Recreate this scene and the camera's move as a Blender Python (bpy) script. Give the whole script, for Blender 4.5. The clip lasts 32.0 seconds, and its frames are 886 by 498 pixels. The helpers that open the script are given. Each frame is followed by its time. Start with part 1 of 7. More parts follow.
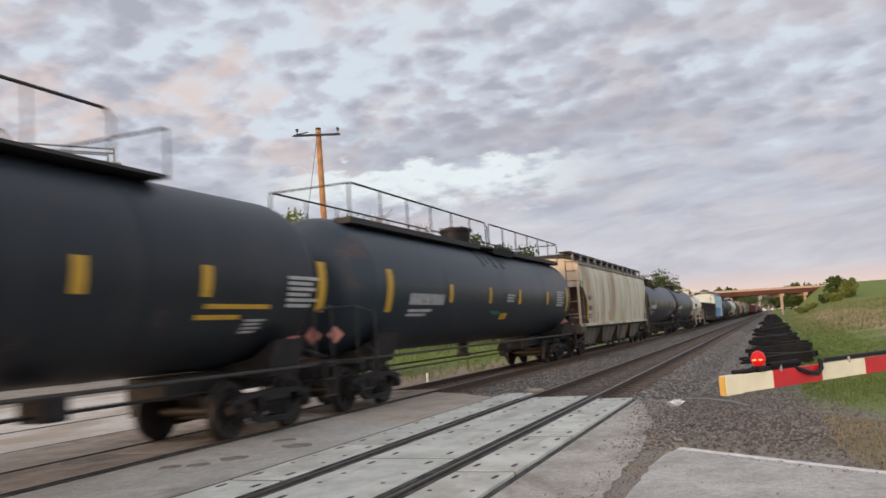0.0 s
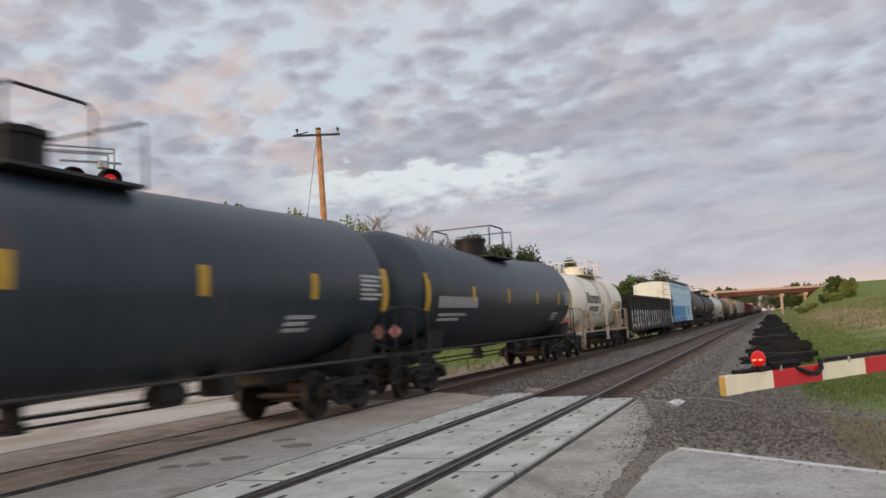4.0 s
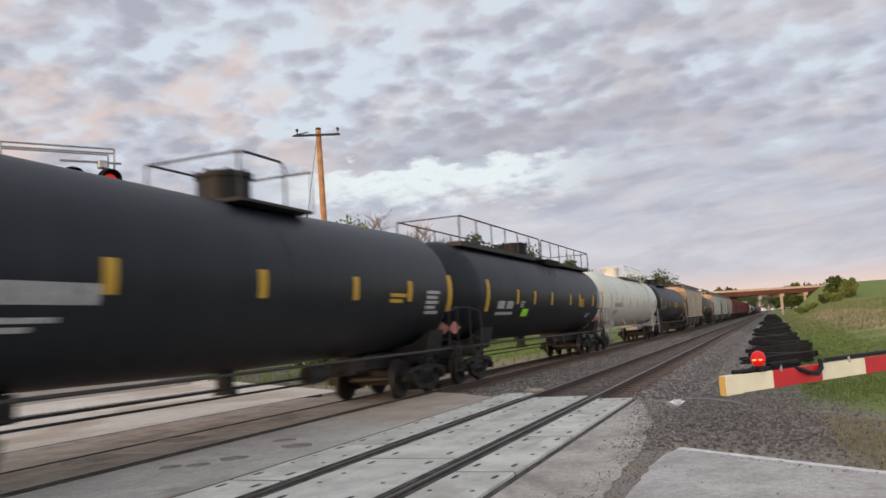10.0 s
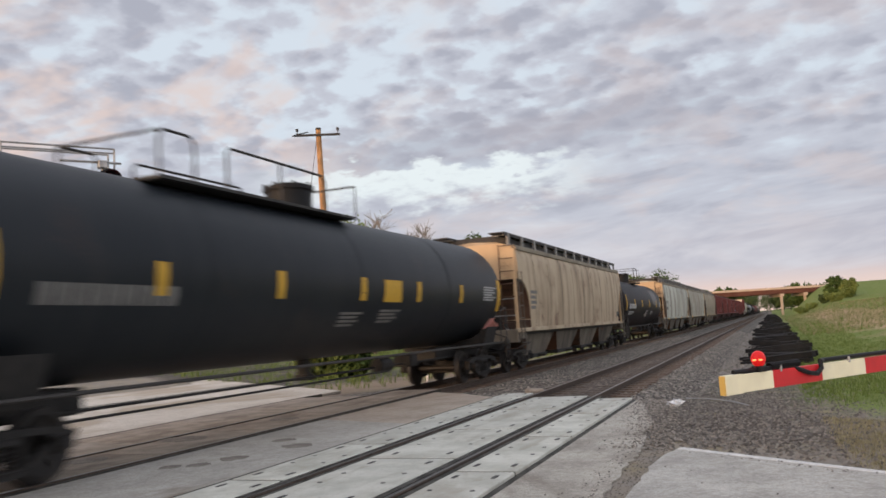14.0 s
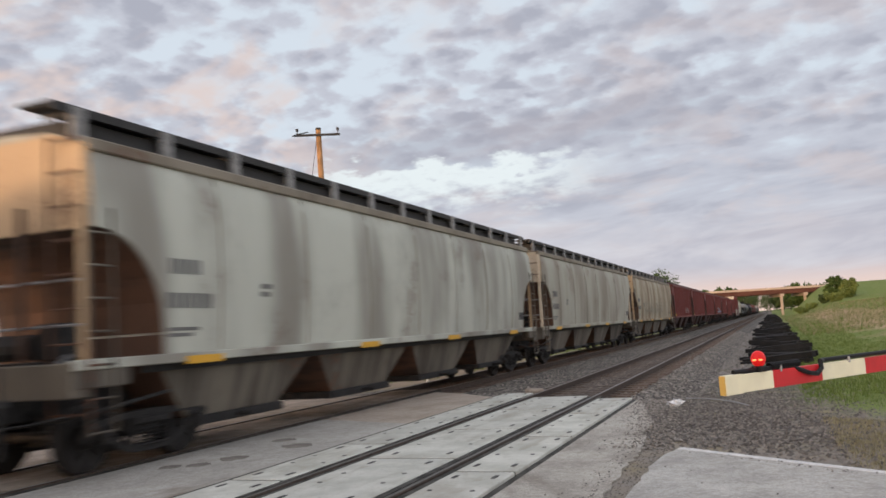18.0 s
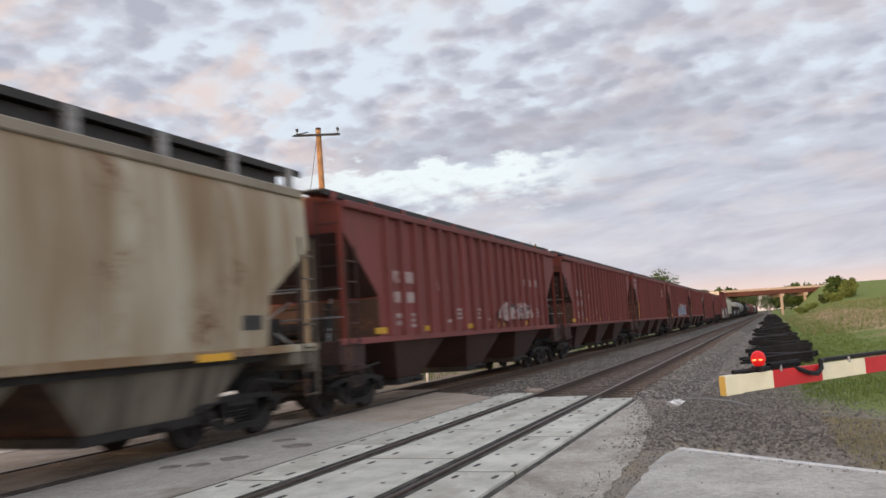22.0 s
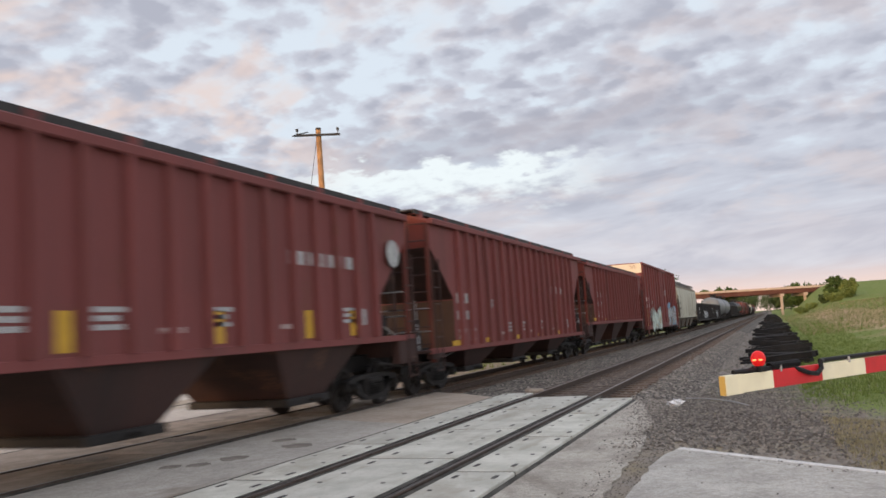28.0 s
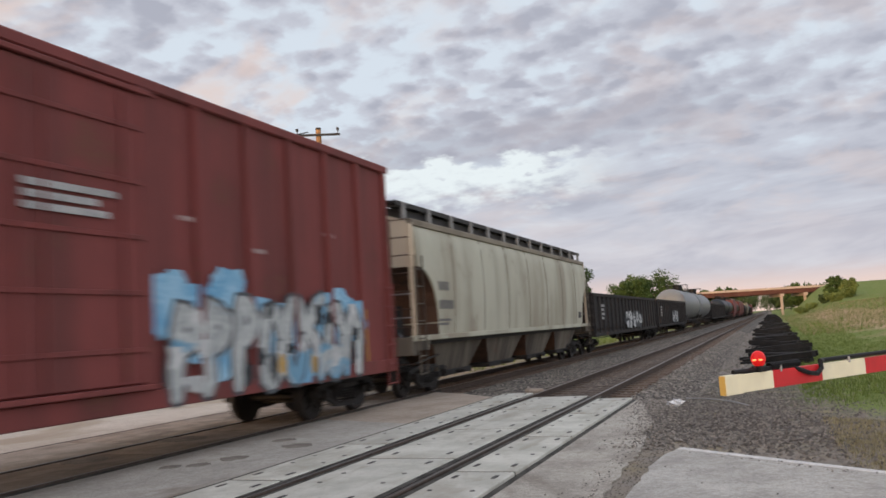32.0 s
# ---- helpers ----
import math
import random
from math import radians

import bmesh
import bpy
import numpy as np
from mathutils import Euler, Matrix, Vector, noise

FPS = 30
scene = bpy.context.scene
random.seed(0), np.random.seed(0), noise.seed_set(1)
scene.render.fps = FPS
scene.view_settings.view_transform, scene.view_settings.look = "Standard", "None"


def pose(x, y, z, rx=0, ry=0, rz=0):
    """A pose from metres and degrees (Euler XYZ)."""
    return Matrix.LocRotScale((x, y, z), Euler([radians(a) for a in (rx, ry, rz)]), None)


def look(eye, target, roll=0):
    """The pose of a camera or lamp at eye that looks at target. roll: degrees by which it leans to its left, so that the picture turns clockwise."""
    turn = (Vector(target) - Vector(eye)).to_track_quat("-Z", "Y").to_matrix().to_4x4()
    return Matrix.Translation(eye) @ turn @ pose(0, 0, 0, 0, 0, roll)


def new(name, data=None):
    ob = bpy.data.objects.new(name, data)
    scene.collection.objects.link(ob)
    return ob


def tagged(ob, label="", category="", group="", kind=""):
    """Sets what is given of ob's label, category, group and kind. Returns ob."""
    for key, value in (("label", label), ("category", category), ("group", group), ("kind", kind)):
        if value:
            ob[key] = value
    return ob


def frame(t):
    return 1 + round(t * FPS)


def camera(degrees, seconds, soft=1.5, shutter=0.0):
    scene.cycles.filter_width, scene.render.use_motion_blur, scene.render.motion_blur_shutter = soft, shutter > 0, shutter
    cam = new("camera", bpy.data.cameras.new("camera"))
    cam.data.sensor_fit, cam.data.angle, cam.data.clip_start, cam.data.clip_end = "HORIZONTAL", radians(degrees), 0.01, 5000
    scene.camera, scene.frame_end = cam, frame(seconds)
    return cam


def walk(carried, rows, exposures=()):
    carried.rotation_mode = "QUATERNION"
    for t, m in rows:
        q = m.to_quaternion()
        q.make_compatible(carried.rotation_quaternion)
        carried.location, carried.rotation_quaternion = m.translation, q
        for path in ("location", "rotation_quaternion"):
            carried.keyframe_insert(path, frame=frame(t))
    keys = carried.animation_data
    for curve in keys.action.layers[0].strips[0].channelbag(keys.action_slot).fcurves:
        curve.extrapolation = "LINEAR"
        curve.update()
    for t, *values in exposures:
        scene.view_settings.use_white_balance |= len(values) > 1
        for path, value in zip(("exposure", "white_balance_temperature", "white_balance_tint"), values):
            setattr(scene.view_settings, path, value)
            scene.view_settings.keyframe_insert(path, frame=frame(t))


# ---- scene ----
# ---------------------------------------------------------------- camera
EYE = Vector((0.0, 0.0, 1.526))
YAW, PITCH, ROLL = 21.51, 5.69, -3.62
AIM = EYE + Vector((-math.sin(radians(YAW)) * math.cos(radians(PITCH)), math.cos(radians(YAW)) * math.cos(radians(PITCH)), math.sin(radians(PITCH))))
cam = camera(56.94, 32.0, soft=1.6, shutter=0.5)
walk(cam, [(0.0, look(EYE, AIM, ROLL)), (32.0, look(EYE, AIM, ROLL))], exposures=[(0.0, 0.03), (1.2, 0.03), (2.0, 0.12), (3.0, -0.12), (6.0, -0.15), (7.0, -0.02), (8.0, -0.12), (9.0, 0.03), (10.0, 0.04), (11.0, 0.17), (12.0, 0.06), (13.0, -0.20), (14.0, 0.05), (17.0, 0.08), (18.0, 0.05), (19.0, -0.08), (20.0, -0.06), (21.0, 0.10), (22.0, 0.16), (24.0, 0.17), (28.0, 0.16), (30.5, 0.14), (31.0, 0.24), (31.5, 0.24), (32.0, 0.06)])

# the plan: x across the tracks, y along them, z = 0 on the rail heads
X1, X2 = -4.26, -9.06          # centre lines of the near and the far track
GAUGE = 1.50                   # between the rails' middles
ACROSS = Vector((0.602, 0.799, 0))   # across the skewed road


# ---------------------------------------------------------------- nodes
class Nodes:
    """A short way to write node trees."""

    def __init__(self, tree):
        self.t = tree
        tree.nodes.clear()

    def add(self, kind, **props):
        n = self.t.nodes.new(kind)
        for k, v in props.items():
            if k == "operation":
                n.operation = v
            elif k == "blend_type":
                n.blend_type = v
            elif k == "data_type":
                n.data_type = v
            elif k == "noise_dimensions":
                n.noise_dimensions = v
            elif k == "sky_type":
                n.sky_type = v
            elif k == "feature":
                n.feature = v
        return n

    def link(self, a, b):
        self.t.links.new(a, b)

    def put(self, socket, v):
        if isinstance(v, (int, float)):
            socket.default_value = v
        elif isinstance(v, (tuple, list)):
            socket.default_value = (*v, 1.0) if len(v) == 3 and socket.type == "RGBA" else v
        else:
            self.link(v, socket)

    def math(self, op, a, b=0.0, c=0.0, clamp=False):
        n = self.add("ShaderNodeMath", operation=op)
        n.use_clamp = clamp
        for i, v in enumerate((a, b, c)):
            self.put(n.inputs[i], v)
        return n.outputs[0]

    def vmath(self, op, a, b=(0.0, 0.0, 0.0)):
        n = self.add("ShaderNodeVectorMath", operation=op)
        self.put(n.inputs[0], a)
        self.put(n.inputs[1], b)
        return n.outputs["Value"] if op in ("LENGTH", "DOT_PRODUCT") else n.outputs[0]

    def mix(self, f, a, b, how="MIX"):
        n = self.add("ShaderNodeMix", data_type="RGBA", blend_type=how)
        self.put(n.inputs[0], f)
        self.put(n.inputs[6], a)
        self.put(n.inputs[7], b)
        return n.outputs[2]

    def noise(self, vec, scale, detail=4.0, rough=0.55, distort=0.0):
        n = self.add("ShaderNodeTexNoise")
        if vec is not None:
            self.link(vec, n.inputs["Vector"])
        self.put(n.inputs["Scale"], scale)
        self.put(n.inputs["Detail"], detail)
        self.put(n.inputs["Roughness"], rough)
        self.put(n.inputs["Distortion"], distort)
        return n.outputs[0]

    def voronoi(self, vec, scale, out="Distance"):
        n = self.add("ShaderNodeTexVoronoi")
        self.link(vec, n.inputs["Vector"])
        self.put(n.inputs["Scale"], scale)
        return n.outputs[out]

    def soft_cells(self, vec, scale, soft):
        n = self.add("ShaderNodeTexVoronoi", feature="SMOOTH_F1")
        self.link(vec, n.inputs["Vector"])
        self.put(n.inputs["Scale"], scale)
        self.put(n.inputs["Smoothness"], soft)
        return n.outputs["Distance"]

    def ramp(self, v, lo, hi, a=0.0, b=1.0):
        n = self.add("ShaderNodeMapRange")
        n.interpolation_type = "SMOOTHSTEP"
        for i, x in enumerate((v, lo, hi, a, b)):
            self.put(n.inputs[i], x)
        return n.outputs[0]

    def sep(self, v):
        n = self.add("ShaderNodeSeparateXYZ")
        self.link(v, n.inputs[0])
        return n.outputs

    def comb(self, x, y, z):
        n = self.add("ShaderNodeCombineXYZ")
        for i, v in enumerate((x, y, z)):
            self.put(n.inputs[i], v)
        return n.outputs[0]

    def coords(self, which="Object"):
        return self.add("ShaderNodeTexCoord").outputs[which]

    def scaled(self, v, s):
        return self.vmath("MULTIPLY", v, s)

    def bump(self, h, strength=0.3, distance=0.02):
        n = self.add("ShaderNodeBump")
        self.put(n.inputs["Strength"], strength)
        self.put(n.inputs["Distance"], distance)
        self.link(h, n.inputs["Height"])
        return n.outputs[0]

    def surface(self, colour, rough=0.6, metal=0.0, normal=None, emit=None, power=0.0, spec=0.5):
        b = self.add("ShaderNodeBsdfPrincipled")
        self.put(b.inputs["Base Color"], colour)
        self.put(b.inputs["Roughness"], rough)
        self.put(b.inputs["Metallic"], metal)
        self.put(b.inputs["Specular IOR Level"], spec)
        if normal is not None:
            self.link(normal, b.inputs["Normal"])
        if emit is not None:
            self.put(b.inputs["Emission Color"], emit)
            self.put(b.inputs["Emission Strength"], power)
        o = self.add("ShaderNodeOutputMaterial")
        self.link(b.outputs[0], o.inputs[0])


def material(name):
    m = bpy.data.materials.new(name)
    m.use_nodes = True
    return m, Nodes(m.node_tree)


# ---------------------------------------------------------------- sky and light
def cloud_colour(n, d):
    """Broken sheet of altocumulus at dusk, by direction d."""
    x, y, z = n.sep(d)
    zz = n.math("ADD", n.math("MAXIMUM", z, 0.0), 0.24)
    u, v = n.math("DIVIDE", x, zz), n.math("DIVIDE", y, zz)
    flat = n.comb(u, v, 0.0)
    az = n.math("MULTIPLY", n.math("ARCTAN2", x, y), 57.2958)
    el = n.math("MULTIPLY", n.math("ARCSINE", n.math("MINIMUM", n.math("MAXIMUM", z, -1.0), 1.0)), 57.2958)
    wob = n.noise(flat, 1.2, 2.0)
    warped = n.vmath("ADD", flat, n.comb(n.math("MULTIPLY", wob, 0.8), 5.3, 0.0))
    big = n.noise(warped, 1.0, 3.0, 0.5)
    # rounded soft puffs in loose rows, with narrow bright gaps between them
    rows = n.comb(n.math("SUBTRACT", u, n.math("MULTIPLY", v, 0.12)), n.math("ADD", v, n.math("MULTIPLY", u, 0.12)), 0.0)
    cell = n.noise(rows, 10.5, 3.0, 0.48)
    fine = n.noise(rows, 30.0, 3.0, 0.55)
    sway = n.noise(n.vmath("ADD", rows, (3.7, 1.9, 0.0)), 5.0, 2.0, 0.5)
    shake = n.vmath("ADD", rows, n.comb(n.math("MULTIPLY", n.math("SUBTRACT", cell, 0.5), 0.14), n.math("MULTIPLY", n.math("SUBTRACT", sway, 0.5), 0.14), 0.0))
    lump = n.soft_cells(n.scaled(shake, (0.85, 0.95, 1.0)), 15.0, 0.45)
    puffs = n.math("ADD", n.math("ADD", n.math("MULTIPLY", cell, 0.62), n.math("MULTIPLY", big, 0.52)), n.math("ADD", n.math("MULTIPLY", fine, 0.20), n.math("SUBTRACT", n.math("MULTIPLY", lump, 0.42), 0.215)))
    slant = n.math("SUBTRACT", el, n.math("MULTIPLY", az, 0.07))
    sheet = n.comb(n.math("MULTIPLY", az, 0.10), n.math("MULTIPLY", slant, 0.45), 0.0)
    layer = n.noise(sheet, 1.0, 4.0, 0.6, 0.3)
    up = n.ramp(n.math("ADD", el, n.math("MULTIPLY", n.math("SUBTRACT", wob, 0.5), 4.0)), 8.0, 14.0)
    # flatter towards the right of the tracks
    calm = n.math("MULTIPLY", n.ramp(az, -22.0, 4.0), 0.30)
    up = n.math("MULTIPLY", up, n.math("SUBTRACT", 1.0, calm))
    k = n.math("ADD", n.math("MULTIPLY", puffs, up), n.math("MULTIPLY", n.math("ADD", n.math("MULTIPLY", layer, 0.70), 0.30), n.math("SUBTRACT", 1.0, up)))
    t = n.ramp(k, 0.44, 0.90)
    dark, mid, light = (0.415, 0.432, 0.508), (0.54, 0.563, 0.64), (0.665, 0.745, 0.83)
    c = n.mix(n.ramp(t, 0.05, 0.58), dark, mid)
    c = n.mix(n.ramp(t, 0.52, 0.98, 0.0, 0.9), c, light)
    # warm light of the low sun on the cloud bases
    warm = n.math("MULTIPLY", n.ramp(n.noise(warped, 3.4, 4.0, 0.6), 0.46, 0.66), n.ramp(n.math("MULTIPLY", x, -1.0), 0.30, 0.72, 0.30, 0.95))
    c = n.mix(warm, c, (0.735, 0.60, 0.56))
    # dark bases in bands
    base = n.math("MULTIPLY", n.ramp(n.math("ABSOLUTE", n.math("SUBTRACT", n.math("ADD", slant, n.math("MULTIPLY", n.math("SUBTRACT", cell, 0.5), 5.0)), 14.4)), 0.4, 2.6, 0.55, 0.0), n.ramp(n.math("ABSOLUTE", n.math("ADD", az, 16.0)), 8.0, 20.0, 1.0, 0.0))
    c = n.mix(base, c, (0.375, 0.385, 0.455))
    # a long bright gap in the sheet, ragged above and soft below
    jag = n.math("ADD", n.math("ADD", el, n.math("MULTIPLY", n.math("SUBTRACT", cell, 0.5), 5.5)), n.math("MULTIPLY", n.math("SUBTRACT", fine, 0.5), 1.5))
    gap = n.math("MULTIPLY", n.math("MULTIPLY", n.ramp(jag, 11.0, 12.0, 1.0, 0.0), n.ramp(jag, 8.2, 10.6)), n.ramp(n.math("ABSOLUTE", n.math("ADD", az, 22.5)), 5.0, 15.0, 1.0, 0.0))
    c = n.mix(n.math("MULTIPLY", gap, 0.95), c, (0.80, 0.87, 0.89))
    # smooth grey lilac towards the horizon, with a rosy glow at its foot
    lilac = n.mix(n.ramp(layer, 0.35, 0.65), (0.52, 0.515, 0.58), (0.65, 0.635, 0.68))
    c = n.mix(n.ramp(el, 4.2, 8.2, 0.8, 0.0), c, lilac)
    c = n.mix(n.ramp(n.math("ADD", el, n.math("MULTIPLY", n.math("SUBTRACT", layer, 0.5), 2.0)), 0.8, 3.4, 0.8, 0.0), c, (0.90, 0.66, 0.56))
    # the sunset's glow over the western horizon
    toward = n.math("ADD", n.math("MULTIPLY", x, -0.45), n.math("MULTIPLY", y, -0.89))
    glow = n.math("MULTIPLY", n.ramp(toward, 0.35, 0.95), n.ramp(el, 4.0, 30.0, 1.0, 0.0))
    c = n.mix(glow, c, (1.9, 1.20, 0.72))
    return c


world = bpy.data.worlds.new("dusk")
scene.world = world
world.use_nodes = True
wn = Nodes(world.node_tree)
SUN_DIR = Vector((-0.30, -0.945, 0.115)).normalized()
sky = wn.add("ShaderNodeTexSky", sky_type="NISHITA")
sky.sun_disc = False
sky.sun_elevation = math.asin(SUN_DIR.z)
sky.sun_rotation = math.atan2(SUN_DIR.x, SUN_DIR.y)
clouds = cloud_colour(wn, wn.coords("Generated"))
b1, b2, both, wout = wn.add("ShaderNodeBackground"), wn.add("ShaderNodeBackground"), wn.add("ShaderNodeAddShader"), wn.add("ShaderNodeOutputWorld")
wn.link(sky.outputs[0], b1.inputs[0])
b1.inputs[1].default_value = 0.06
wn.link(clouds, b2.inputs[0])
b2.inputs[1].default_value = 1.75
wn.link(b1.outputs[0], both.inputs[0])
wn.link(b2.outputs[0], both.inputs[1])
wn.link(both.outputs[0], wout.inputs[0])

sun = new("sun", bpy.data.lights.new("sun", "SUN"))
sun.data.energy, sun.data.angle, sun.data.color = 1.7, radians(10), (1.0, 0.66, 0.42)
sun.matrix_world = look(SUN_DIR * 50, (0, 0, 0))


# ---------------------------------------------------------------- mesh helpers
def box(bm, x0, x1, y0, y1, z0, z1, bevel=0.0):
    vs = [bm.verts.new(c) for c in ((x0, y0, z0), (x1, y0, z0), (x1, y1, z0), (x0, y1, z0), (x0, y0, z1), (x1, y0, z1), (x1, y1, z1), (x0, y1, z1))]
    fs = [bm.faces.new([vs[i] for i in q]) for q in ((3, 2, 1, 0), (4, 5, 6, 7), (0, 1, 5, 4), (1, 2, 6, 5), (2, 3, 7, 6), (3, 0, 4, 7))]
    if bevel:
        es = list({e for f in fs for e in f.edges})
        bmesh.ops.bevel(bm, geom=es, offset=bevel, segments=1, affect="EDGES")
    return vs


def loft(bm, rings, closed=True, caps=True):
    rows = [[bm.verts.new(p) for p in r] for r in rings]
    n = len(rows[0])
    for a, b in zip(rows, rows[1:]):
        for i in range(n if closed else n - 1):
            j = (i + 1) % n
            bm.faces.new((a[i], a[j], b[j], b[i]))
    if caps and closed:
        bm.faces.new(rows[0][::-1])
        bm.faces.new(rows[-1])
    return rows


def tube(bm, points, r, seg=6, r1=None):
    """A bar of round section along points."""
    points = [Vector(p) for p in points]
    rings = []
    side = None
    for i, p in enumerate(points):
        d = (points[min(i + 1, len(points) - 1)] - points[max(i - 1, 0)]).normalized()
        if side is None:
            side = d.cross(Vector((0.3, 0.2, 1)) if abs(d.z) < 0.9 else Vector((1, 0.1, 0))).normalized()
        side = (side - d * side.dot(d)).normalized()
        up = d.cross(side)
        rr = r if r1 is None else r + (r1 - r) * i / (len(points) - 1)
        rings.append([p + (side * math.cos(a) + up * math.sin(a)) * rr for a in (2 * math.pi * k / seg for k in range(seg))])
    loft(bm, rings)


def disc(bm, c, axis, r, h, seg=20):
    c, axis = Vector(c), Vector(axis).normalized()
    tube(bm, [c - axis * h / 2, c + axis * h / 2], r, seg)


def mesh_of(bm, name, mat, smooth=False):
    bmesh.ops.recalc_face_normals(bm, faces=bm.faces)
    me = bpy.data.meshes.new(name)
    bm.to_mesh(me)
    bm.free()
    me.materials.append(mat)
    if smooth:
        me.polygons.foreach_set("use_smooth", [True] * len(me.polygons))
        me.set_sharp_from_angle(angle=radians(38))
    return me


def inst(name, me, parent=None, m=None, label=""):
    ob = new(name, me)
    if parent is not None:
        ob.parent = parent
    if m is not None:
        ob.matrix_basis = m
    if label:
        ob["label"] = label
    return ob


def part(name, bm, mat, parent=None, label="", m=None, smooth=False):
    """Links a bmesh as one mesh object under a thing or a part."""
    return inst(name, mesh_of(bm, name, mat, smooth), parent, m, label)


def thing(name, at=(0, 0, 0), label="", category="", group="", kind=""):
    ob = new(name)
    ob.empty_display_size = 0.2
    ob.location = at
    return tagged(ob, label, category, group, kind)


def solid(name, bm, mat, label="", category="", group="", kind="", m=None, smooth=False):
    return tagged(part(name, bm, mat, None, "", m, smooth), label, category, group, kind)


def B():
    return bmesh.new()


# ---------------------------------------------------------------- materials
def mat_ground():
    m, n = material("grass_and_dirt")
    p = n.coords()
    a = n.noise(p, 0.07, 5, 0.6)
    b = n.noise(p, 1.3, 5, 0.65)
    c = n.noise(p, 14.0, 3, 0.7)
    green = n.mix(n.math("ADD", n.math("MULTIPLY", b, 0.6), n.math("MULTIPLY", c, 0.4)), (0.080, 0.118, 0.022), (0.185, 0.225, 0.060))
    dry = n.mix(b, (0.27, 0.185, 0.115), (0.42, 0.30, 0.205))
    dirt = n.mix(c, (0.13, 0.115, 0.10), (0.24, 0.215, 0.19))
    x, y, z = n.sep(p)
    # dry grass on the slope, trodden dirt beside the road
    zz = n.math("ADD", z, n.math("MULTIPLY", n.math("SUBTRACT", n.noise(p, 0.22, 4, 0.65), 0.5), 1.1))
    slope = n.math("MULTIPLY", n.math("MULTIPLY", n.ramp(zz, -0.30, 0.0), n.ramp(zz, 0.75, 1.2, 1.0, 0.0)), n.math("MULTIPLY", n.ramp(x, 3.4, 5.0), n.ramp(y, 150.0, 195.0, 1.0, 0.0)))
    k = n.math("MULTIPLY", slope, n.ramp(n.math("ADD", n.math("MULTIPLY", n.noise(p, 0.05, 4, 0.6), 0.6), n.math("MULTIPLY", n.noise(n.scaled(p, (1.0, 0.35, 1.0)), 0.8, 5, 0.7), 0.55)), 0.40, 0.58, 0.30, 1.0))
    col = n.mix(k, green, dry)
    # bare dirt along the road, oily gravel towards the tracks
    near = n.math("ADD", n.math("MULTIPLY", y, 0.799), n.math("MULTIPLY", x, 0.602))
    wild = n.math("ADD", near, n.math("MULTIPLY", n.math("SUBTRACT", n.noise(p, 0.7, 5, 0.65), 0.5), 9.0))
    bare = n.ramp(wild, 11.0, 15.5, 1.0, 0.0)
    col = n.mix(bare, col, n.mix(n.ramp(b, 0.4, 0.6), dirt, (0.235, 0.20, 0.15)))
    vor = n.add("ShaderNodeTexVoronoi")
    n.link(p, vor.inputs["Vector"])
    n.put(vor.inputs["Scale"], 16.0)
    stone = n.mix(n.ramp(n.sep(vor.outputs["Color"])[0], 0.1, 0.9), (0.026, 0.022, 0.019), (0.15, 0.13, 0.112))
    oily = n.math("MULTIPLY", n.ramp(n.math("ADD", x, n.math("MULTIPLY", n.math("SUBTRACT", b, 0.5), 2.5)), -0.2, 1.6, 1.0, 0.0), n.ramp(wild, 17.0, 26.0, 1.0, 0.0))
    sand = n.math("MAXIMUM", n.ramp(n.noise(p, 1.6, 5, 0.7), 0.58, 0.68, 0.0, 0.6), n.ramp(n.math("ADD", near, n.math("MULTIPLY", n.math("SUBTRACT", n.noise(p, 2.2, 4, 0.7), 0.5), 2.4)), 7.9, 9.3, 0.9, 0.0))
    stone = n.mix(sand, stone, (0.34, 0.295, 0.24))
    oil = n.ramp(n.noise(p, 0.55, 5, 0.7), 0.47, 0.60, 0.0, 0.75)
    stone = n.mix(oil, stone, n.mix(n.sep(vor.outputs["Color"])[1], (0.022, 0.019, 0.017), (0.10, 0.088, 0.078)))
    col = n.mix(n.math("MULTIPLY", oily, n.ramp(near, 7.6, 8.9, 0.25, 0.95)), col, stone)
    foot = n.ramp(n.math("ADD", x, n.math("MULTIPLY", n.math("SUBTRACT", b, 0.5), 1.6)), -0.1, 0.5, 1.0, 0.0)
    foot = n.math("MULTIPLY", foot, n.ramp(x, -13.0, -12.0))
    col = n.mix(n.math("MULTIPLY", foot, n.ramp(n.math("ADD", n.math("ADD", x, n.math("MULTIPLY", n.math("SUBTRACT", n.noise(p, 0.8, 4, 0.65), 0.5), 3.0)), n.math("SUBTRACT", 2.4, n.math("MULTIPLY", n.math("SUBTRACT", y, 16.0), 0.12))), -0.4, 0.4, 1.0, 0.0)), col, n.mix(n.sep(vor.outputs["Color"])[0], (0.045, 0.040, 0.034), (0.27, 0.24, 0.21)))
    # trodden brown earth along the far side of the tracks
    edge = n.math("ADD", x, n.math("MULTIPLY", n.math("SUBTRACT", n.noise(p, 0.5, 5, 0.65), 0.5), 5.0))
    earth = n.math("MULTIPLY", n.ramp(edge, -16.5, -14.0), n.ramp(x, -12.0, -11.0, 1.0, 0.0))
    earth = n.math("MULTIPLY", earth, n.ramp(y, 34.0, 60.0, 1.0, 0.25))
    col = n.mix(earth, col, n.mix(b, (0.17, 0.125, 0.085), (0.33, 0.26, 0.19)))
    thin = n.ramp(n.noise(p, 0.9, 4, 0.7), 0.52, 0.7, 0.0, 0.55)
    col = n.mix(thin, col, n.mix(c, (0.20, 0.17, 0.09), (0.32, 0.27, 0.15)))
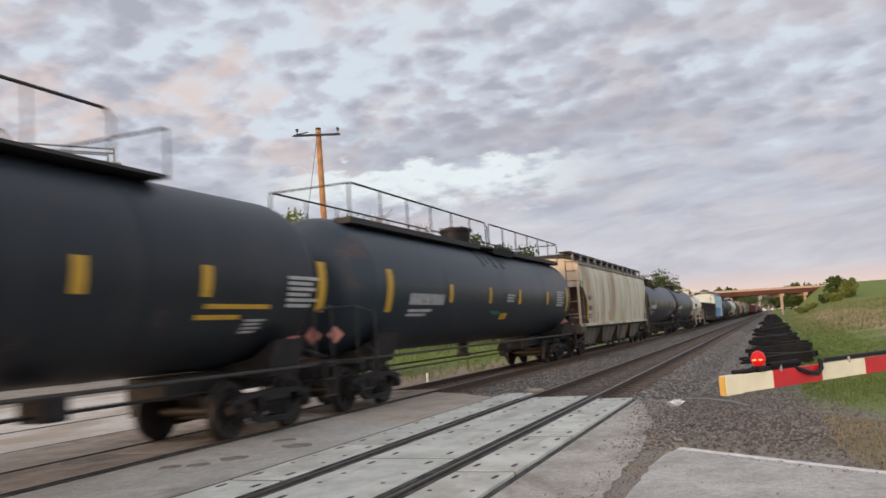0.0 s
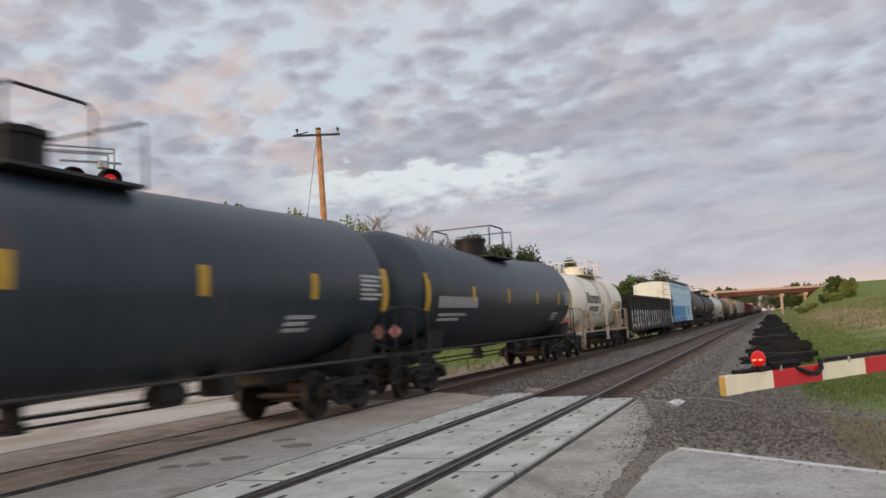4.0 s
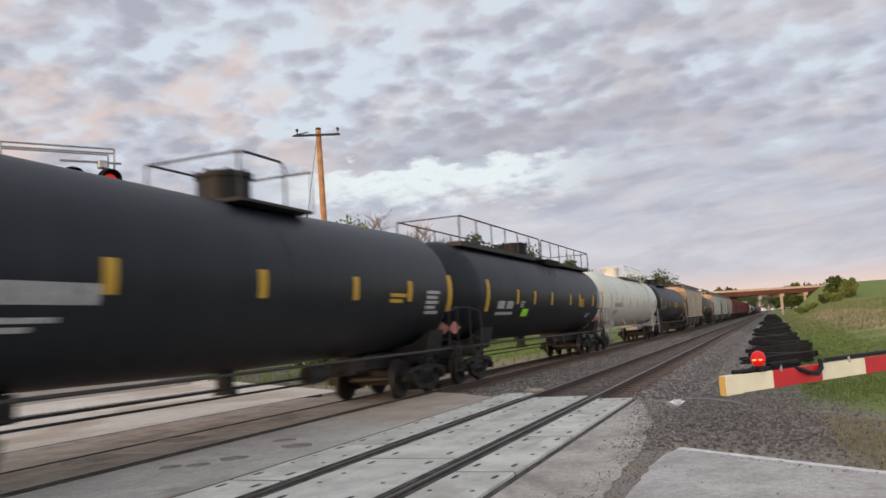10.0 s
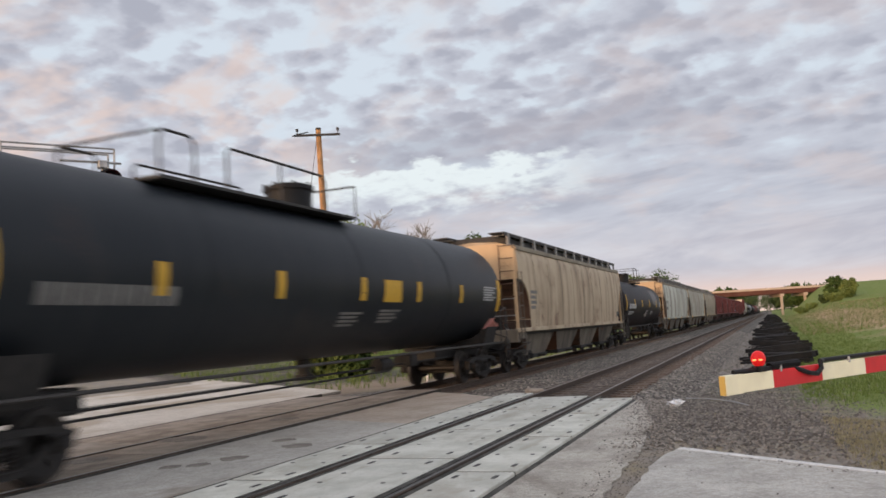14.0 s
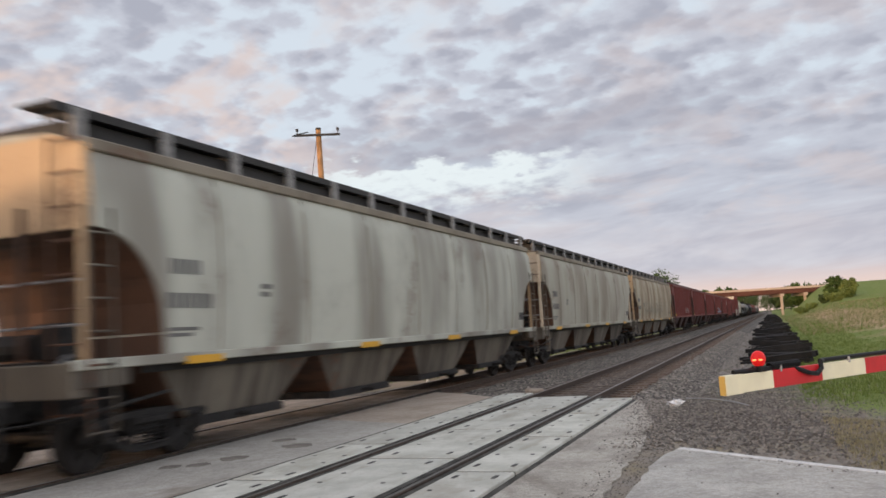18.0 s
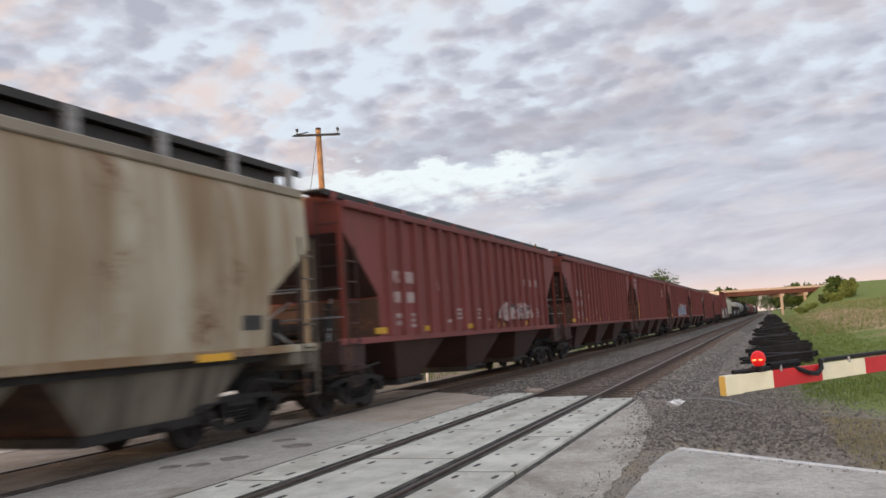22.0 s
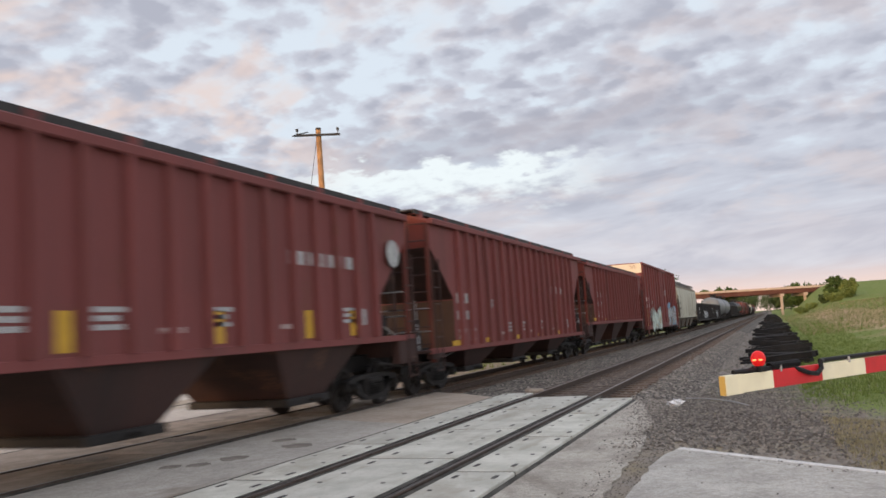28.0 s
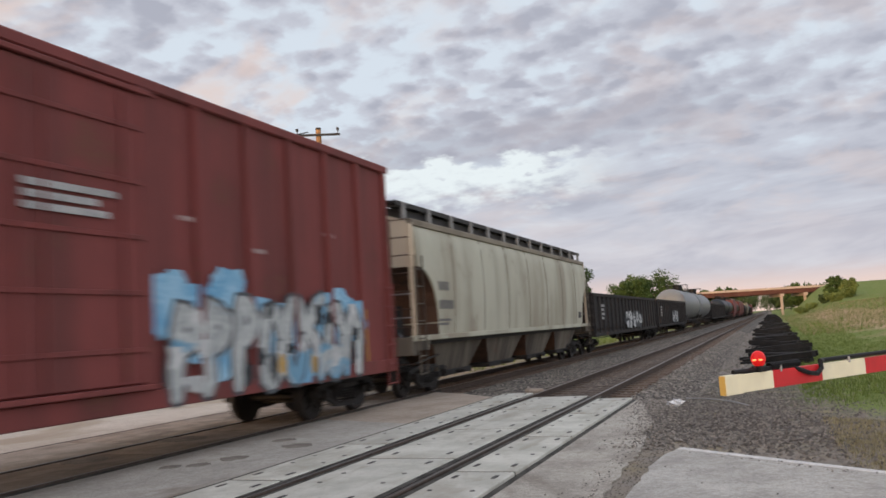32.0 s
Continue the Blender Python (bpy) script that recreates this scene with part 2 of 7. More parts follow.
    n.surface(col, 0.95, normal=n.bump(n.math("ADD", b, c), 0.6, 0.05), spec=0.2)
    return m


def mat_mottled(name, lo, hi, scale, rough=0.9, stain=None, stain_at=(0.55, 0.75), bump=0.4, depth=0.01, spec=0.3, speckle=0.0):
    m, n = material(name)
    p = n.coords()
    a = n.noise(p, scale, 6, 0.65)
    b = n.noise(p, scale * 9, 4, 0.7)
    grit = n.voronoi(p, scale * 60, "Distance")
    col = n.mix(n.ramp(n.math("ADD", n.math("MULTIPLY", a, 0.55), n.math("MULTIPLY", b, 0.45)), 0.36, 0.64), lo, hi)
    col = n.mix(n.ramp(grit, 0.45, 0.8, 0.0, 0.35), col, tuple(c * 0.5 for c in lo))
    if stain:
        s = n.noise(n.scaled(p, (1.0, 0.6, 1.0)), scale * 0.6, 4, 0.6, 0.6)
        col = n.mix(n.ramp(s, *stain_at), col, stain)
    if speckle:
        # single chips of dark and pale stone in the surface
        chips = n.noise(p, 34.0, 3, 0.75)
        col = n.mix(n.ramp(chips, 0.56, 0.68, 0.0, speckle), col, tuple(c * 0.35 for c in lo))
        col = n.mix(n.ramp(chips, 0.44, 0.33, 0.0, speckle * 0.6), col, tuple(min(0.75, c * 1.45) for c in hi))
    n.surface(col, rough, normal=n.bump(b, bump, depth), spec=spec)
    return m


def mat_concrete(name, lo, hi, dirt):
    """Concrete cast in pieces: each piece a little different, with tyre dirt and a fine grain."""
    m, n = material(name)
    p = n.coords("Object")
    r = n.add("ShaderNodeObjectInfo").outputs["Random"]
    q = n.vmath("ADD", p, n.comb(n.math("MULTIPLY", r, 37.0), r, 0.0))
    a, b, c = n.noise(q, 1.6, 5, 0.6), n.noise(q, 18.0, 4, 0.7), n.noise(q, 90.0, 2, 0.6)
    col = n.mix(n.ramp(a, 0.36, 0.64), lo, hi)
    col = n.mix(n.math("MULTIPLY", r, 0.30), col, (0.30, 0.29, 0.265))
    col = n.mix(n.ramp(b, 0.52, 0.72, 0.0, 0.5), col, dirt)
    col = n.mix(n.ramp(n.noise(n.scaled(q, (1.6, 0.5, 1.0)), 1.1, 5, 0.65, 0.6), 0.48, 0.68, 0.0, 0.6), col, dirt)
    n.surface(col, 0.88, normal=n.bump(n.math("ADD", b, c), 0.25, 0.006), spec=0.3)
    return m


def mat_gravel(name, cols, scale):
    m, n = material(name)
    p = n.coords()
    v = n.add("ShaderNodeTexVoronoi")
    n.link(p, v.inputs["Vector"])
    n.put(v.inputs["Scale"], scale)
    pick = n.sep(v.outputs["Color"])[0]
    col = n.mix(n.ramp(pick, 0.1, 0.9), cols[0], cols[1])
    big = n.noise(p, 0.6, 4, 0.6)
    col = n.mix(n.ramp(big, 0.45, 0.7, 0.0, 0.6), col, cols[2])
    # shade in the hollows between stones, painted as near-black rims
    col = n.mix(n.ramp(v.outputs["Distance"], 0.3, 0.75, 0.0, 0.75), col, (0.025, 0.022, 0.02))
    n.surface(col, 0.95, normal=n.bump(n.math("SUBTRACT", 1.0, v.outputs["Distance"]), 0.8, 0.04), spec=0.2)
    return m


def mat_plain(name, col, rough=0.5, metal=0.0, vary=0.25, scale=6.0, bump=0.1, spec=0.4):
    m, n = material(name)
    p = n.coords()
    a, b = n.noise(p, scale, 5, 0.6), n.noise(p, scale * 8, 3, 0.6)
    dark = tuple(c * (1 - vary) for c in col)
    c = n.mix(n.ramp(a, 0.35, 0.65), dark, col)
    n.surface(c, n.math("ADD", n.math("MULTIPLY", b, 0.15), rough - 0.07), metal, n.bump(b, bump, 0.004), spec=spec)
    return m


def mat_glow(name, col, power):
    m, n = material(name)
    n.surface(col, 0.3, emit=col, power=power)
    return m


def mat_island(name, a, b, rough=0.8):
    """Leaves, stones: every loose piece a colour between a and b."""
    m, n = material(name)
    g = n.add("ShaderNodeNewGeometry").outputs["Random Per Island"]
    p = n.coords()
    k = n.noise(p, 0.8, 3, 0.6)
    col = n.mix(n.math("ADD", n.math("MULTIPLY", g, 0.6), n.math("MULTIPLY", k, 0.4)), a, b)
    n.surface(col, rough, spec=0.2)
    return m


GROUND = mat_ground()
ASPHALT = mat_mottled("old_asphalt", (0.30, 0.282, 0.25), (0.49, 0.466, 0.42), 1.2, stain=(0.245, 0.226, 0.198), bump=0.9, depth=0.008, speckle=0.35)
APRON = mat_mottled("worn_asphalt_apron", (0.28, 0.252, 0.213), (0.46, 0.427, 0.368), 0.9, stain=(0.19, 0.165, 0.135), stain_at=(0.50, 0.68), bump=1.0, depth=0.012, speckle=0.6)
BETWEEN = mat_mottled("stained_concrete_between", (0.30, 0.28, 0.245), (0.43, 0.405, 0.36), 0.7, stain=(0.19, 0.155, 0.118), stain_at=(0.54, 0.66), bump=0.5, speckle=0.3)
SLAB = mat_mottled("pale_concrete_road", (0.42, 0.375, 0.315), (0.56, 0.51, 0.445), 0.5, stain=(0.33, 0.275, 0.21), stain_at=(0.48, 0.66), bump=0.3)
PANEL = mat_concrete("precast_concrete", (0.42, 0.412, 0.355), (0.56, 0.55, 0.485), (0.27, 0.245, 0.195))
PANEL_OLD = mat_concrete("dirty_concrete", (0.23, 0.182, 0.14), (0.35, 0.29, 0.232), (0.12, 0.09, 0.066))
RUBBER = mat_plain("black_rubber", (0.085, 0.080, 0.070), 0.9, 0.0, 0.6, 3.0, 0.3, 0.15)
RUST = mat_plain("rusty_rail", (0.085, 0.06, 0.045), 0.7, 0.3, 0.4, 9)
RAILTOP = mat_plain("polished_rail_head", (0.20, 0.19, 0.18), 0.38, 0.9, 0.2, 20)
TIE = mat_plain("creosoted_wood", (0.115, 0.080, 0.058), 0.9, 0.0, 0.5, 5, 0.5)
TIE_OLD = mat_plain("black_creosote", (0.018, 0.017, 0.017), 0.85, 0.0, 0.4, 4, 0.5, 0.25)
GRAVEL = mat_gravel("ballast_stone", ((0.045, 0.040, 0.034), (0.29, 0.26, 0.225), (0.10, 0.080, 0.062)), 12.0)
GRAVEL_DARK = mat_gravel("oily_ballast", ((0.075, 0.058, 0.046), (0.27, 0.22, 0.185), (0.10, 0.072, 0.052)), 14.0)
JOINT = mat_mottled("sandy_joint_fill", (0.12, 0.105, 0.085), (0.30, 0.27, 0.225), 2.4, stain=(0.10, 0.088, 0.075), stain_at=(0.56, 0.68), bump=0.8)
STONES = mat_island("loose_stone", (0.025, 0.021, 0.018), (0.36, 0.325, 0.285), 0.9)
STONES_DARK = mat_island("oily_stone", (0.015, 0.013, 0.011), (0.27, 0.24, 0.21), 0.9)
WHITE_LINE = mat_mottled("worn_white_road_paint", (0.50, 0.49, 0.47), (0.72, 0.71, 0.69), 7.0, stain=(0.33, 0.32, 0.31), stain_at=(0.58, 0.7))
STEEL = mat_plain("galvanised_steel", (0.36, 0.36, 0.36), 0.5, 0.6, 0.2)
DARKSTEEL = mat_plain("dark_weathered_steel", (0.055, 0.05, 0.047), 0.65, 0.3, 0.4)
BLACKPAINT = mat_plain("black_paint", (0.010, 0.010, 0.011), 0.5, spec=0.2)
# the low sun's orange is mixed into the wood's own colour
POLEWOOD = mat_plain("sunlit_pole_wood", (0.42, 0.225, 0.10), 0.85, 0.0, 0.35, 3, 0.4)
GATE_WHITE = mat_plain("cream_reflective_sheet", (0.78, 0.73, 0.52), 0.5, 0.0, 0.1)
GATE_RED = mat_plain("red_reflective_sheet", (0.52, 0.016, 0.022), 0.45, 0.0, 0.15)
LAMP_RED, _n = material("lit_red_lens")
_n.surface((0.22, 0.003, 0.005), 0.35, emit=(0.78, 0.014, 0.012), power=0.55, spec=0.25)
LAMP_HOT = mat_glow("hot_red_led", (1.0, 0.24, 0.08), 1.7)
LEAF_A = mat_island("green_leaves", (0.028, 0.056, 0.014), (0.095, 0.135, 0.034))
LEAF_B = mat_island("dark_green_leaves", (0.028, 0.05, 0.02), (0.09, 0.125, 0.042))
LEAF_C = mat_island("light_green_leaves", (0.08, 0.115, 0.028), (0.21, 0.25, 0.075))
BARK = mat_plain("grey_bark", (0.12, 0.10, 0.085), 0.95, 0.0, 0.4, 2)
BARK_PALE = mat_plain("pale_bare_twigs", (0.25, 0.225, 0.20), 0.95, 0.0, 0.3, 2)
BRIDGE_STEEL = mat_plain("weathering_steel_girder", (0.12, 0.046, 0.030), 0.8, 0.1, 0.3, 0.6)
BRIDGE_CONC = mat_plain("pale_bridge_concrete", (0.50, 0.39, 0.31), 0.9, 0.0, 0.15, 0.5)
AMBER = mat_plain("pale_amber_sheet", (0.62, 0.40, 0.10), 0.55, 0.0, 0.15)
LITTER = mat_plain("white_plastic_litter", (0.80, 0.79, 0.78), 0.6, 0.0, 0.1)
GRASS_GREEN = mat_island("grass_blades", (0.055, 0.095, 0.018), (0.17, 0.215, 0.055))
GRASS_DRY = mat_island("dry_grass_blades", (0.15, 0.14, 0.075), (0.34, 0.30, 0.19))


# ---------------------------------------------------------------- ground
def smooth(t):
    t = min(1.0, max(0.0, t))
    return t * t * (3 - 2 * t)


def ground_z(x, y):
    """Flat by the tracks, with the approach bank of the overpass rising beyond them."""
    z = -0.40 + 0.33 * (1 - smooth((0.602 * x + 0.799 * y - 8.0) / 9.0))
    if x > 1.0:
        ahead = (294.8 + 0.35 * x - y) * 0.94
        z += 7.0 * (1 - smooth((ahead - 6) / 80)) * smooth((x - 4) / 16) * (1 - smooth((-ahead - 14) / 30))
        z += 2.6 * smooth((x - 3.0) / 13) * smooth((y - 24) / 60)
    if x < -18:
        z += 0.5 * smooth((-18 - x) / 30)
    z += 0.10 * noise.noise((x * 0.11, y * 0.11, 3.1)) if abs(x + 6) > 8 else 0.0
    return z


def spread(lo, hi, mid, fine, grow=1.22, top=400):
    """Steps that widen away from mid."""
    out = [mid]
    s = fine
    while out[-1] < hi:
        out.append(out[-1] + s)
        s = min(top, s * grow) if out[-1] > mid + 30 else fine
    s = fine
    while out[0] > lo:
        out.insert(0, out[0] - s)
        s = min(top, s * grow) if out[0] < mid - 30 else fine
    return out


def build_ground():
    xs = spread(-4200, 4200, 4.0, 1.4)
    ys = spread(-4200, 4200, 40.0, 2.0, 1.12)
    verts = [(x, y, ground_z(x, y)) for y in ys for x in xs]
    w = len(xs)
    faces = [(j * w + i, j * w + i + 1, (j + 1) * w + i + 1, (j + 1) * w + i) for j in range(len(ys) - 1) for i in range(w - 1)]
    me = bpy.data.meshes.new("ground")
    me.from_pydata(verts, [], faces)
    me.materials.append(GROUND)
    me.polygons.foreach_set("use_smooth", [True] * len(me.polygons))
    tagged(new("ground", me), "grassy ground with dry patches and a bank", "ground", kind="structure")


build_ground()


def edge_y(x, off=0.0):
    """The road's far edge at x; off moves it across the road."""
    return 9.25 - 0.7535 * x + off / 0.799


def slab(name, x0, x1, far0, far1, near, z0, z1, mat, label, kind="structure", cat="road"):
    bm = B()
    loft(bm, [[(x0, near, z), (x1, near, z), (x1, far1, z), (x0, far0, z)] for z in (z0, z1)])
    return solid(name, bm, mat, label, cat, kind=kind)


# the road: apron right of the near track, the strip between the tracks, and the pale slab beyond
def ragged(name, corners, z0, z1, mat, label, wear=0.0, seed=1, step=0.3):
    """A paved piece with the given corners, its edges broken a little by wear."""
    rng = random.Random(seed)
    out = []
    for (ax, ay), (bx, by) in zip(corners, corners[1:] + corners[:1]):
        n = max(1, min(60, int(math.hypot(bx - ax, by - ay) / step))) if wear and max(abs(ax), abs(bx), abs(ay), abs(by)) < 30 else 1
        for k in range(n):
            j = wear if k else wear * 0.5
            out.append((ax + (bx - ax) * k / n + rng.uniform(-j, j), ay + (by - ay) * k / n + rng.uniform(-j, j)))
    bm = B()
    loft(bm, [[(x, y, z) for x, y in out] for z in (z0, z1)])
    return solid(name, bm, mat, label, "road", kind="structure")


ragged("road", [(-1.36, -60), (60, -105), (60, edge_y(60)), (3.0, edge_y(3.0)), (-1.16, edge_y(-1.16)), (-1.30, 9.3), (-1.33, 7.3), (-1.36, 0.0)], -0.5, -0.012, ASPHALT, "grey worn asphalt road at the crossing", 0.03, 1, 0.25)


def apron():
    """A long strip whose outer edge is broken by wear."""
    rng = random.Random(2)
    knots = [(-60, -1.50), (5.0, -1.55), (7.3, -1.57), (10.8, -1.62), (13.7, -1.97), (16.2, -2.50)]
    ys = [-60, -30, -10] + [0.15 * k for k in range(109)]
    bm = B()
    rings = []
    for y in ys:
        a, b = next((p, q) for p, q in zip(knots, knots[1:]) if y <= q[0])
        xr = a[1] + (b[1] - a[1]) * (y - a[0]) / (b[0] - a[0]) + rng.uniform(-0.05, 0.03) + (0.28 if y > 10.5 else 0.05) * noise.noise((y * 0.9, 4.0, 0.0))
        rings.append([(-2.595, y, -0.5), (xr, y, -0.5), (xr, y, -0.048), (-2.595, y, -0.042)])
    loft(bm, rings)
    solid("road_apron", bm, APRON, "cracked asphalt strip beside the concrete crossing panels", "road", kind="structure")


apron()
slab("road_between", -8.18, -5.88, 13.9, 13.0, -60, -0.5, -0.03, BETWEEN, "stained concrete between the two tracks")
DIRT = mat_mottled("tan_packed_dirt", (0.30, 0.245, 0.19), (0.43, 0.365, 0.30), 1.1, stain=(0.24, 0.19, 0.15), bump=0.7)
bm = B()
loft(bm, [[(-8.18, 13.9, z), (-5.88, 13.0, z), (-5.88, 17.6, z), (-6.4, 18.1, z), (-7.2, 18.9, z), (-8.18, 19.6, z)] for z in (-0.5, -0.032)])
solid("dirt_ramp", bm, DIRT, "tan packed dirt between the two tracks", "dirt", kind="structure")
slab("road_beyond", -60, -11.8, edge_y(-60) + 5, edge_y(-11.8) + 3.0, -60, -0.5, -0.02, SLAB, "pale concrete road beyond the tracks")
ragged("joint_dirt", [(-1.66, -60), (-1.20, -60), (-1.20, 10.2), (-1.3, 10.7), (-1.75, 11.0)], -0.5, -0.075, JOINT, "gravel and sand in the wide joint of the road", 0.0, 3)

for name, x, y1 in (("road_joint", -14.87, 22.5), ("road_joint", -18.37, 26.5), ("road_joint", -11.775, 20.0), ("road_joint", X1 - 1.635, 18.0)):
    bm = B()
    hw = 0.045 if x < -12 else 0.03
    box(bm, x - hw, x + hw, -40, y1, -0.3, -0.008)
    solid(name, bm, RUBBER, "dark joint running along the paving", "joint", kind="structure")
bm = B()
tube(bm, [(0, 0, -0.2), (0, 0, 0.42)], 0.045, 8)
solid("marker_post", bm, LITTER, "short white marker post by the far track", "post", m=pose(-11.5, 26.9, -0.35))

# white edge line
bm = B()
pa, pb = Vector((-1.13, edge_y(-1.13) - 0.10, 0)), Vector((40, edge_y(40) - 0.10, 0))
w = ACROSS * 0.05
loft(bm, [[pa - w + Vector((0, 0, z)), pb - w + Vector((0, 0, z)), pb + w + Vector((0, 0, z)), pa + w + Vector((0, 0, z))] for z in (-0.02, -0.007)])
solid("edge_line", bm, WHITE_LINE, "worn white painted road edge line", "road marking", kind="structure")


# ---------------------------------------------------------------- tracks
def ballast_bed(name, xa, xb, ya, yb, mat, label, top=-0.17, slope=1.5):
    bm = B()
    n = 60
    rings = []
    for i in range(n + 1):
        y = ya + (yb - ya) * (i / n) ** 2
        rings.append([(xa - slope, y, -0.62), (xa, y, top), ((xa + xb) / 2, y, top + 0.015), (xb, y, top), (xb + slope, y, -0.62)])
    loft(bm, rings, True, True)
    return solid(name, bm, mat, label, "ballast", kind="structure", smooth=False)


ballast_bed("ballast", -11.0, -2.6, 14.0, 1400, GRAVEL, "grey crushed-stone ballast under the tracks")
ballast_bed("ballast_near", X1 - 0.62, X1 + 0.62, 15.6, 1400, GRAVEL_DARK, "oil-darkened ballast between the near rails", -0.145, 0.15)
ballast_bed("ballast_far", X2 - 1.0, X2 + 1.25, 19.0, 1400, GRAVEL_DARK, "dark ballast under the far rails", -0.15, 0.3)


def rail(track, x):
    prof = [(-0.065, -0.17), (-0.065, -0.155), (-0.012, -0.135), (-0.012, -0.045), (-0.036, -0.035), (-0.036, -0.006), (-0.028, 0.0),
            (0.028, 0.0), (0.036, -0.006), (0.036, -0.035), (0.012, -0.045), (0.012, -0.135), (0.065, -0.155), (0.065, -0.17)]
    bm = B()
    loft(bm, [[(px, y, pz) for px, pz in prof] for y in (-250, 1400)])
    r = part("rail", bm, RUST, track, m=pose(x, 0, 0))
    bm = B()
    box(bm, -0.024, 0.024, -250, 1400, 0.0005, 0.003)
    part("running_surface", bm, RAILTOP, r, "polished rail head")


def build_track(x, y0, label):
    track = thing("railway_track", (x, 0, 0), label, "railway track")
    for s in (-1, 1):
        rail(track, s * GAUGE / 2)
    bm = B()
    box(bm, -1.30, 1.30, -0.115, 0.115, -0.17, -0.125, 0.012)
    me = mesh_of(bm, "tie", TIE)
    rng = random.Random(7)
    y = y0
    for i in range(110):
        inst("tie", me, track, pose(rng.uniform(-0.04, 0.04), y, rng.uniform(-0.012, 0.004), 0, 0, rng.uniform(-1.2, 1.2)))
        y += 0.53
    bm = B()
    while y < 420:
        box(bm, -1.28, 1.28, y - 0.11, y + 0.11, -0.17, -0.128)
        y += 0.53
    tagged(part("far_ties", bm, TIE, track), kind="stuff")
    bm = B()
    box(bm, -0.19, 0.19, -0.09, 0.09, -0.172, -0.118, 0.004)
    pme = mesh_of(bm, "tie_plate", RUST)
    for i in range(60):
        for s in (-1, 1):
            inst("tie_plate", pme, track, pose(s * GAUGE / 2, y0 + 0.53 * i, 0.0))
    return track


near_track = build_track(X1, 17.2, "worn steel rails on dark wooden ties")
far_track = build_track(X2, 20.6, "rusty steel rails on dark ties beneath the train")

# concrete crossing panels of the near track
crossing = thing("level_crossing", (X1, 0, 0), "pale precast concrete crossing panels between rails", "level crossing")


def panel_mesh(x0, x1, length, holes):
    bm = B()
    box(bm, x0, x1, 0.028, length - 0.028, -0.2, 0.0, 0.010)
    return mesh_of(bm, "panel", PANEL)


def lug_mesh():
    bm = B()
    tube(bm, [(0, 0, -0.004), (0, 0, 0.003)], 0.034, 8)
    box(bm, -0.022, 0.022, -0.085, 0.085, 0.0, 0.004)
    return mesh_of(bm, "lifting_lug", DARKSTEEL)


LUG = lug_mesh()
bm = B()
disc(bm, (0, 0, 0), (0, 0, 1), 0.030, 0.006, 8)
BOLT = mesh_of(bm, "lifting_lug", DARKSTEEL)
PL = 2.65
for name, x0, x1, end, first in (("gauge_panel", -0.585, 0.585, 17.0, 2.41), ("field_panel", 0.915, 1.60, 16.3, 2.57), ("field_panel", -1.60, -0.91, 18.15, 2.35)):
    full = panel_mesh(x0, x1, PL, 3)
    y = end
    bm = B()
    box(bm, x0 + 0.012, x1 - 0.012, -24, end - 0.04, -0.3, -0.007)
    part("joint_filler", bm, RUBBER, crossing, "dark filler in the joints between panels")
    k = 0
    while y > -24:
        ln = first if k == 0 else PL
        me = full if ln == PL else panel_mesh(x0, x1, ln, 3)
        p = inst(name, me, crossing, pose(0, y - ln, 0.0))
        for fy in (0.14, 0.42, 0.62, 0.88):
            for fx in (0.18, 0.82):
                inst("lifting_lug", LUG if fy in (0.14, 0.88) else BOLT, p, pose(x0 + (x1 - x0) * fx, ln * fy, 0.0))
        y -= ln
        k += 1
for x in (-GAUGE / 2, GAUGE / 2):
    for a, b, z in ((x - 0.162, x - 0.075, -0.010), (x - 0.075, x - 0.037, -0.05), (x + 0.037, x + 0.075, -0.05), (x + 0.075, x + 0.162, -0.010)):
        bm = B()
        box(bm, a, b, -24, 16.9, -0.2, z)
        part("rubber_flangeway", bm, RUBBER, crossing)
bm = B()
box(bm, 1.602, 1.68, -24, 16.2, -0.2, -0.040)
part("edge_gasket", bm, RUBBER, crossing, "dark gap along the panel edge")

# the older, dirtier crossing of the far track
crossing2 = thing("level_crossing", (X2, 0, 0), "dirt-stained concrete crossing panels of the far track", "level crossing")
for name, x0, x1 in (("gauge_panel", -0.66, 0.66), ("field_panel", -2.70, -0.84)):
    y = 20.4 if x0 > -1 else 19.0
    me = None
    while y > -20:
        if me is None:
            bm = B()
            box(bm, x0, x1, 0.006, PL - 0.006, -0.2, -0.012, 0.012)
            me = mesh_of(bm, "panel", PANEL_OLD)
        inst(name, me, crossing2, pose(0, y - PL, 0))
        y -= PL
bm = B()
box(bm, 0.80, 0.875, -20, 20.0, -0.2, -0.018)
part("rubber_strip", bm, RUBBER, crossing2, "black rubber strip along the rail")


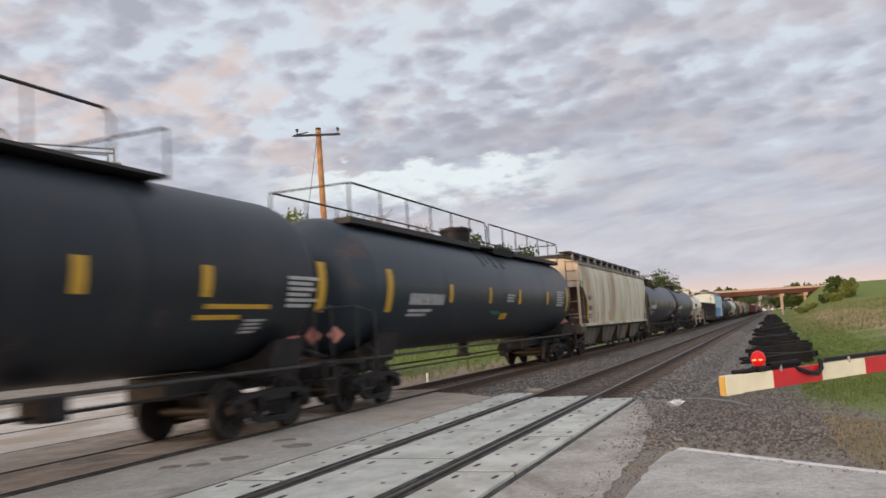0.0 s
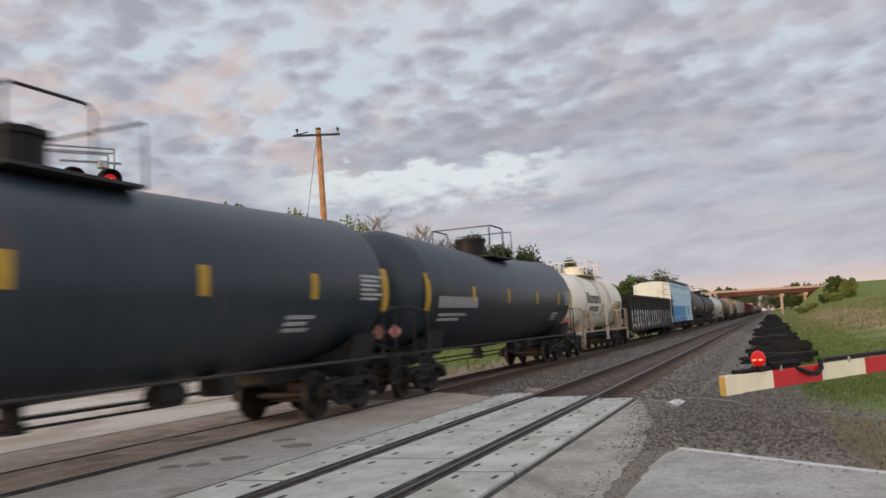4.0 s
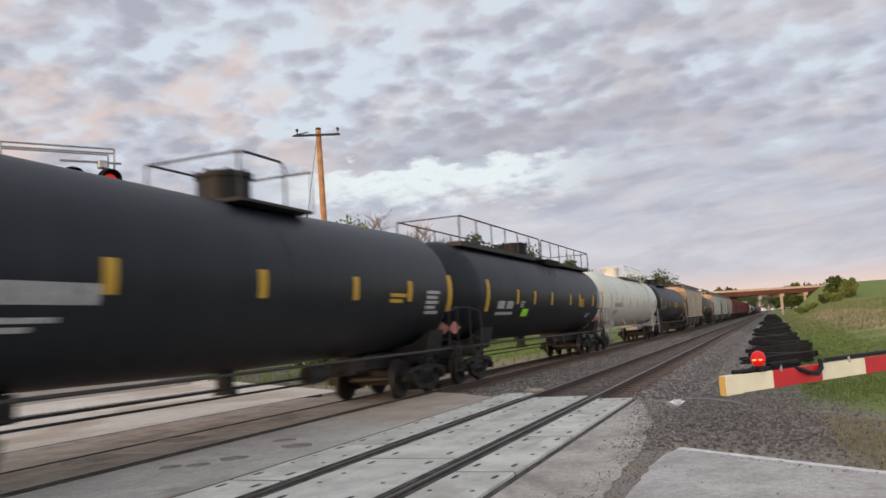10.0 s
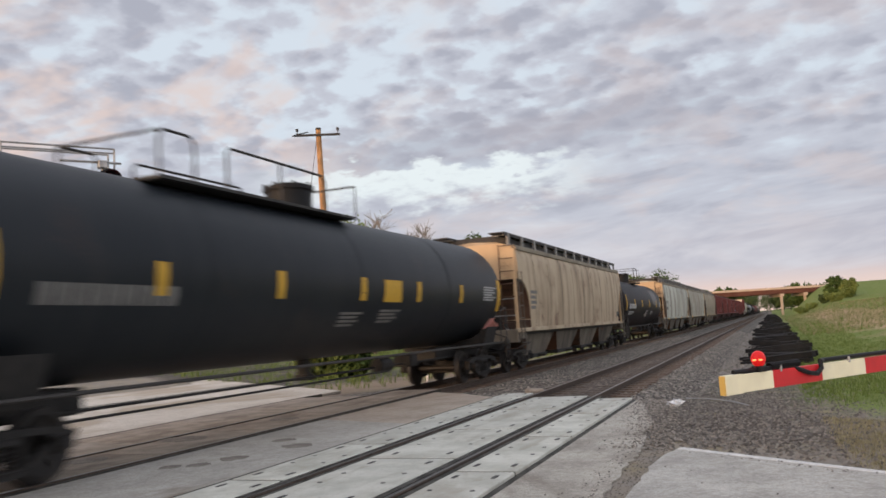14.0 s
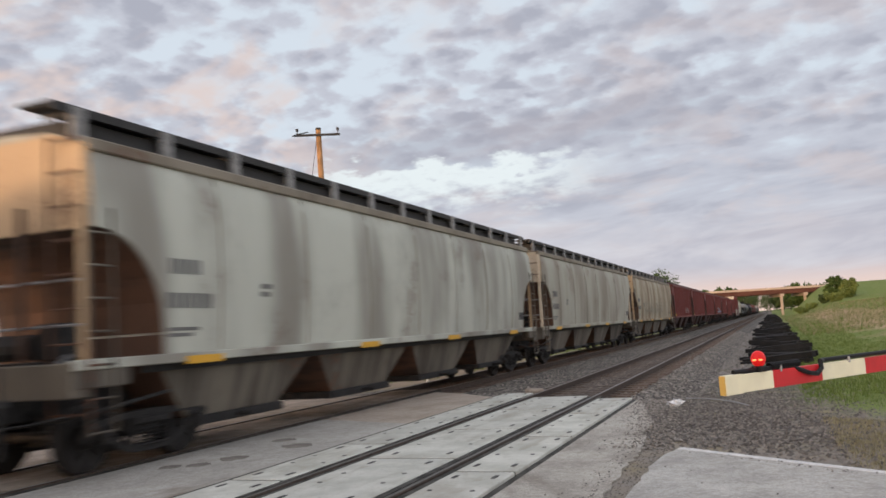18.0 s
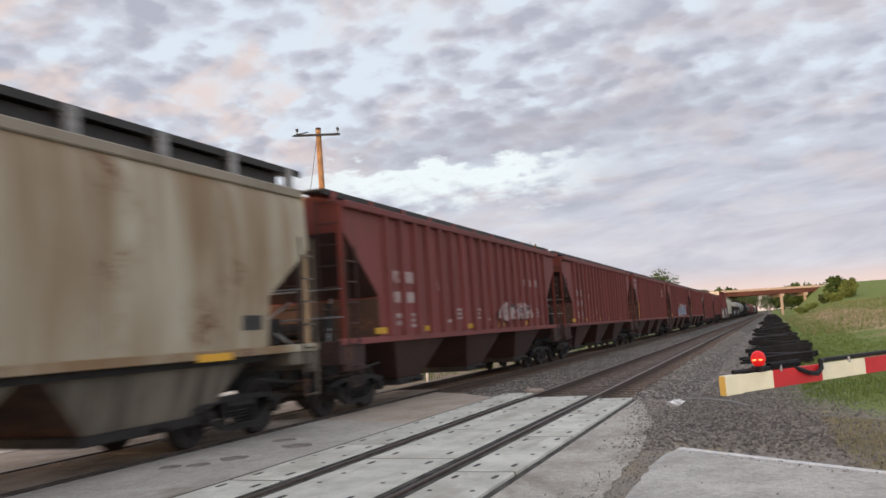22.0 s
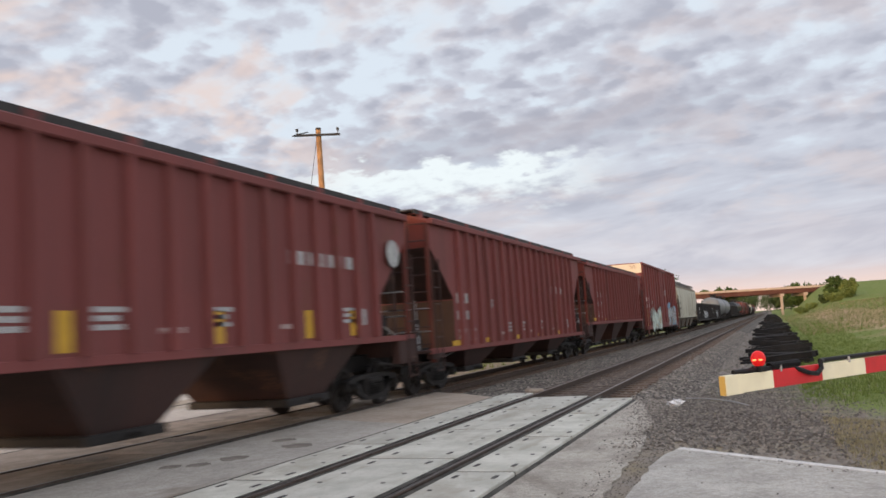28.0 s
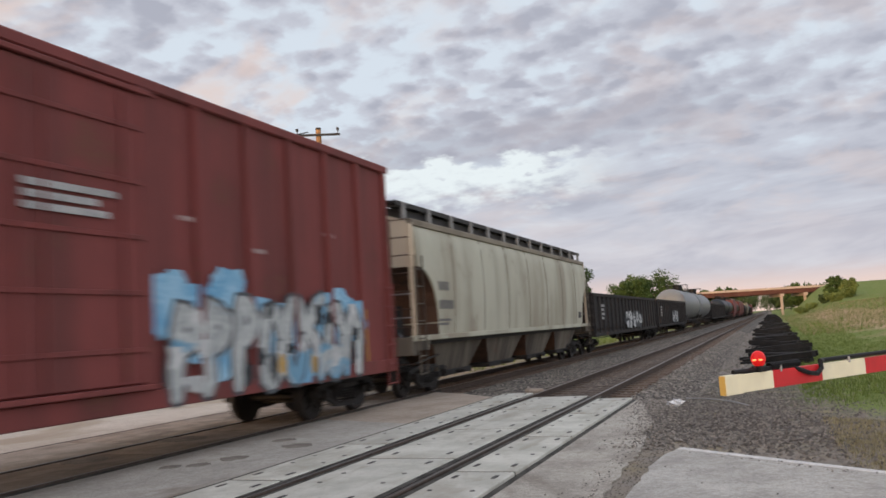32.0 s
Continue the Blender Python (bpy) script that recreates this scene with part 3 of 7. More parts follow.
# ---------------------------------------------------------------- train: paints
def paint(name, col, streak, amount=0.5, rough=0.5, rust=0.12, width=0.9, vary=0.0, spec=0.4, at=(0.42, 0.66), blot=0.25, fine=0.28):
    """Weathered paint on steel: run-down streaks, grime towards the sills by use, chips of rust."""
    m, n = material(name)
    p = n.coords()
    r = n.add("ShaderNodeObjectInfo").outputs["Random"]
    q = n.vmath("ADD", p, n.comb(0.0, n.math("MULTIPLY", r, 61.0), r))
    run = n.noise(n.scaled(q, (0.3, width, 0.10)), 1.6, 5 if fine > 0.2 else 3, 0.6 if fine > 0.2 else 0.45, 0.15)
    thin = n.noise(n.scaled(q, (0.5, 5.0 * width, 0.12)), 1.6, 4, 0.6)
    grain = n.noise(q, 22.0, 4, 0.65)
    patch = n.noise(q, 0.8, 5, 0.6)
    k = n.math("MULTIPLY", n.ramp(n.math("ADD", n.math("MULTIPLY", run, 1 - fine), n.math("MULTIPLY", thin, fine)), *at), amount)
    base = n.mix(n.math("MULTIPLY", r, vary), col, tuple(c * 0.55 for c in col))
    c = n.mix(k, base, streak)
    c = n.mix(n.ramp(patch, 0.45, 0.75, 0.0, blot), c, streak)
    chip = n.ramp(n.math("MULTIPLY", grain, n.ramp(patch, 0.4, 0.7)), 0.42, 0.55, 0.0, rust * 4)
    c = n.mix(chip, c, (0.13, 0.06, 0.035))
    n.surface(c, n.math("ADD", n.math("MULTIPLY", grain, 0.2), rough - 0.1), 0.0, n.bump(n.math("ADD", grain, n.math("MULTIPLY", patch, 2.0)), 0.06, 0.01), spec=spec)
    return m


BLACK_TANK = paint("black_tank_paint", (0.012, 0.016, 0.021), (0.026, 0.029, 0.033), 0.5, 0.45, spec=0.3)
JET_TANK = paint("jet_black_tank_paint", (0.011, 0.014, 0.018), (0.020, 0.022, 0.025), 0.5, 0.45, 0.02, spec=0.22)
GRIMY_CREAM = paint("grimy_cream_frame", (0.54, 0.45, 0.33), (0.18, 0.13, 0.09), 0.8, 0.7, 0.25, 2.0)
GRIMY_GREY = paint("grimy_grey_frame", (0.40, 0.385, 0.35), (0.16, 0.14, 0.12), 0.8, 0.7, 0.2, 2.0)
BLUEBLACK_TANK = paint("blue_black_tank_paint", (0.018, 0.028, 0.038), (0.032, 0.040, 0.048), 0.5, 0.40)
RUSTBLACK = paint("rusty_black_tank_paint", (0.009, 0.009, 0.011), (0.026, 0.016, 0.015), 0.7, 0.5, 0.05, spec=0.16)
CREAM_TANK = paint("cream_tank_paint", (0.76, 0.71, 0.60), (0.50, 0.39, 0.26), 0.5, 0.5, 0.08, at=(0.48, 0.72), blot=0.15)
PALE_TANK = paint("pale_grey_tank_paint", (0.57, 0.57, 0.49), (0.46, 0.44, 0.36), 0.45, 0.5)
GREY_TANK = paint("grey_tank_paint", (0.17, 0.18, 0.18), (0.12, 0.125, 0.125), 0.45, 0.45)
BEIGE = paint("beige_hopper_paint", (0.53, 0.505, 0.385), (0.29, 0.19, 0.105), 0.85, 0.6, 0.15, 0.34, at=(0.48, 0.66), blot=0.2, fine=0.14)
TAN = paint("tan_hopper_paint", (0.43, 0.34, 0.235), (0.15, 0.095, 0.055), 0.85, 0.6, 0.25, 0.9, at=(0.46, 0.66), blot=0.45)
GREY_HOP = paint("grey_hopper_paint", (0.47, 0.475, 0.405), (0.20, 0.18, 0.15), 0.85, 0.6, 0.1, 0.42, at=(0.40, 0.62), blot=0.4, fine=0.12)
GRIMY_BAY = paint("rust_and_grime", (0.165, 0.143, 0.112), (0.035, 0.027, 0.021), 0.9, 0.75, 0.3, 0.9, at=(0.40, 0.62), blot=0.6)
GREY_OLIVE = paint("olive_grey_hopper_paint", (0.36, 0.345, 0.285), (0.19, 0.155, 0.115), 0.75, 0.65, 0.15, 0.4, at=(0.44, 0.66), blot=0.45, fine=0.12)
GREY_RUST = paint("rust_streaked_hopper_paint", (0.37, 0.335, 0.25), (0.17, 0.10, 0.045), 0.92, 0.65, 0.3, 0.5, at=(0.39, 0.62), blot=0.6, fine=0.16)
PALE_HOP = paint("pale_hopper_paint", (0.46, 0.455, 0.365), (0.25, 0.215, 0.155), 0.75, 0.6, 0.08, 0.5, blot=0.35, fine=0.14)
RED_HOP = paint("oxide_red_paint", (0.200, 0.062, 0.058), (0.120, 0.048, 0.044), 0.55, 0.65, 0.1, 0.8, 0.45, spec=0.2)
RED_BOX = paint("boxcar_red_paint", (0.185, 0.047, 0.043), (0.092, 0.032, 0.029), 0.65, 0.65, 0.15, 0.8, spec=0.25, blot=0.45)
SKY_HOP = paint("light_blue_paint", (0.41, 0.60, 0.70), (0.33, 0.46, 0.53), 0.35, 0.5, 0.03, 0.6)
DULL_BLUE = paint("weathered_blue_paint", (0.12, 0.29, 0.42), (0.14, 0.27, 0.36), 0.5, 0.6, 0.03, 0.8)
PEEL = mat_mottled("peeled_letter_stain", (0.52, 0.53, 0.42), (0.43, 0.58, 0.63), 3.0, stain=(0.41, 0.59, 0.69), stain_at=(0.46, 0.56), bump=0.0)
DEEP_BLUE = paint("mid_blue_paint", (0.03, 0.225, 0.49), (0.035, 0.17, 0.36), 0.35, 0.5, 0.03, 0.6)
CREAM_END = paint("cream_end_paint", (0.62, 0.55, 0.43), (0.40, 0.29, 0.19), 0.5, 0.6, 0.15)
WHITE_END = paint("greenish_white_end_paint", (0.62, 0.70, 0.66), (0.45, 0.46, 0.40), 0.5, 0.6, 0.1)
TAN_END = paint("tan_end_paint", (0.52, 0.37, 0.22), (0.33, 0.22, 0.13), 0.45, 0.6, 0.15)
RED_END = paint("sooty_red_end_paint", (0.17, 0.040, 0.030), (0.07, 0.026, 0.020), 0.7, 0.7, 0.2, 1.0, spec=0.2)
# near-black red: shade of the bays and end recesses put into the grimy paint
RED_DARK = paint("grimy_shaded_red_paint", (0.045, 0.021, 0.018), (0.018, 0.013, 0.012), 0.7, 0.7, 0.15)
RUST_STEEL = paint("rust_brown_steel", (0.100, 0.050, 0.030), (0.028, 0.021, 0.018), 0.8, 0.8, 0.25, blot=0.5)
EAVE = paint("grimy_roof_edge", (0.25, 0.215, 0.165), (0.12, 0.095, 0.07), 0.7, 0.75, 0.2, 0.5)
GON_BLACK = paint("dull_black_gondola_paint", (0.022, 0.021, 0.021), (0.045, 0.036, 0.031), 0.6, 0.75, 0.2, spec=0.2)
UNDER = mat_plain("grimy_underframe", (0.022, 0.020, 0.019), 0.75, 0.1, 0.5, 7, 0.3)
WHEEL = mat_plain("wheel_steel", (0.026, 0.022, 0.020), 0.6, 0.2, 0.5, 7)
GRATING = mat_plain("dark_grating", (0.050, 0.047, 0.046), 0.7, 0.3, 0.3, 9)
BRACKET = mat_plain("pale_steel_bracket", (0.30, 0.29, 0.28), 0.7, 0.2, 0.3, 9)
YELLOW = mat_plain("yellow_reflective_strip", (0.52, 0.305, 0.03), 0.55, 0.0, 0.15)
PALE_YELLOW = mat_plain("faded_yellow_strip", (0.55, 0.42, 0.20), 0.6, 0.0, 0.2)
SOFT_GREY = mat_plain("faded_grey_lettering", (0.34, 0.33, 0.30), 0.6)
ORANGE = mat_plain("orange_yellow_panel", (0.62, 0.33, 0.03), 0.5, 0.0, 0.1)
WHITE_MARK = mat_mottled("chalky_white_lettering", (0.26, 0.26, 0.26), (0.48, 0.48, 0.47), 6.0, bump=0.0)
DARK_MARK = mat_plain("dark_lettering", (0.03, 0.03, 0.032), 0.6)
GREY_MARK = mat_plain("grey_panel", (0.15, 0.145, 0.138), 0.6)
GREEN_SPRAY = mat_mottled("dull_green_spray", (0.010, 0.035, 0.028), (0.02, 0.15, 0.08), 4.0, bump=0.0)
LIME = mat_plain("lime_green_card", (0.33, 0.80, 0.03), 0.6)
PLACARD = mat_plain("pink_white_placard", (0.75, 0.32, 0.28), 0.6)
PINK_MARK = mat_mottled("pinkish_white_lettering", (0.40, 0.30, 0.28), (0.58, 0.48, 0.46), 5.0, bump=0.0)
FADED = mat_mottled("faded_pinkish_lettering", (0.25, 0.16, 0.15), (0.46, 0.38, 0.36), 5.0, stain=(0.20, 0.08, 0.075), stain_at=(0.56, 0.66), bump=0.0)
GRAF_GREY = mat_mottled("grimy_silver_spray", (0.20, 0.20, 0.20), (0.46, 0.47, 0.46), 1.6, stain=(0.07, 0.065, 0.065), stain_at=(0.50, 0.64), bump=0.0)
GRAF_PANEL = mat_mottled("weathered_silver_spray", (0.36, 0.37, 0.365), (0.60, 0.615, 0.60), 1.3, stain=(0.24, 0.25, 0.25), stain_at=(0.50, 0.66), bump=0.0)
GHOST = mat_mottled("faded_grey_overpaint", (0.235, 0.215, 0.165), (0.34, 0.31, 0.245), 2.0, bump=0.0)
GRAF_GOLD = mat_plain("ochre_spray", (0.48, 0.30, 0.09), 0.7)
GRAF_WHITE = mat_mottled("silver_spray_paint", (0.38, 0.39, 0.39), (0.62, 0.63, 0.62), 2.2, stain=(0.25, 0.26, 0.27), bump=0.0)
GRAF_BLUE = mat_mottled("blue_spray_paint", (0.10, 0.30, 0.50), (0.35, 0.55, 0.68), 2.0, bump=0.0)
GRAF_MINT = mat_mottled("mint_spray_paint", (0.42, 0.52, 0.46), (0.62, 0.68, 0.62), 2.0, stain=(0.42, 0.40, 0.30), bump=0.0)
GRAF_SAGE = mat_mottled("sage_spray_outline", (0.20, 0.25, 0.23), (0.34, 0.38, 0.33), 2.0, bump=0.0)
GRAF_SLATE = mat_plain("slate_spray_outline", (0.075, 0.085, 0.095), 0.7)
GRAF_SILVER = mat_mottled("dull_silver_spray", (0.26, 0.28, 0.28), (0.52, 0.54, 0.53), 1.8, stain=(0.15, 0.30, 0.42), stain_at=(0.54, 0.66), bump=0.0)
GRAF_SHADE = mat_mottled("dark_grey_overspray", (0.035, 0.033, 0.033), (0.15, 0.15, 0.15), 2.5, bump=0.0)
GRAF_DARK = mat_plain("dark_spray_outline", (0.03, 0.035, 0.04), 0.7)

HW = 1.58  # half the width of a car


# ---------------------------------------------------------------- train: shared running gear
def side_frame_mesh():
    """Cast frame of a three-piece truck: arched top member, diagonals to the journals, open windows, columns and a spring nest."""
    bm = B()

    def member(pts, wide, tall):
        rings = []
        for (y, z), t in zip(pts, tall):
            rings.append([(-wide, y, z - t), (wide, y, z - t), (wide, y, z + t), (-wide, y, z + t)])
        loft(bm, rings)
    member([(-1.16, 0.585), (-0.95, 0.63), (-0.55, 0.665), (0.0, 0.68), (0.55, 0.665), (0.95, 0.63), (1.16, 0.585)], 0.075, (0.03, 0.04, 0.042, 0.045, 0.042, 0.04, 0.03))
    member([(-0.95, 0.58), (-0.66, 0.36), (-0.40, 0.225), (0.0, 0.21), (0.40, 0.225), (0.66, 0.36), (0.95, 0.58)], 0.070, (0.035, 0.05, 0.04, 0.04, 0.04, 0.05, 0.035))
    for s in (-1, 1):
        box(bm, -0.07, 0.08, s * 0.37 - 0.04, s * 0.37 + 0.04, 0.24, 0.66, 0.015)
        box(bm, -0.06, 0.06, *sorted((s * 1.07, s * 1.16)), 0.40, 0.60, 0.015)
        box(bm, -0.08, 0.08, s * 0.889 - 0.13, s * 0.889 + 0.13, 0.545, 0.61, 0.015)
        disc(bm, (0.06, s * 0.889, 0.457), (1, 0, 0), 0.105, 0.20, 14)
        disc(bm, (0.17, s * 0.889, 0.457), (1, 0, 0), 0.080, 0.04, 12)
        disc(bm, (0.195, s * 0.889, 0.457), (1, 0, 0), 0.035, 0.03, 8)
    box(bm, -0.09, 0.11, -0.30, 0.30, 0.245, 0.275, 0.01)
    for k in (-1, 0, 1):
        tube(bm, [(0.05 + 0.05 * math.cos(q * 0.9), k * 0.17 + 0.05 * math.sin(q * 0.9), 0.28 + q * 0.0068) for q in range(36)], 0.016, 4)
    box(bm, -0.11, 0.135, -0.31, 0.31, 0.535, 0.635, 0.025)
    return mesh_of(bm, "side_frame", UNDER)


def wheelset_mesh():
    bm = B()
    tube(bm, [(-1.0, 0, 0), (1.0, 0, 0)], 0.075, 10)
    for s in (-1, 1):
        rings = []
        for x, r in ((0.66, 0.43), (0.675, 0.49), (0.70, 0.475), (0.715, 0.455), (0.795, 0.445), (0.80, 0.37), (0.765, 0.33), (0.75, 0.17), (0.82, 0.15), (0.82, 0.08)):
            rings.append([(s * x, r * math.cos(a), r * math.sin(a)) for a in (2 * math.pi * k / 28 for k in range(28))])
        loft(bm, rings)
        for k in range(6):
            a = math.pi * k / 3
            disc(bm, (s * 0.772, 0.25 * math.cos(a), 0.25 * math.sin(a)), (1, 0, 0), 0.045, 0.05, 6)
    return mesh_of(bm, "wheelset", WHEEL, True)


def bolster_mesh():
    bm = B()
    box(bm, -1.05, 1.05, -0.22, 0.22, 0.42, 0.66, 0.03)
    disc(bm, (0, 0, 0.70), (0, 0, 1), 0.20, 0.16, 12)
    for s in (-1, 1):
        box(bm, -0.72, 0.72, s * 0.60 - 0.06, s * 0.60 + 0.06, 0.30, 0.48, 0.02)
        tube(bm, [(-0.5, s * 0.3, 0.33), (0.5, s * 0.3, 0.33)], 0.03, 6)
    return mesh_of(bm, "truck", UNDER)


def coupler_mesh():
    bm = B()
    box(bm, -0.10, 0.10, 0.22, 1.0, 0.74, 0.92, 0.02)
    box(bm, -0.17, 0.13, -0.02, 0.26, 0.68, 0.98, 0.04)
    box(bm, 0.06, 0.18, -0.10, 0.14, 0.70, 0.96, 0.03)
    tube(bm, [(0.3, 0.5, 0.75), (0.34, 0.25, 0.50), (0.30, 0.0, 0.42), (0.2, -0.1, 0.46)], 0.03, 6)
    tube(bm, [(0.15, 0.25, 0.66), (0.9, 0.3, 0.72), (1.4, 0.45, 0.80)], 0.018, 5)
    return mesh_of(bm, "coupler", UNDER)


SIDE_FRAME, WHEELSET, BOLSTER, COUPLER = side_frame_mesh(), wheelset_mesh(), bolster_mesh(), coupler_mesh()
WHEELS = []   # (wheelset, pose in its truck)


def running_gear(car, length, inset, turning=True):
    for y in (inset, length - inset):
        truck = inst("truck", BOLSTER, car, pose(0, y, 0), "black cast-steel truck")
        for s in (-1, 1):
            inst("side_frame", SIDE_FRAME, truck, pose(s * 0.99, 0, 0, 0, 0, 0 if s > 0 else 180))
            m = pose(0, s * 0.889, 0.457)
            ws = inst("wheelset", WHEELSET, truck, m)
            if turning:
                WHEELS.append((ws, s * 0.889, car))
    inst("coupler", COUPLER, car, pose(0, 0, 0))
    inst("coupler", COUPLER, car, pose(0, length, 0, 0, 0, 180))


def patch(car, name, mat, y0, y1, z0, z1, xf, label="", thick=0.006, ny=1, nz=3):
    """A painted mark or plate that lies on the car's near side, whose half-width at height z is xf(z)."""
    bm = B()
    g = [[bm.verts.new((xf(z0 + (z1 - z0) * j / nz) + thick, y0 + (y1 - y0) * i / ny, z0 + (z1 - z0) * j / nz)) for j in range(nz + 1)] for i in range(ny + 1)]
    h = [[bm.verts.new((v.co.x - thick * 1.5, v.co.y, v.co.z)) for v in row] for row in g]
    for i in range(ny):
        for j in range(nz):
            bm.faces.new((g[i][j], g[i + 1][j], g[i + 1][j + 1], g[i][j + 1]))
    rim = [(i, 0) for i in range(ny + 1)] + [(ny, j) for j in range(1, nz + 1)] + [(i, nz) for i in range(ny - 1, -1, -1)] + [(0, j) for j in range(nz - 1, 0, -1)]
    for (a, b), (c, d) in zip(rim, rim[1:] + rim[:1]):
        bm.faces.new((g[a][b], h[a][b], h[c][d], g[c][d]))
    return part(name, bm, mat, car, label)


def bars(car, name, mat, y0, z0, width, rows, xf, rng, height=0.11, gap=0.06, chars=0, label=""):
    """Lettering too small to read, as rows of plain bars (chars: blocks the size of single letters)."""
    bm = B()
    z = z0
    for r in range(rows):
        w = width * (1 if r == 0 else rng.uniform(0.6, 1.0))
        cells = chars if (chars and r == 0) else 1
        step = w / cells
        for c in range(cells):
            a, b = y0 + c * step, y0 + (c + (0.72 if cells > 1 else 1.0)) * step
            x0, x1 = xf(z) + 0.007, xf(z + height) + 0.007
            vs = [bm.verts.new(v) for v in ((x0, a, z), (x0, b, z), (x1, b, z + height), (x1, a, z + height))]
            bm.faces.new(vs)
            back = [bm.verts.new((v.co.x - 0.01, v.co.y, v.co.z)) for v in vs]
            for k in range(4):
                bm.faces.new((vs[k], vs[(k + 1) % 4], back[(k + 1) % 4], back[k]))
        z -= height + gap
        height_next = height * 0.7
        height = height_next if r == 0 else height
    return part(name, bm, mat, car, label)


# ---------------------------------------------------------------- train: tank cars
def tank_car(length, mat, label, d=3.02, zc=2.62, bend=0.0, top="short", strip=(), marks=(), rng=None, pale=False, near=True, inset=1.95, hatch=0.5, strip_mat=None, sill=False, ladder=None, split=None):
    car = thing("tank_car", (0, 0, 0), label, "freight car", "train")
    r = d / 2
    y0, y1 = 0.62, length - 0.62
    head = 0.72
    seg = 40 if near else 20

    def mid(y):
        return zc - bend * (1 - abs(2 * (y - length / 2) / (y1 - y0)))

    rings = []
    for k in range(9):
        a = math.pi / 2 * k / 8
        rings.append((y0 + head * (1 - math.sin(a)), max(0.02, r * math.cos(a) ** 0.75)))
    rings = rings[::-1]
    body = [(y, rr) for y, rr in rings]
    ys = [b for b in body] + [(length / 2, r)] + [(length - y, rr) for y, rr in body[::-1]]
    bm = B()
    loft(bm, [[(rr * math.sin(a), y, mid(min(max(y, y0 + head), y1 - head)) + rr * math.cos(a)) for a in (2 * math.pi * k / seg for k in range(seg))] for y, rr in ys[::1]])
    tank = part("tank", bm, mat, car, smooth=True)
    frame_mat = pale if pale else UNDER

    def xf(z, y=length / 2):
        return math.sqrt(max(0.01, r * r - (z - zc + bend * 0.5) ** 2))

    if near:
        # weld bands
        for f in ((0.5,) if bend else (0.25, 0.5, 0.75)):
            y = y0 + (y1 - y0) * f
            bm = B()
            loft(bm, [[((r + 0.008) * math.sin(a), y + o, mid(y) + (r + 0.008) * math.cos(a)) for a in (2 * math.pi * k / seg for k in range(seg))] for o in (-0.04, 0.04)], True, False)
            part("weld_band", bm, mat, tank, smooth=True)
    # stub sills, saddles, end platforms
    for s, ya in ((1, 0.0), (-1, length)):
        def Y(v):
            return ya + s * v
        bm = B()
        # sill: full-length dark beam, added for the tank's shaded and grimy underside
        lo, hi = sorted((Y(0.45), Y(3.9 if not sill else length / 2)))
        box(bm, -0.38, 0.38, lo, hi, 0.72, 1.08 if not sill else 1.30, 0.02)
        part("stub_sill", bm, UNDER if sill else frame_mat, car)
        bm = B()
        lo, hi = sorted((Y(inset - 0.45), Y(inset + 0.45)))
        loft(bm, [[(-1.25, y, 0.95), (1.25, y, 0.95), (1.42, y, 1.55), (0.9, y, 1.25), (0.0, y, 1.12), (-0.9, y, 1.25), (-1.42, y, 1.55)] for y in (lo, hi)])
        part("saddle", bm, frame_mat, car)
        bm = B()
        lo, hi = sorted((Y(0.42), Y(0.72)))
        box(bm, -1.45, 1.45, lo, hi, 1.00, 1.08)
        part("end_platform", bm, GRATING if not pale else mat, car)
        if near:
            bm = B()
            tube(bm, [(-1.45, Y(1.25), 1.08), (-1.45, Y(1.2), 2.0), (-1.40, Y(0.5), 2.12), (1.40, Y(0.5), 2.12), (1.45, Y(1.2), 2.0), (1.45, Y(1.25), 1.08)], 0.022, 6)
            for x in (-1.4, 1.4):
                tube(bm, [(x, Y(0.5), 1.08), (x, Y(0.5), 2.12)], 0.02, 5)
            part("end_rail", bm, frame_mat if pale else DARKSTEEL, car)
            bm = B()
            tall = 2.15 if pale else 1.12
            for yy in (0.55, 0.95):
                tube(bm, [(1.47, Y(yy), 0.45), (1.47, Y(yy), 1.05), (1.47, Y(yy), tall)], 0.022, 5)
            for z in (0.48, 0.78, 1.08, 1.38, 1.70, 2.0):
                if z < tall:
                    tube(bm, [(1.47, Y(0.55), z), (1.47, Y(0.95), z)], 0.016, 5)
            part("end_ladder", bm, frame_mat if pale else DARKSTEEL, car)
            bm = B()
            tube(bm, [(1.52, Y(1.0), 0.52), (1.52, Y(1.0), 1.2), (1.2, Y(1.2), 1.35)], 0.025, 5)
            part("grab_iron", bm, frame_mat, car)
            bm = B()
            box(bm, 1.10, 1.18, *sorted((Y(inset - 0.2), Y(inset + 0.2))), 0.9, 1.5)
            part("bolster_web", bm, frame_mat, car)
            bm = B()
            loft(bm, [[(0.95, Y(0.44 - t), 1.40), (1.13, Y(0.44 - t), 1.58), (0.95, Y(0.44 - t), 1.76), (0.77, Y(0.44 - t), 1.58)] for t in (0.0, 0.012)])
            part("placard", bm, PLACARD, car, "pink and white diamond placard")
    # rods and pipes below
    bm = B()
    za = zc - r - bend * 0.6
    tube(bm, [(1.38, 1.0, 1.06), (1.38, length - 1.0, 1.06)], 0.028, 6)
    part("side_rod", bm, frame_mat if pale else DARKSTEEL, car)
    if near:
        bm = B()
        tube(bm, [(0.55, 2.6, 0.78), (0.55, length - 2.6, 0.78)], 0.012 if pale else 0.024, 6)
        if not pale:
            tube(bm, [(0.75, 3.2, 0.68), (0.75, length * 0.62, 0.68)], 0.02, 6)
        part("brake_pipe", bm, UNDER, car)
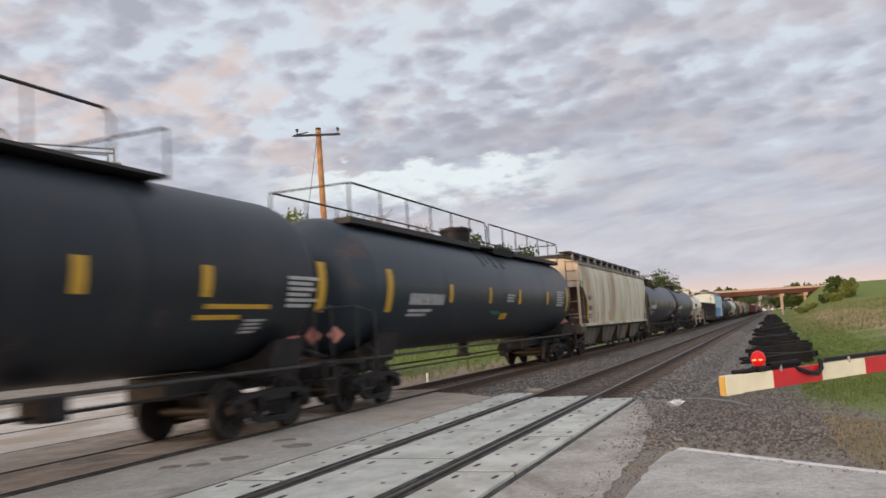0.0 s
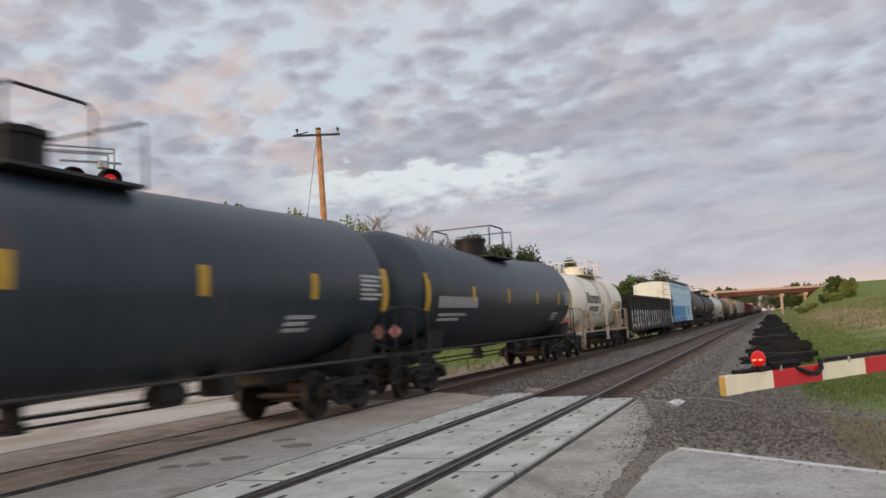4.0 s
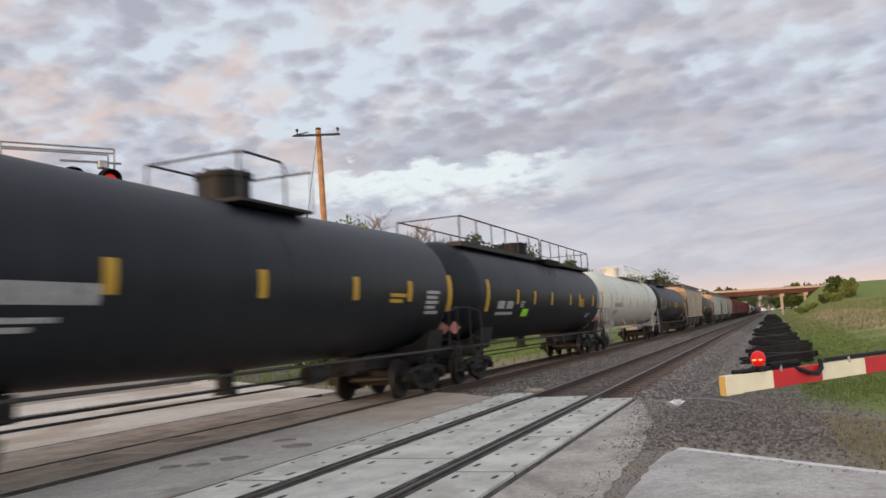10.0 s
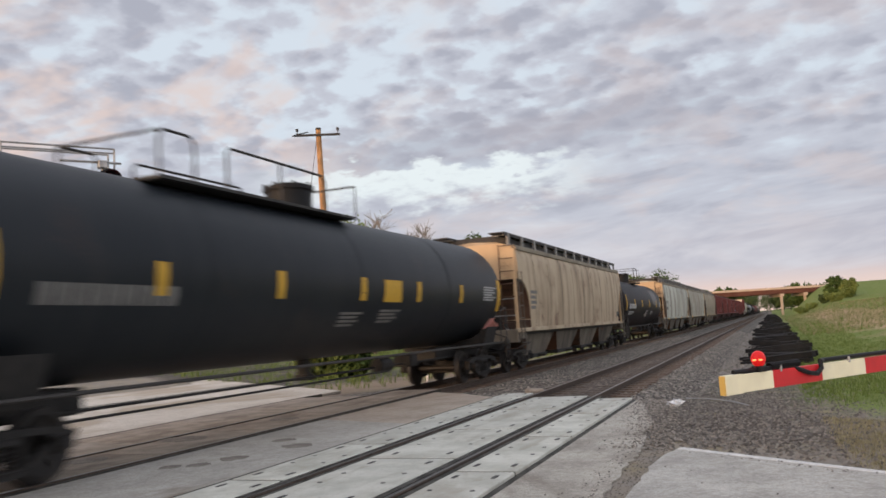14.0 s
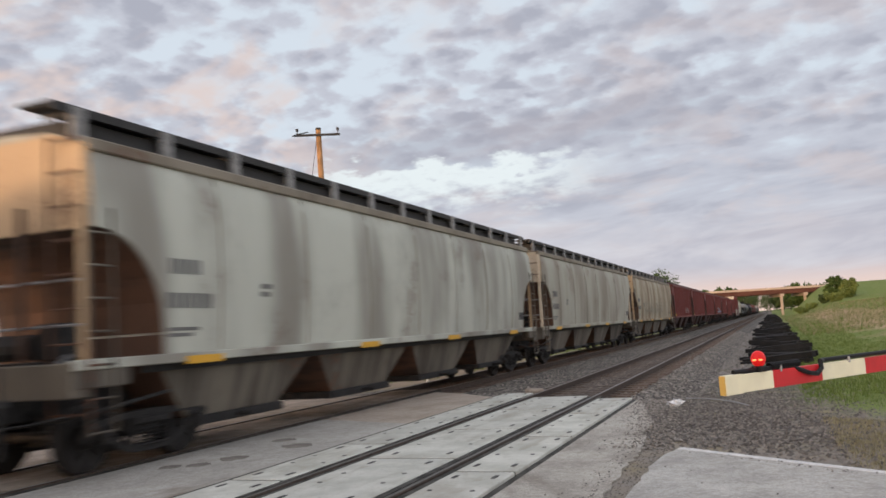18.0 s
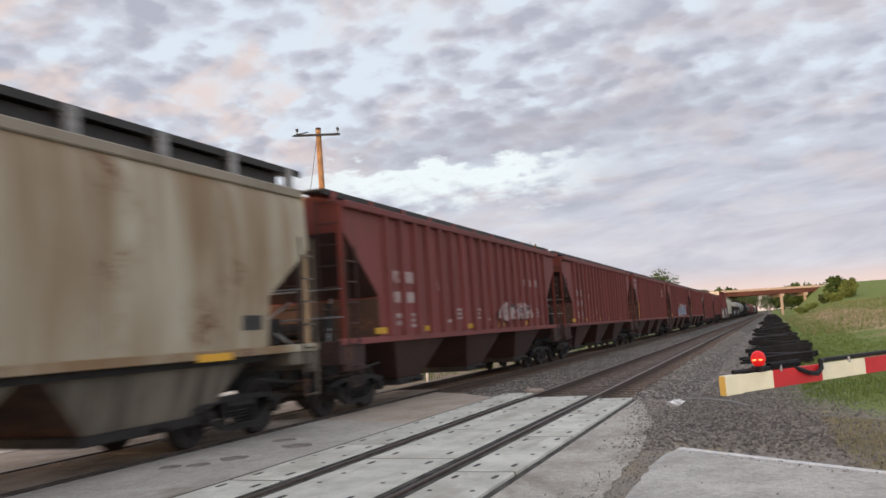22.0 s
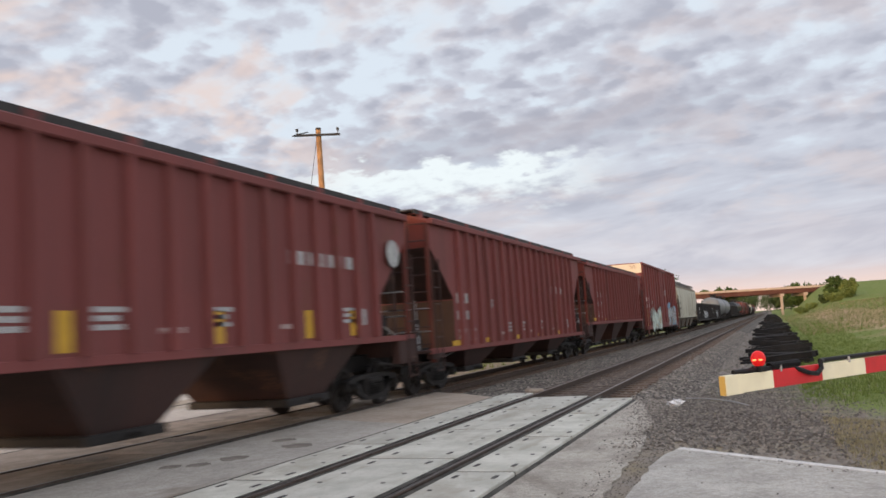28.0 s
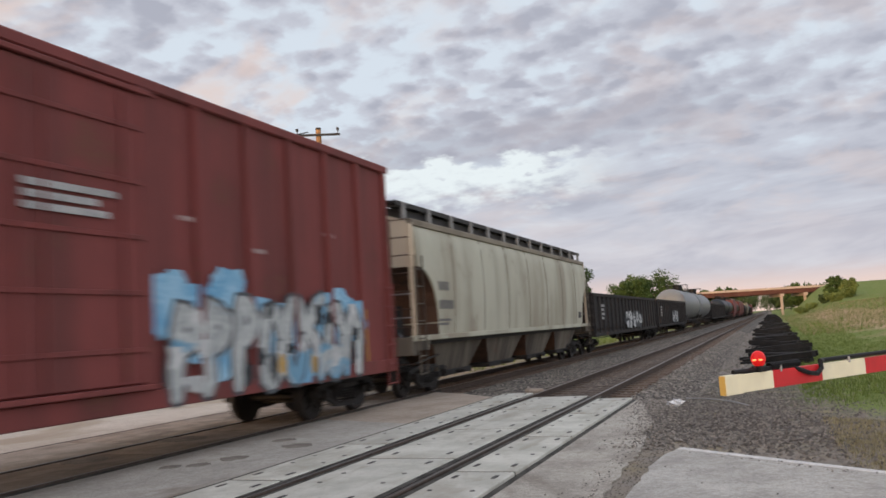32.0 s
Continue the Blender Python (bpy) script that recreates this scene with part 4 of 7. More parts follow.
    if near and not pale:
        bm = B()
        tube(bm, [(0, length / 2, za - 0.35), (0, length / 2, za + 0.15)], 0.16, 12)
        tube(bm, [(0, length / 2, za - 0.42), (0, length / 2, za - 0.30)], 0.21, 12)
        part("outlet_valve", bm, UNDER, car)
        bm = B()
        disc(bm, (0.6, length * 0.62, 0.82), (0, 1, 0), 0.17, 0.6, 12)
        part("brake_cylinder", bm, UNDER, car)
        bm = B()
        box(bm, 0.3, 0.8, length * 0.68, length * 0.68 + 0.4, 0.70, 1.02, 0.03)
        part("brake_valve", bm, UNDER, car)
    # manway and top platform
    yt = length * hatch
    zt = mid(yt) + r
    bm = B()
    low = 0.20 if sill else 0.0
    disc(bm, (0, yt, zt + 0.20 - low / 2), (0, 0, 1), 0.48, 0.55 - low, 22)
    disc(bm, (0, yt, zt + 0.50 - low), (0, 0, 1), 0.53, 0.07, 22)
    disc(bm, (0, yt, zt + 0.56 - low), (0, 0, 1), 0.40, 0.06, 22)
    for q in range(8):
        a = math.pi * q / 4
        disc(bm, (0.49 * math.cos(a), yt + 0.49 * math.sin(a), zt + 0.52 - low), (0, 0, 1), 0.035, 0.16, 6)
    part("manway", bm, mat if pale else BLACKPAINT, car, "round manway housing on top")
    if top:
        if top == "long":
            pa, pb, rails, zr = 1.25, length - 0.9, [(1.25, yt + 0.1), (yt + 0.35, length - 0.9)], 4.80
        elif top == "short":
            pa, pb, rails, zr = yt - 0.9, yt + 1.45, [(yt - 0.9, yt + 0.5)], 4.78
        else:
            pa, pb, rails, zr = top
        deck_mat = GRATING if not pale else pale
        for x0, x1, a, b in ((-1.0, 1.0, pa, yt - 0.62), (-1.0, 1.0, yt + 0.62, pb), (0.55, 1.0, yt - 0.62, yt + 0.62), (-1.0, -0.55, yt - 0.62, yt + 0.62)):
            if b - a < 0.1:
                continue
            wide = [(0.55, 1.0), (-1.0, -0.55)] if top == "long" and x1 - x0 > 1.5 else [(x0, x1)]
            for xa, xb in wide:
                bm = B()
                box(bm, xa, xb, a, b, zt - (0.20 if len(wide) > 1 else 0.12), zt - 0.07)
                part("walkway_panel", bm, deck_mat, car, "grated walkway panel on top")
        if top == "long":
            bm = B()
            loft(bm, [[(1.02, yt + 0.6, z), (1.02 + w, yt + 0.6, z), (1.02 + w, yt + 2.6, z), (1.02, yt + 2.6, z)] for z, w in ((zt - 0.28, 0.02), (zt - 0.08, 0.14))])
            part("spill_tray", bm, mat, car)
        rail_mat = mat if pale else DARKSTEEL
        for a, b in rails:
            for x in (-0.98, 0.98):
                bm = B()
                tube(bm, [(x, a, zt - 0.1), (x, a, zr - 0.1), (x, a + 0.1, zr), (x, b - 0.1, zr), (x, b, zr - 0.1), (x, b, zt - 0.1)], 0.024, 6)
                k = max(1, round((b - a) / 1.5))
                for q in range(1, k):
                    y = a + (b - a) * q / k
                    tube(bm, [(x, y, zt - 0.1), (x, y, zr)], 0.02, 6)
                if pale:
                    tube(bm, [(x, a, zt + 0.38), (x, b, zt + 0.38)], 0.016, 5)
                part("handrail", bm, rail_mat, car)
        for y in (pa if abs(pa - rails[0][0]) < 0.5 else rails[0][0], pb):
            bm = B()
            tube(bm, [(-0.98, y, zt - 0.1), (-0.98, y, zr - 0.02), (0.98, y, zr - 0.02), (0.98, y, zt - 0.1)], 0.022, 6)
            part("end_handrail", bm, rail_mat, car)
        bm = B()
        yl = yt if ladder is None else ladder
        for o in (-0.22, 0.22):
            tube(bm, [(r + 0.10, yl + o, 0.62), (r + 0.10, yl + o, zc + 0.2), (r * 0.86 + 0.1, yl + o, zc + r * 0.52), (1.0, yl + o, zt - 0.1)], 0.02, 5)
        for k in range(11):
            a = k / 10
            z = 0.66 + (zt - 0.9) * a
            x = max(1.0, min(r + 0.1, math.sqrt(max(0, r * r - max(0, z - zc) ** 2)) + 0.1))
            tube(bm, [(x, yl - 0.22, z), (x, yl + 0.22, z)], 0.014, 5)
        if pale or sill:
            part("side_ladder", bm, rail_mat, car)
        else:
            bm.free()
    for ys_, tall in strip:
        h2, w2 = (0.46, 0.13) if tall else (0.23, 0.105)
        patch(car, "reflective_strip", strip_mat or YELLOW, ys_ - w2, ys_ + w2, 2.46 - h2, 2.46 + h2, xf, "yellow reflective strip", 0.008, 1, 5)
    running_gear(car, length, inset, near)
    return car, xf


# ---------------------------------------------------------------- train: covered hoppers
def hopper_car(length, mat, label, end_mat=None, bays=4, cut=(3.06, 1.75, 1.95), top=4.15, bulge=0.08, ribs=0, near=True, sill_z=1.42, board=0.45, slope_mat=None, sill_h=0.10, bay_mat=None, bay_z=0.50, seams=0, eave_mat=None, scoop=True):
    car = thing("covered_hopper_car", (0, 0, 0), label, "freight car", "train")
    end_mat, slope_mat = end_mat or mat, slope_mat or RUST_STEEL
    ya, yb = 0.74, length - 0.74
    c_top, c_bot, c_y = cut
    bay_mat = bay_mat or mat

    def xf(z, y=0):
        t = (z - sill_z) / (top - sill_z)
        return HW - 0.10 + bulge * math.sin(math.pi * min(1, max(0, t * 0.95 + 0.03))) - (0.10 * max(0.0, (t - 0.86) / 0.14) ** 2 if bulge else 0.0)

    def yf(z):
        if z >= c_top:
            return ya
        t = min(1.0, (c_top - z) / (c_top - c_bot))
        return ya + (c_y - ya) * (math.sqrt(1 - (1 - t) ** 2) if bulge and scoop else t)

    zs = sorted({sill_z, c_bot, c_top, top, *[c_top - (c_top - c_bot) * f for f in (0.02, 0.07, 0.15, 0.28, 0.45, 0.7)], *[sill_z + (top - sill_z) * k / 9 for k in range(10)]})
    rings = []
    for z in zs:
        x, y = xf(z), yf(z)
        rings.append([(x, y, z), (x, length - y, z), (-x, length - y, z), (-x, y, z)])
    x = xf(top)
    rings.append([(x * 0.62, ya, top + 0.16), (x * 0.62, length - ya, top + 0.16), (-x * 0.62, length - ya, top + 0.16), (-x * 0.62, ya, top + 0.16)])
    rings.append([(0.1, ya, top + 0.22), (0.1, length - ya, top + 0.22), (-0.1, length - ya, top + 0.22), (-0.1, ya, top + 0.22)])
    bm = B()
    loft(bm, rings)
    body = part("body", bm, mat, car, smooth=bulge > 0)
    # end sheets and slope sheets
    for s in (1, -1):
        def Y(v):
            return v if s > 0 else length - v
        bm = B()
        w = xf(3.5) - 0.02
        loft(bm, [[(-w, Y(ya - t), z), (w, Y(ya - t), z), (w - 0.02, Y(ya - t), top - 0.05), (w * 0.6, Y(ya - t), top + 0.12), (-w * 0.6, Y(ya - t), top + 0.12), (-w + 0.02, Y(ya - t), top - 0.05)] for t, z in ((0.0, c_top), (0.012, c_top))])
        part("end_sheet", bm, end_mat, car)
        bm = B()
        rows = []
        for f in (0.0, 0.02, 0.07, 0.15, 0.28, 0.45, 0.7, 1.0):
            z = c_top - (c_top - c_bot) * f
            rows.append([(-w, Y(yf(z) - 0.014), z - 0.008), (w, Y(yf(z) - 0.014), z - 0.008), (w, Y(yf(z) - 0.002), z + 0.004), (-w, Y(yf(z) - 0.002), z + 0.004)])
        loft(bm, rows)
        part("slope_sheet", bm, slope_mat, car, "rust-stained slope sheet")
        if near:
            bm = B()
            box(bm, -w, w, *sorted((Y(c_y - 0.03), Y(c_y - 0.008))), sill_z - 0.05, c_bot - 0.04)
            part("end_plate", bm, RUST_STEEL, car, "rusty plate below the slope sheet")
            bm = B()
            for zz in (sill_z + 0.45, sill_z + 1.0):
                tube(bm, [(-1.42, Y(0.66), zz), (1.42, Y(0.66), zz)], 0.018, 5)
            tube(bm, [(1.1, Y(0.62), sill_z), (0.5, Y(c_y - 0.3), c_bot)], 0.03, 5)
            tube(bm, [(-1.1, Y(0.62), sill_z), (-0.5, Y(c_y - 0.3), c_bot)], 0.03, 5)
            part("end_handrail", bm, STEEL, car)
            bm = B()
            box(bm, 0.55, 0.95, *sorted((Y(0.75), Y(1.15))), sill_z + 0.03, sill_z + 0.5, 0.03)
            tube(bm, [(0.75, Y(1.3), sill_z + 0.1), (0.75, Y(1.3), sill_z + 0.75)], 0.09, 8)
            tube(bm, [(0.3, Y(0.8), 0.85), (0.9, Y(0.7), 0.7), (1.3, Y(0.9), 0.8), (1.36, Y(2.2), 0.95)], 0.025, 5)
            part("brake_gear", bm, UNDER, car)
        bm = B()
        lo, hi = sorted((Y(0.42), Y(0.70)))
        box(bm, -1.48, 1.48, lo, hi, 1.00, sill_z, 0.015)
        part("end_sill", bm, bay_mat, car)
        bm = B()
        lo, hi = sorted((Y(0.45), Y(c_y + 0.8)))
        box(bm, -0.36, 0.36, lo, hi, 0.72, 1.10, 0.02)
        part("centre_sill", bm, UNDER, car)
        if near:
            for x in (-1.42, 1.42):
                bm = B()
                lo, hi = sorted((Y(ya - 0.09), Y(ya - 0.01)))
                box(bm, x - 0.045, x + 0.045, lo, hi, sill_z - 0.3, top - 0.1)
                part("corner_post", bm, end_mat, car)
            for x in (-0.5, 0.5):
                bm = B()
                tube(bm, [(x, Y(0.60), sill_z), (x, Y(0.60), c_top + 0.3)], 0.045, 6)
                part("slope_post", bm, slope_mat, car)
            bm = B()
            for x0, x1 in ((0.95, 1.42),):
                tube(bm, [(x0, Y(ya - 0.12), 0.75), (x0, Y(ya - 0.12), top + 0.05)], 0.02, 5)
                for k in range(9):
                    z = 0.8 + k * 0.42
                    tube(bm, [(x0, Y(ya - 0.12), z), (x1, Y(ya - 0.12), z)], 0.016, 5)
            part("end_ladder", bm, slope_mat, car)
            bm = B()
            for yy in (0.62, 1.02):
                tube(bm, [(HW - 0.02, Y(yy), 0.55), (HW - 0.02, Y(yy), min(top - 0.4, 3.3))], 0.02, 5)
            for k in range(7):
                z = 0.58 + k * 0.40
                tube(bm, [(HW - 0.02, Y(0.62), z), (HW - 0.02, Y(1.02), z)], 0.016, 5)
            part("side_ladder", bm, bay_mat, car)
            bm = B()
            box(bm, -0.9, 0.9, *sorted((Y(0.55), Y(c_y - 0.25))), sill_z - 0.02, sill_z + 0.03)
            tube(bm, [(-0.6, Y(1.1), sill_z + 0.22), (0.2, Y(1.1), sill_z + 0.22)], 0.17, 10)
            part("brake_platform", bm, UNDER, car, "brake reservoir on the end platform")
    # side sills
    for s in (-1, 1):
        bm = B()
        lo, hi = sorted((s * (xf(sill_z) - 0.08), s * (xf(sill_z) + 0.035)))
        box(bm, lo, hi, 0.45, length - 0.45, sill_z - sill_h, sill_z + 0.03, 0.012)
        part("side_sill", bm, mat, car)
        if not ribs:
            bm = B()
            box(bm, *sorted((s * (xf(top) - 0.03), s * (xf(top - 0.1) + 0.045))), ya - 0.02, length - ya + 0.02, top - 0.13, top + 0.03, 0.02)
            part("eave", bm, eave_mat or mat, car)
        for e in (0.55, length - 1.35):
            bm = B()
            lo, hi = sorted((s * 1.30, s * (xf(sill_z) + 0.02)))
            box(bm, lo, hi, e, e + 0.8, 0.86 if ribs else 1.10, sill_z - sill_h + 0.01, 0.02)
            part("bolster_skirt", bm, bay_mat, car)
    for s in (-1, 1):
        # a dark strip stands in for the shadow gap below the sill
        if near and not ribs:
            bm = B()
            box(bm, *sorted((s * (xf(sill_z) - 0.20), s * (xf(sill_z) - 0.13))), c_y - 0.2, length - c_y + 0.2, sill_z - sill_h - 0.10, sill_z - sill_h + 0.02)
            part("sill_web", bm, UNDER, car)
    for k in range(seams):
        y = ya + (length - 2 * ya) * (k + 1) / (seams + 1)
        patch(car, "side_seam", EAVE, y - 0.011, y + 0.011, max(sill_z + 0.05, 0), top - 0.14, xf, "", 0.010, 1, 8)
    # discharge bays, with rust on the slopes between them
    span = (length - 2 * c_y - 0.1)
    step = span / bays
    zb_ = sill_z - 0.02
    for k in range(bays):
        y = c_y + 0.05 + step * (k + 0.5)
        a, b = step * (0.34 if ribs else 0.495), step * (0.14 if ribs else 0.28)
        w0, w1 = xf(sill_z) - (0.06 if ribs else 0.20), 1.02
        bm = B()
        loft(bm, [[(-w0, y - a, zb_), (w0, y - a, zb_), (w0, y + a, zb_), (-w0, y + a, zb_)], [(-w1, y - b, bay_z), (w1, y - b, bay_z), (w1, y + b, bay_z), (-w1, y + b, bay_z)]])
        bay = part("hopper_bay", bm, bay_mat, car)
        for s in (-1, 1):
            bm = B()
            rows = [[(-w0 + 0.01, y + s * (a + o), zb_), (w0 - 0.01, y + s * (a + o), zb_), (w1 - 0.01, y + s * (b + o), bay_z), (-w1 + 0.01, y + s * (b + o), bay_z)] for o in (0.0, 0.012)]
            loft(bm, rows)
            part("bay_slope", bm, slope_mat, bay, "rusty inner slope")
        bm = B()
        box(bm, -1.08, 1.08, y - b - 0.1, y + b + 0.1, bay_z - 0.14, bay_z, 0.02)
        tube(bm, [(-1.3, y, bay_z - 0.07), (1.35, y, bay_z - 0.07)], 0.035, 6)
        part("outlet_gate", bm, UNDER, bay)
    if ribs:
        bm = B()
        wz = xf(sill_z)
        loft(bm, [[(wz - 0.01, -0.055, z), (wz + 0.12, -0.045, z), (wz + 0.12, 0.045, z), (wz - 0.01, 0.055, z)] for z in (sill_z + 0.03, top - 0.10)])
        rme = mesh_of(bm, "rib", mat)
        for k in range(ribs):
            y = ya + 0.22 + (length - 2 * ya - 0.44) * k / (ribs - 1)
            if yf(sill_z + 0.12) - 0.1 < y < length - yf(sill_z + 0.12) + 0.1:
                inst("rib", rme, car, pose(0, y, 0))
                inst("rib", rme, car, pose(0, y, 0, 0, 0, 180))
        for s in (-1, 1):
            bm = B()
            lo, hi = sorted((s * (wz - 0.01), s * (wz + 0.11)))
            box(bm, lo, hi, ya, length - ya, top - 0.13, top + 0.02, 0.02)
            part("top_chord", bm, mat, car)
    # roof: raised hatch trough and running boards
    bm = B()
    ht = top + max(0.16, board - 0.05)
    loft(bm, [[(1.16, y, top - 0.02), (1.12, y, ht - 0.08), (0.6, y, ht), (-0.6, y, ht), (-1.12, y, ht - 0.08), (-1.16, y, top - 0.02)] for y in (1.0, length - 1.0)])
    part("hatch_trough", bm, GRATING, car, "dark hatch trough along the roof")
    if board:
        for s in (-1, 1):
            bm = B()
            lo, hi = sorted((s * 0.72, s * 1.26))
            box(bm, lo, hi, 0.40, length - 0.40, top + board - 0.04, top + board)
            box(bm, *sorted((s * 1.22, s * 1.26)), 0.40, length - 0.40, top + board - 0.11, top + board)
            part("running_board", bm, GRATING, car, "dark grated running board on the roof")
        bm = B()
        box(bm, 1.22, 1.285, -0.10, 0.10, top + 0.0, top + board - 0.02)
        box(bm, 0.70, 1.26, -0.03, 0.03, top + board - 0.09, top + board - 0.04)
        bme = mesh_of(bm, "bracket", BRACKET if not ribs else mat)
        n = round((length - 1.6) / 1.62)
        for k in range(n + 1):
            for turn in (0, 180):
                inst("bracket", bme, car, pose(0, 0.8 + (length - 1.6) * k / n, 0, 0, 0, turn))
    running_gear(car, length, 1.80 if ribs else 2.2, near)
    return car, xf


# ---------------------------------------------------------------- train: gondola and boxcar
def gondola(length, mat, label, top=2.92, ribs=20, near=True, floor_z=1.15):
    car = thing("gondola_car", (0, 0, 0), label, "freight car", "train")
    ya, yb = 0.55, length - 0.55
    w = HW - 0.10

    def xf(z, y=0):
        return w

    for s in (-1, 1):
        bm = B()
        box(bm, *sorted((s * w, s * (w - 0.05))), ya, yb, floor_z - 0.35, top)
        part("side", bm, mat, car)
        bm = B()
        box(bm, *sorted((s * (w - 0.06), s * (w + 0.09))), ya - 0.03, yb + 0.03, top - 0.14, top + 0.02, 0.02)
        part("top_chord", bm, mat, car)
        bm = B()
        box(bm, *sorted((s * (w - 0.06), s * (w + 0.07))), ya - 0.02, yb + 0.02, floor_z - 0.37, floor_z - 0.2, 0.02)
        part("side_sill", bm, mat, car)
    for y0, y1 in ((ya, ya + 0.06), (yb - 0.06, yb)):
        bm = B()
        box(bm, -w, w, y0, y1, floor_z - 0.3, top + 0.05)
        for k in range(4):
            z = floor_z + 0.2 + k * (top - floor_z - 0.2) / 3.6
            c = y0 - 0.05 if y0 < length / 2 else y1 + 0.05
            box(bm, -w, w, min(c, (y0 + y1) / 2), max(c, (y0 + y1) / 2), z - 0.09, z + 0.09, 0.03)
        part("end_wall", bm, mat, car)
    bm = B()
    box(bm, -w, w, ya, yb, floor_z - 0.08, floor_z)
    part("floor", bm, RUST_STEEL, car)
    bm = B()
    box(bm, -0.36, 0.36, 0.45, length - 0.45, 0.72, floor_z - 0.08)
    part("centre_sill", bm, UNDER, car)
    bm = B()
    loft(bm, [[(w - 0.01, -0.12, z), (w + 0.08, -0.07, z), (w + 0.08, 0.07, z), (w - 0.01, 0.12, z)] for z in (floor_z - 0.35, top - 0.1)])
    rme = mesh_of(bm, "rib", mat)
    for k in range(ribs):
        for turn in (0, 180):
            inst("rib", rme, car, pose(0, ya + 0.15 + (yb - ya - 0.3) * k / (ribs - 1), 0, 0, 0, turn))
    if near:
        for s, yb2 in ((1, 0.0), (-1, length)):
            bm = B()
            for yy in (0.62, 1.0):
                tube(bm, [(w + 0.06, yb2 + s * yy, 0.45), (w + 0.06, yb2 + s * yy, 0.9)], 0.02, 5)
            tube(bm, [(w + 0.06, yb2 + s * 0.62, 0.46), (w + 0.06, yb2 + s * 1.0, 0.46)], 0.018, 5)
            part("step", bm, UNDER, car)
        bm = B()
        disc(bm, (0.75, length * 0.42, 0.70), (0, 1, 0), 0.20, 0.75, 14)
        box(bm, 0.45, 0.95, length * 0.47, length * 0.47 + 0.45, 0.52, 0.84, 0.04)
        tube(bm, [(0.8, length * 0.42, 0.66), (0.6, length * 0.25, 0.62)], 0.025, 5)
        part("brake_cylinder", bm, UNDER, car)
    running_gear(car, length, 1.85, near)
    return car, xf


def boxcar(length, mat, label, top=5.10, near=True):
    car = thing("boxcar", (0, 0, 0), label, "freight car", "train")
    ya, yb = 0.62, length - 0.62
    w = HW - 0.10
    z0 = 0.74

    def xf(z, y=0):
        return w

    bm = B()
    rings = [[(w, y, z0 + 0.2), (w, y, top), (w * 0.5, y, top + 0.05), (0, y, top + 0.07), (-w * 0.5, y, top + 0.05), (-w, y, top), (-w, y, z0 + 0.2)] for y in (ya, yb)]
    loft(bm, rings)
    part("body", bm, mat, car)
    for s in (-1, 1):
        bm = B()
        box(bm, *sorted((s * (w - 0.1), s * (w + 0.06))), ya, yb, z0, z0 + 0.26, 0.015)
        part("side_sill", bm, mat, car)
        bm = B()
        box(bm, *sorted((s * (w - 0.05), s * (w + 0.075))), ya - 0.03, yb + 0.03, top - 0.10, top + 0.06, 0.02)
        part("eave", bm, mat, car)
    bm = B()
    prof = [(w - 0.005, -0.06), (w + 0.085, -0.05), (w + 0.085, 0.05), (w - 0.005, 0.06)]
    loft(bm, [[(x, y, z) for x, y in prof] for z in (z0 + 0.26, top - 0.1)])
    rme = mesh_of(bm, "rib", mat)
    door = (8.45, 12.15)
    n = 16
    for k in range(n):
        y = ya + 0.18 + (yb - ya - 0.36) * k / (n - 1)
        if not door[0] - 0.15 < y < door[1] + 0.15:
            inst("rib", rme, car, pose(0, y, 0))
            inst("rib", rme, car, pose(0, y, 0, 0, 0, 180))
    # plug door with its ribs, bars and tracks
    bm = B()
    box(bm, w, w + 0.10, door[0], door[1], z0 + 0.35, top - 0.22, 0.02)
    d = part("door", bm, mat, car, "large sliding plug door")
    for k in range(5):
        z = z0 + 0.75 + k * 0.72
        bm = B()
        box(bm, w + 0.09, w + 0.13, door[0] + 0.1, door[1] - 0.1, z, z + 0.07, 0.01)
        part("door_rib", bm, mat, d)
    for f in (0.12, 0.45, 0.55, 0.88):
        y = door[0] + (door[1] - door[0]) * f
        bm = B()
        tube(bm, [(w + 0.15, y, z0 + 0.4), (w + 0.15, y, top - 0.3)], 0.022, 6)
        part("lock_rod", bm, mat, d)
    for y in door:
        bm = B()
        box(bm, w - 0.01, w + 0.12, y - 0.09, y + 0.09, z0 + 0.26, top - 0.1, 0.015)
        part("door_post", bm, mat, car)
    for z in (z0 + 0.27, top - 0.22):
        bm = B()
        box(bm, w - 0.01, w + 0.16, door[0] - 0.2, door[1] + 0.15, z, z + 0.07, 0.01)
        part("door_track", bm, mat, car)
    for s, e in ((1, ya), (-1, yb)):
        bm = B()
        n = 8
        for k in range(n):
            z = z0 + 0.35 + k * (top - 0.85 - z0 - 0.35) / (n - 1)
            prof = [(e + s * 0.01, z - 0.16), (e - s * 0.075, z - 0.04), (e - s * 0.075, z + 0.04), (e + s * 0.01, z + 0.16)]
            loft(bm, [[(x, y, zz) for y, zz in prof] for x in (-w + 0.08, w - 0.08)])
        part("end_corrugation", bm, mat, car, "corrugated steel end")
        bm = B()
        box(bm, -w + 0.03, w - 0.03, *sorted((e + s * 0.01, e - s * 0.012)), top - 0.62, top + 0.0)
        part("end_cap", bm, CREAM_END, car, "unpainted pale steel strip at the top of the end")
    if near:
        for e, s in ((ya, 1), (yb, -1)):
            bm = B()
            a, b = e + s * 0.08, e + s * 0.5
            for y in (a, b):
                tube(bm, [(w + 0.10, y, 0.45), (w + 0.10, y, 2.6)], 0.018, 5)
            for k in range(6):
                tube(bm, [(w + 0.10, a, 0.5 + 0.4 * k), (w + 0.10, b, 0.5 + 0.4 * k)], 0.015, 5)
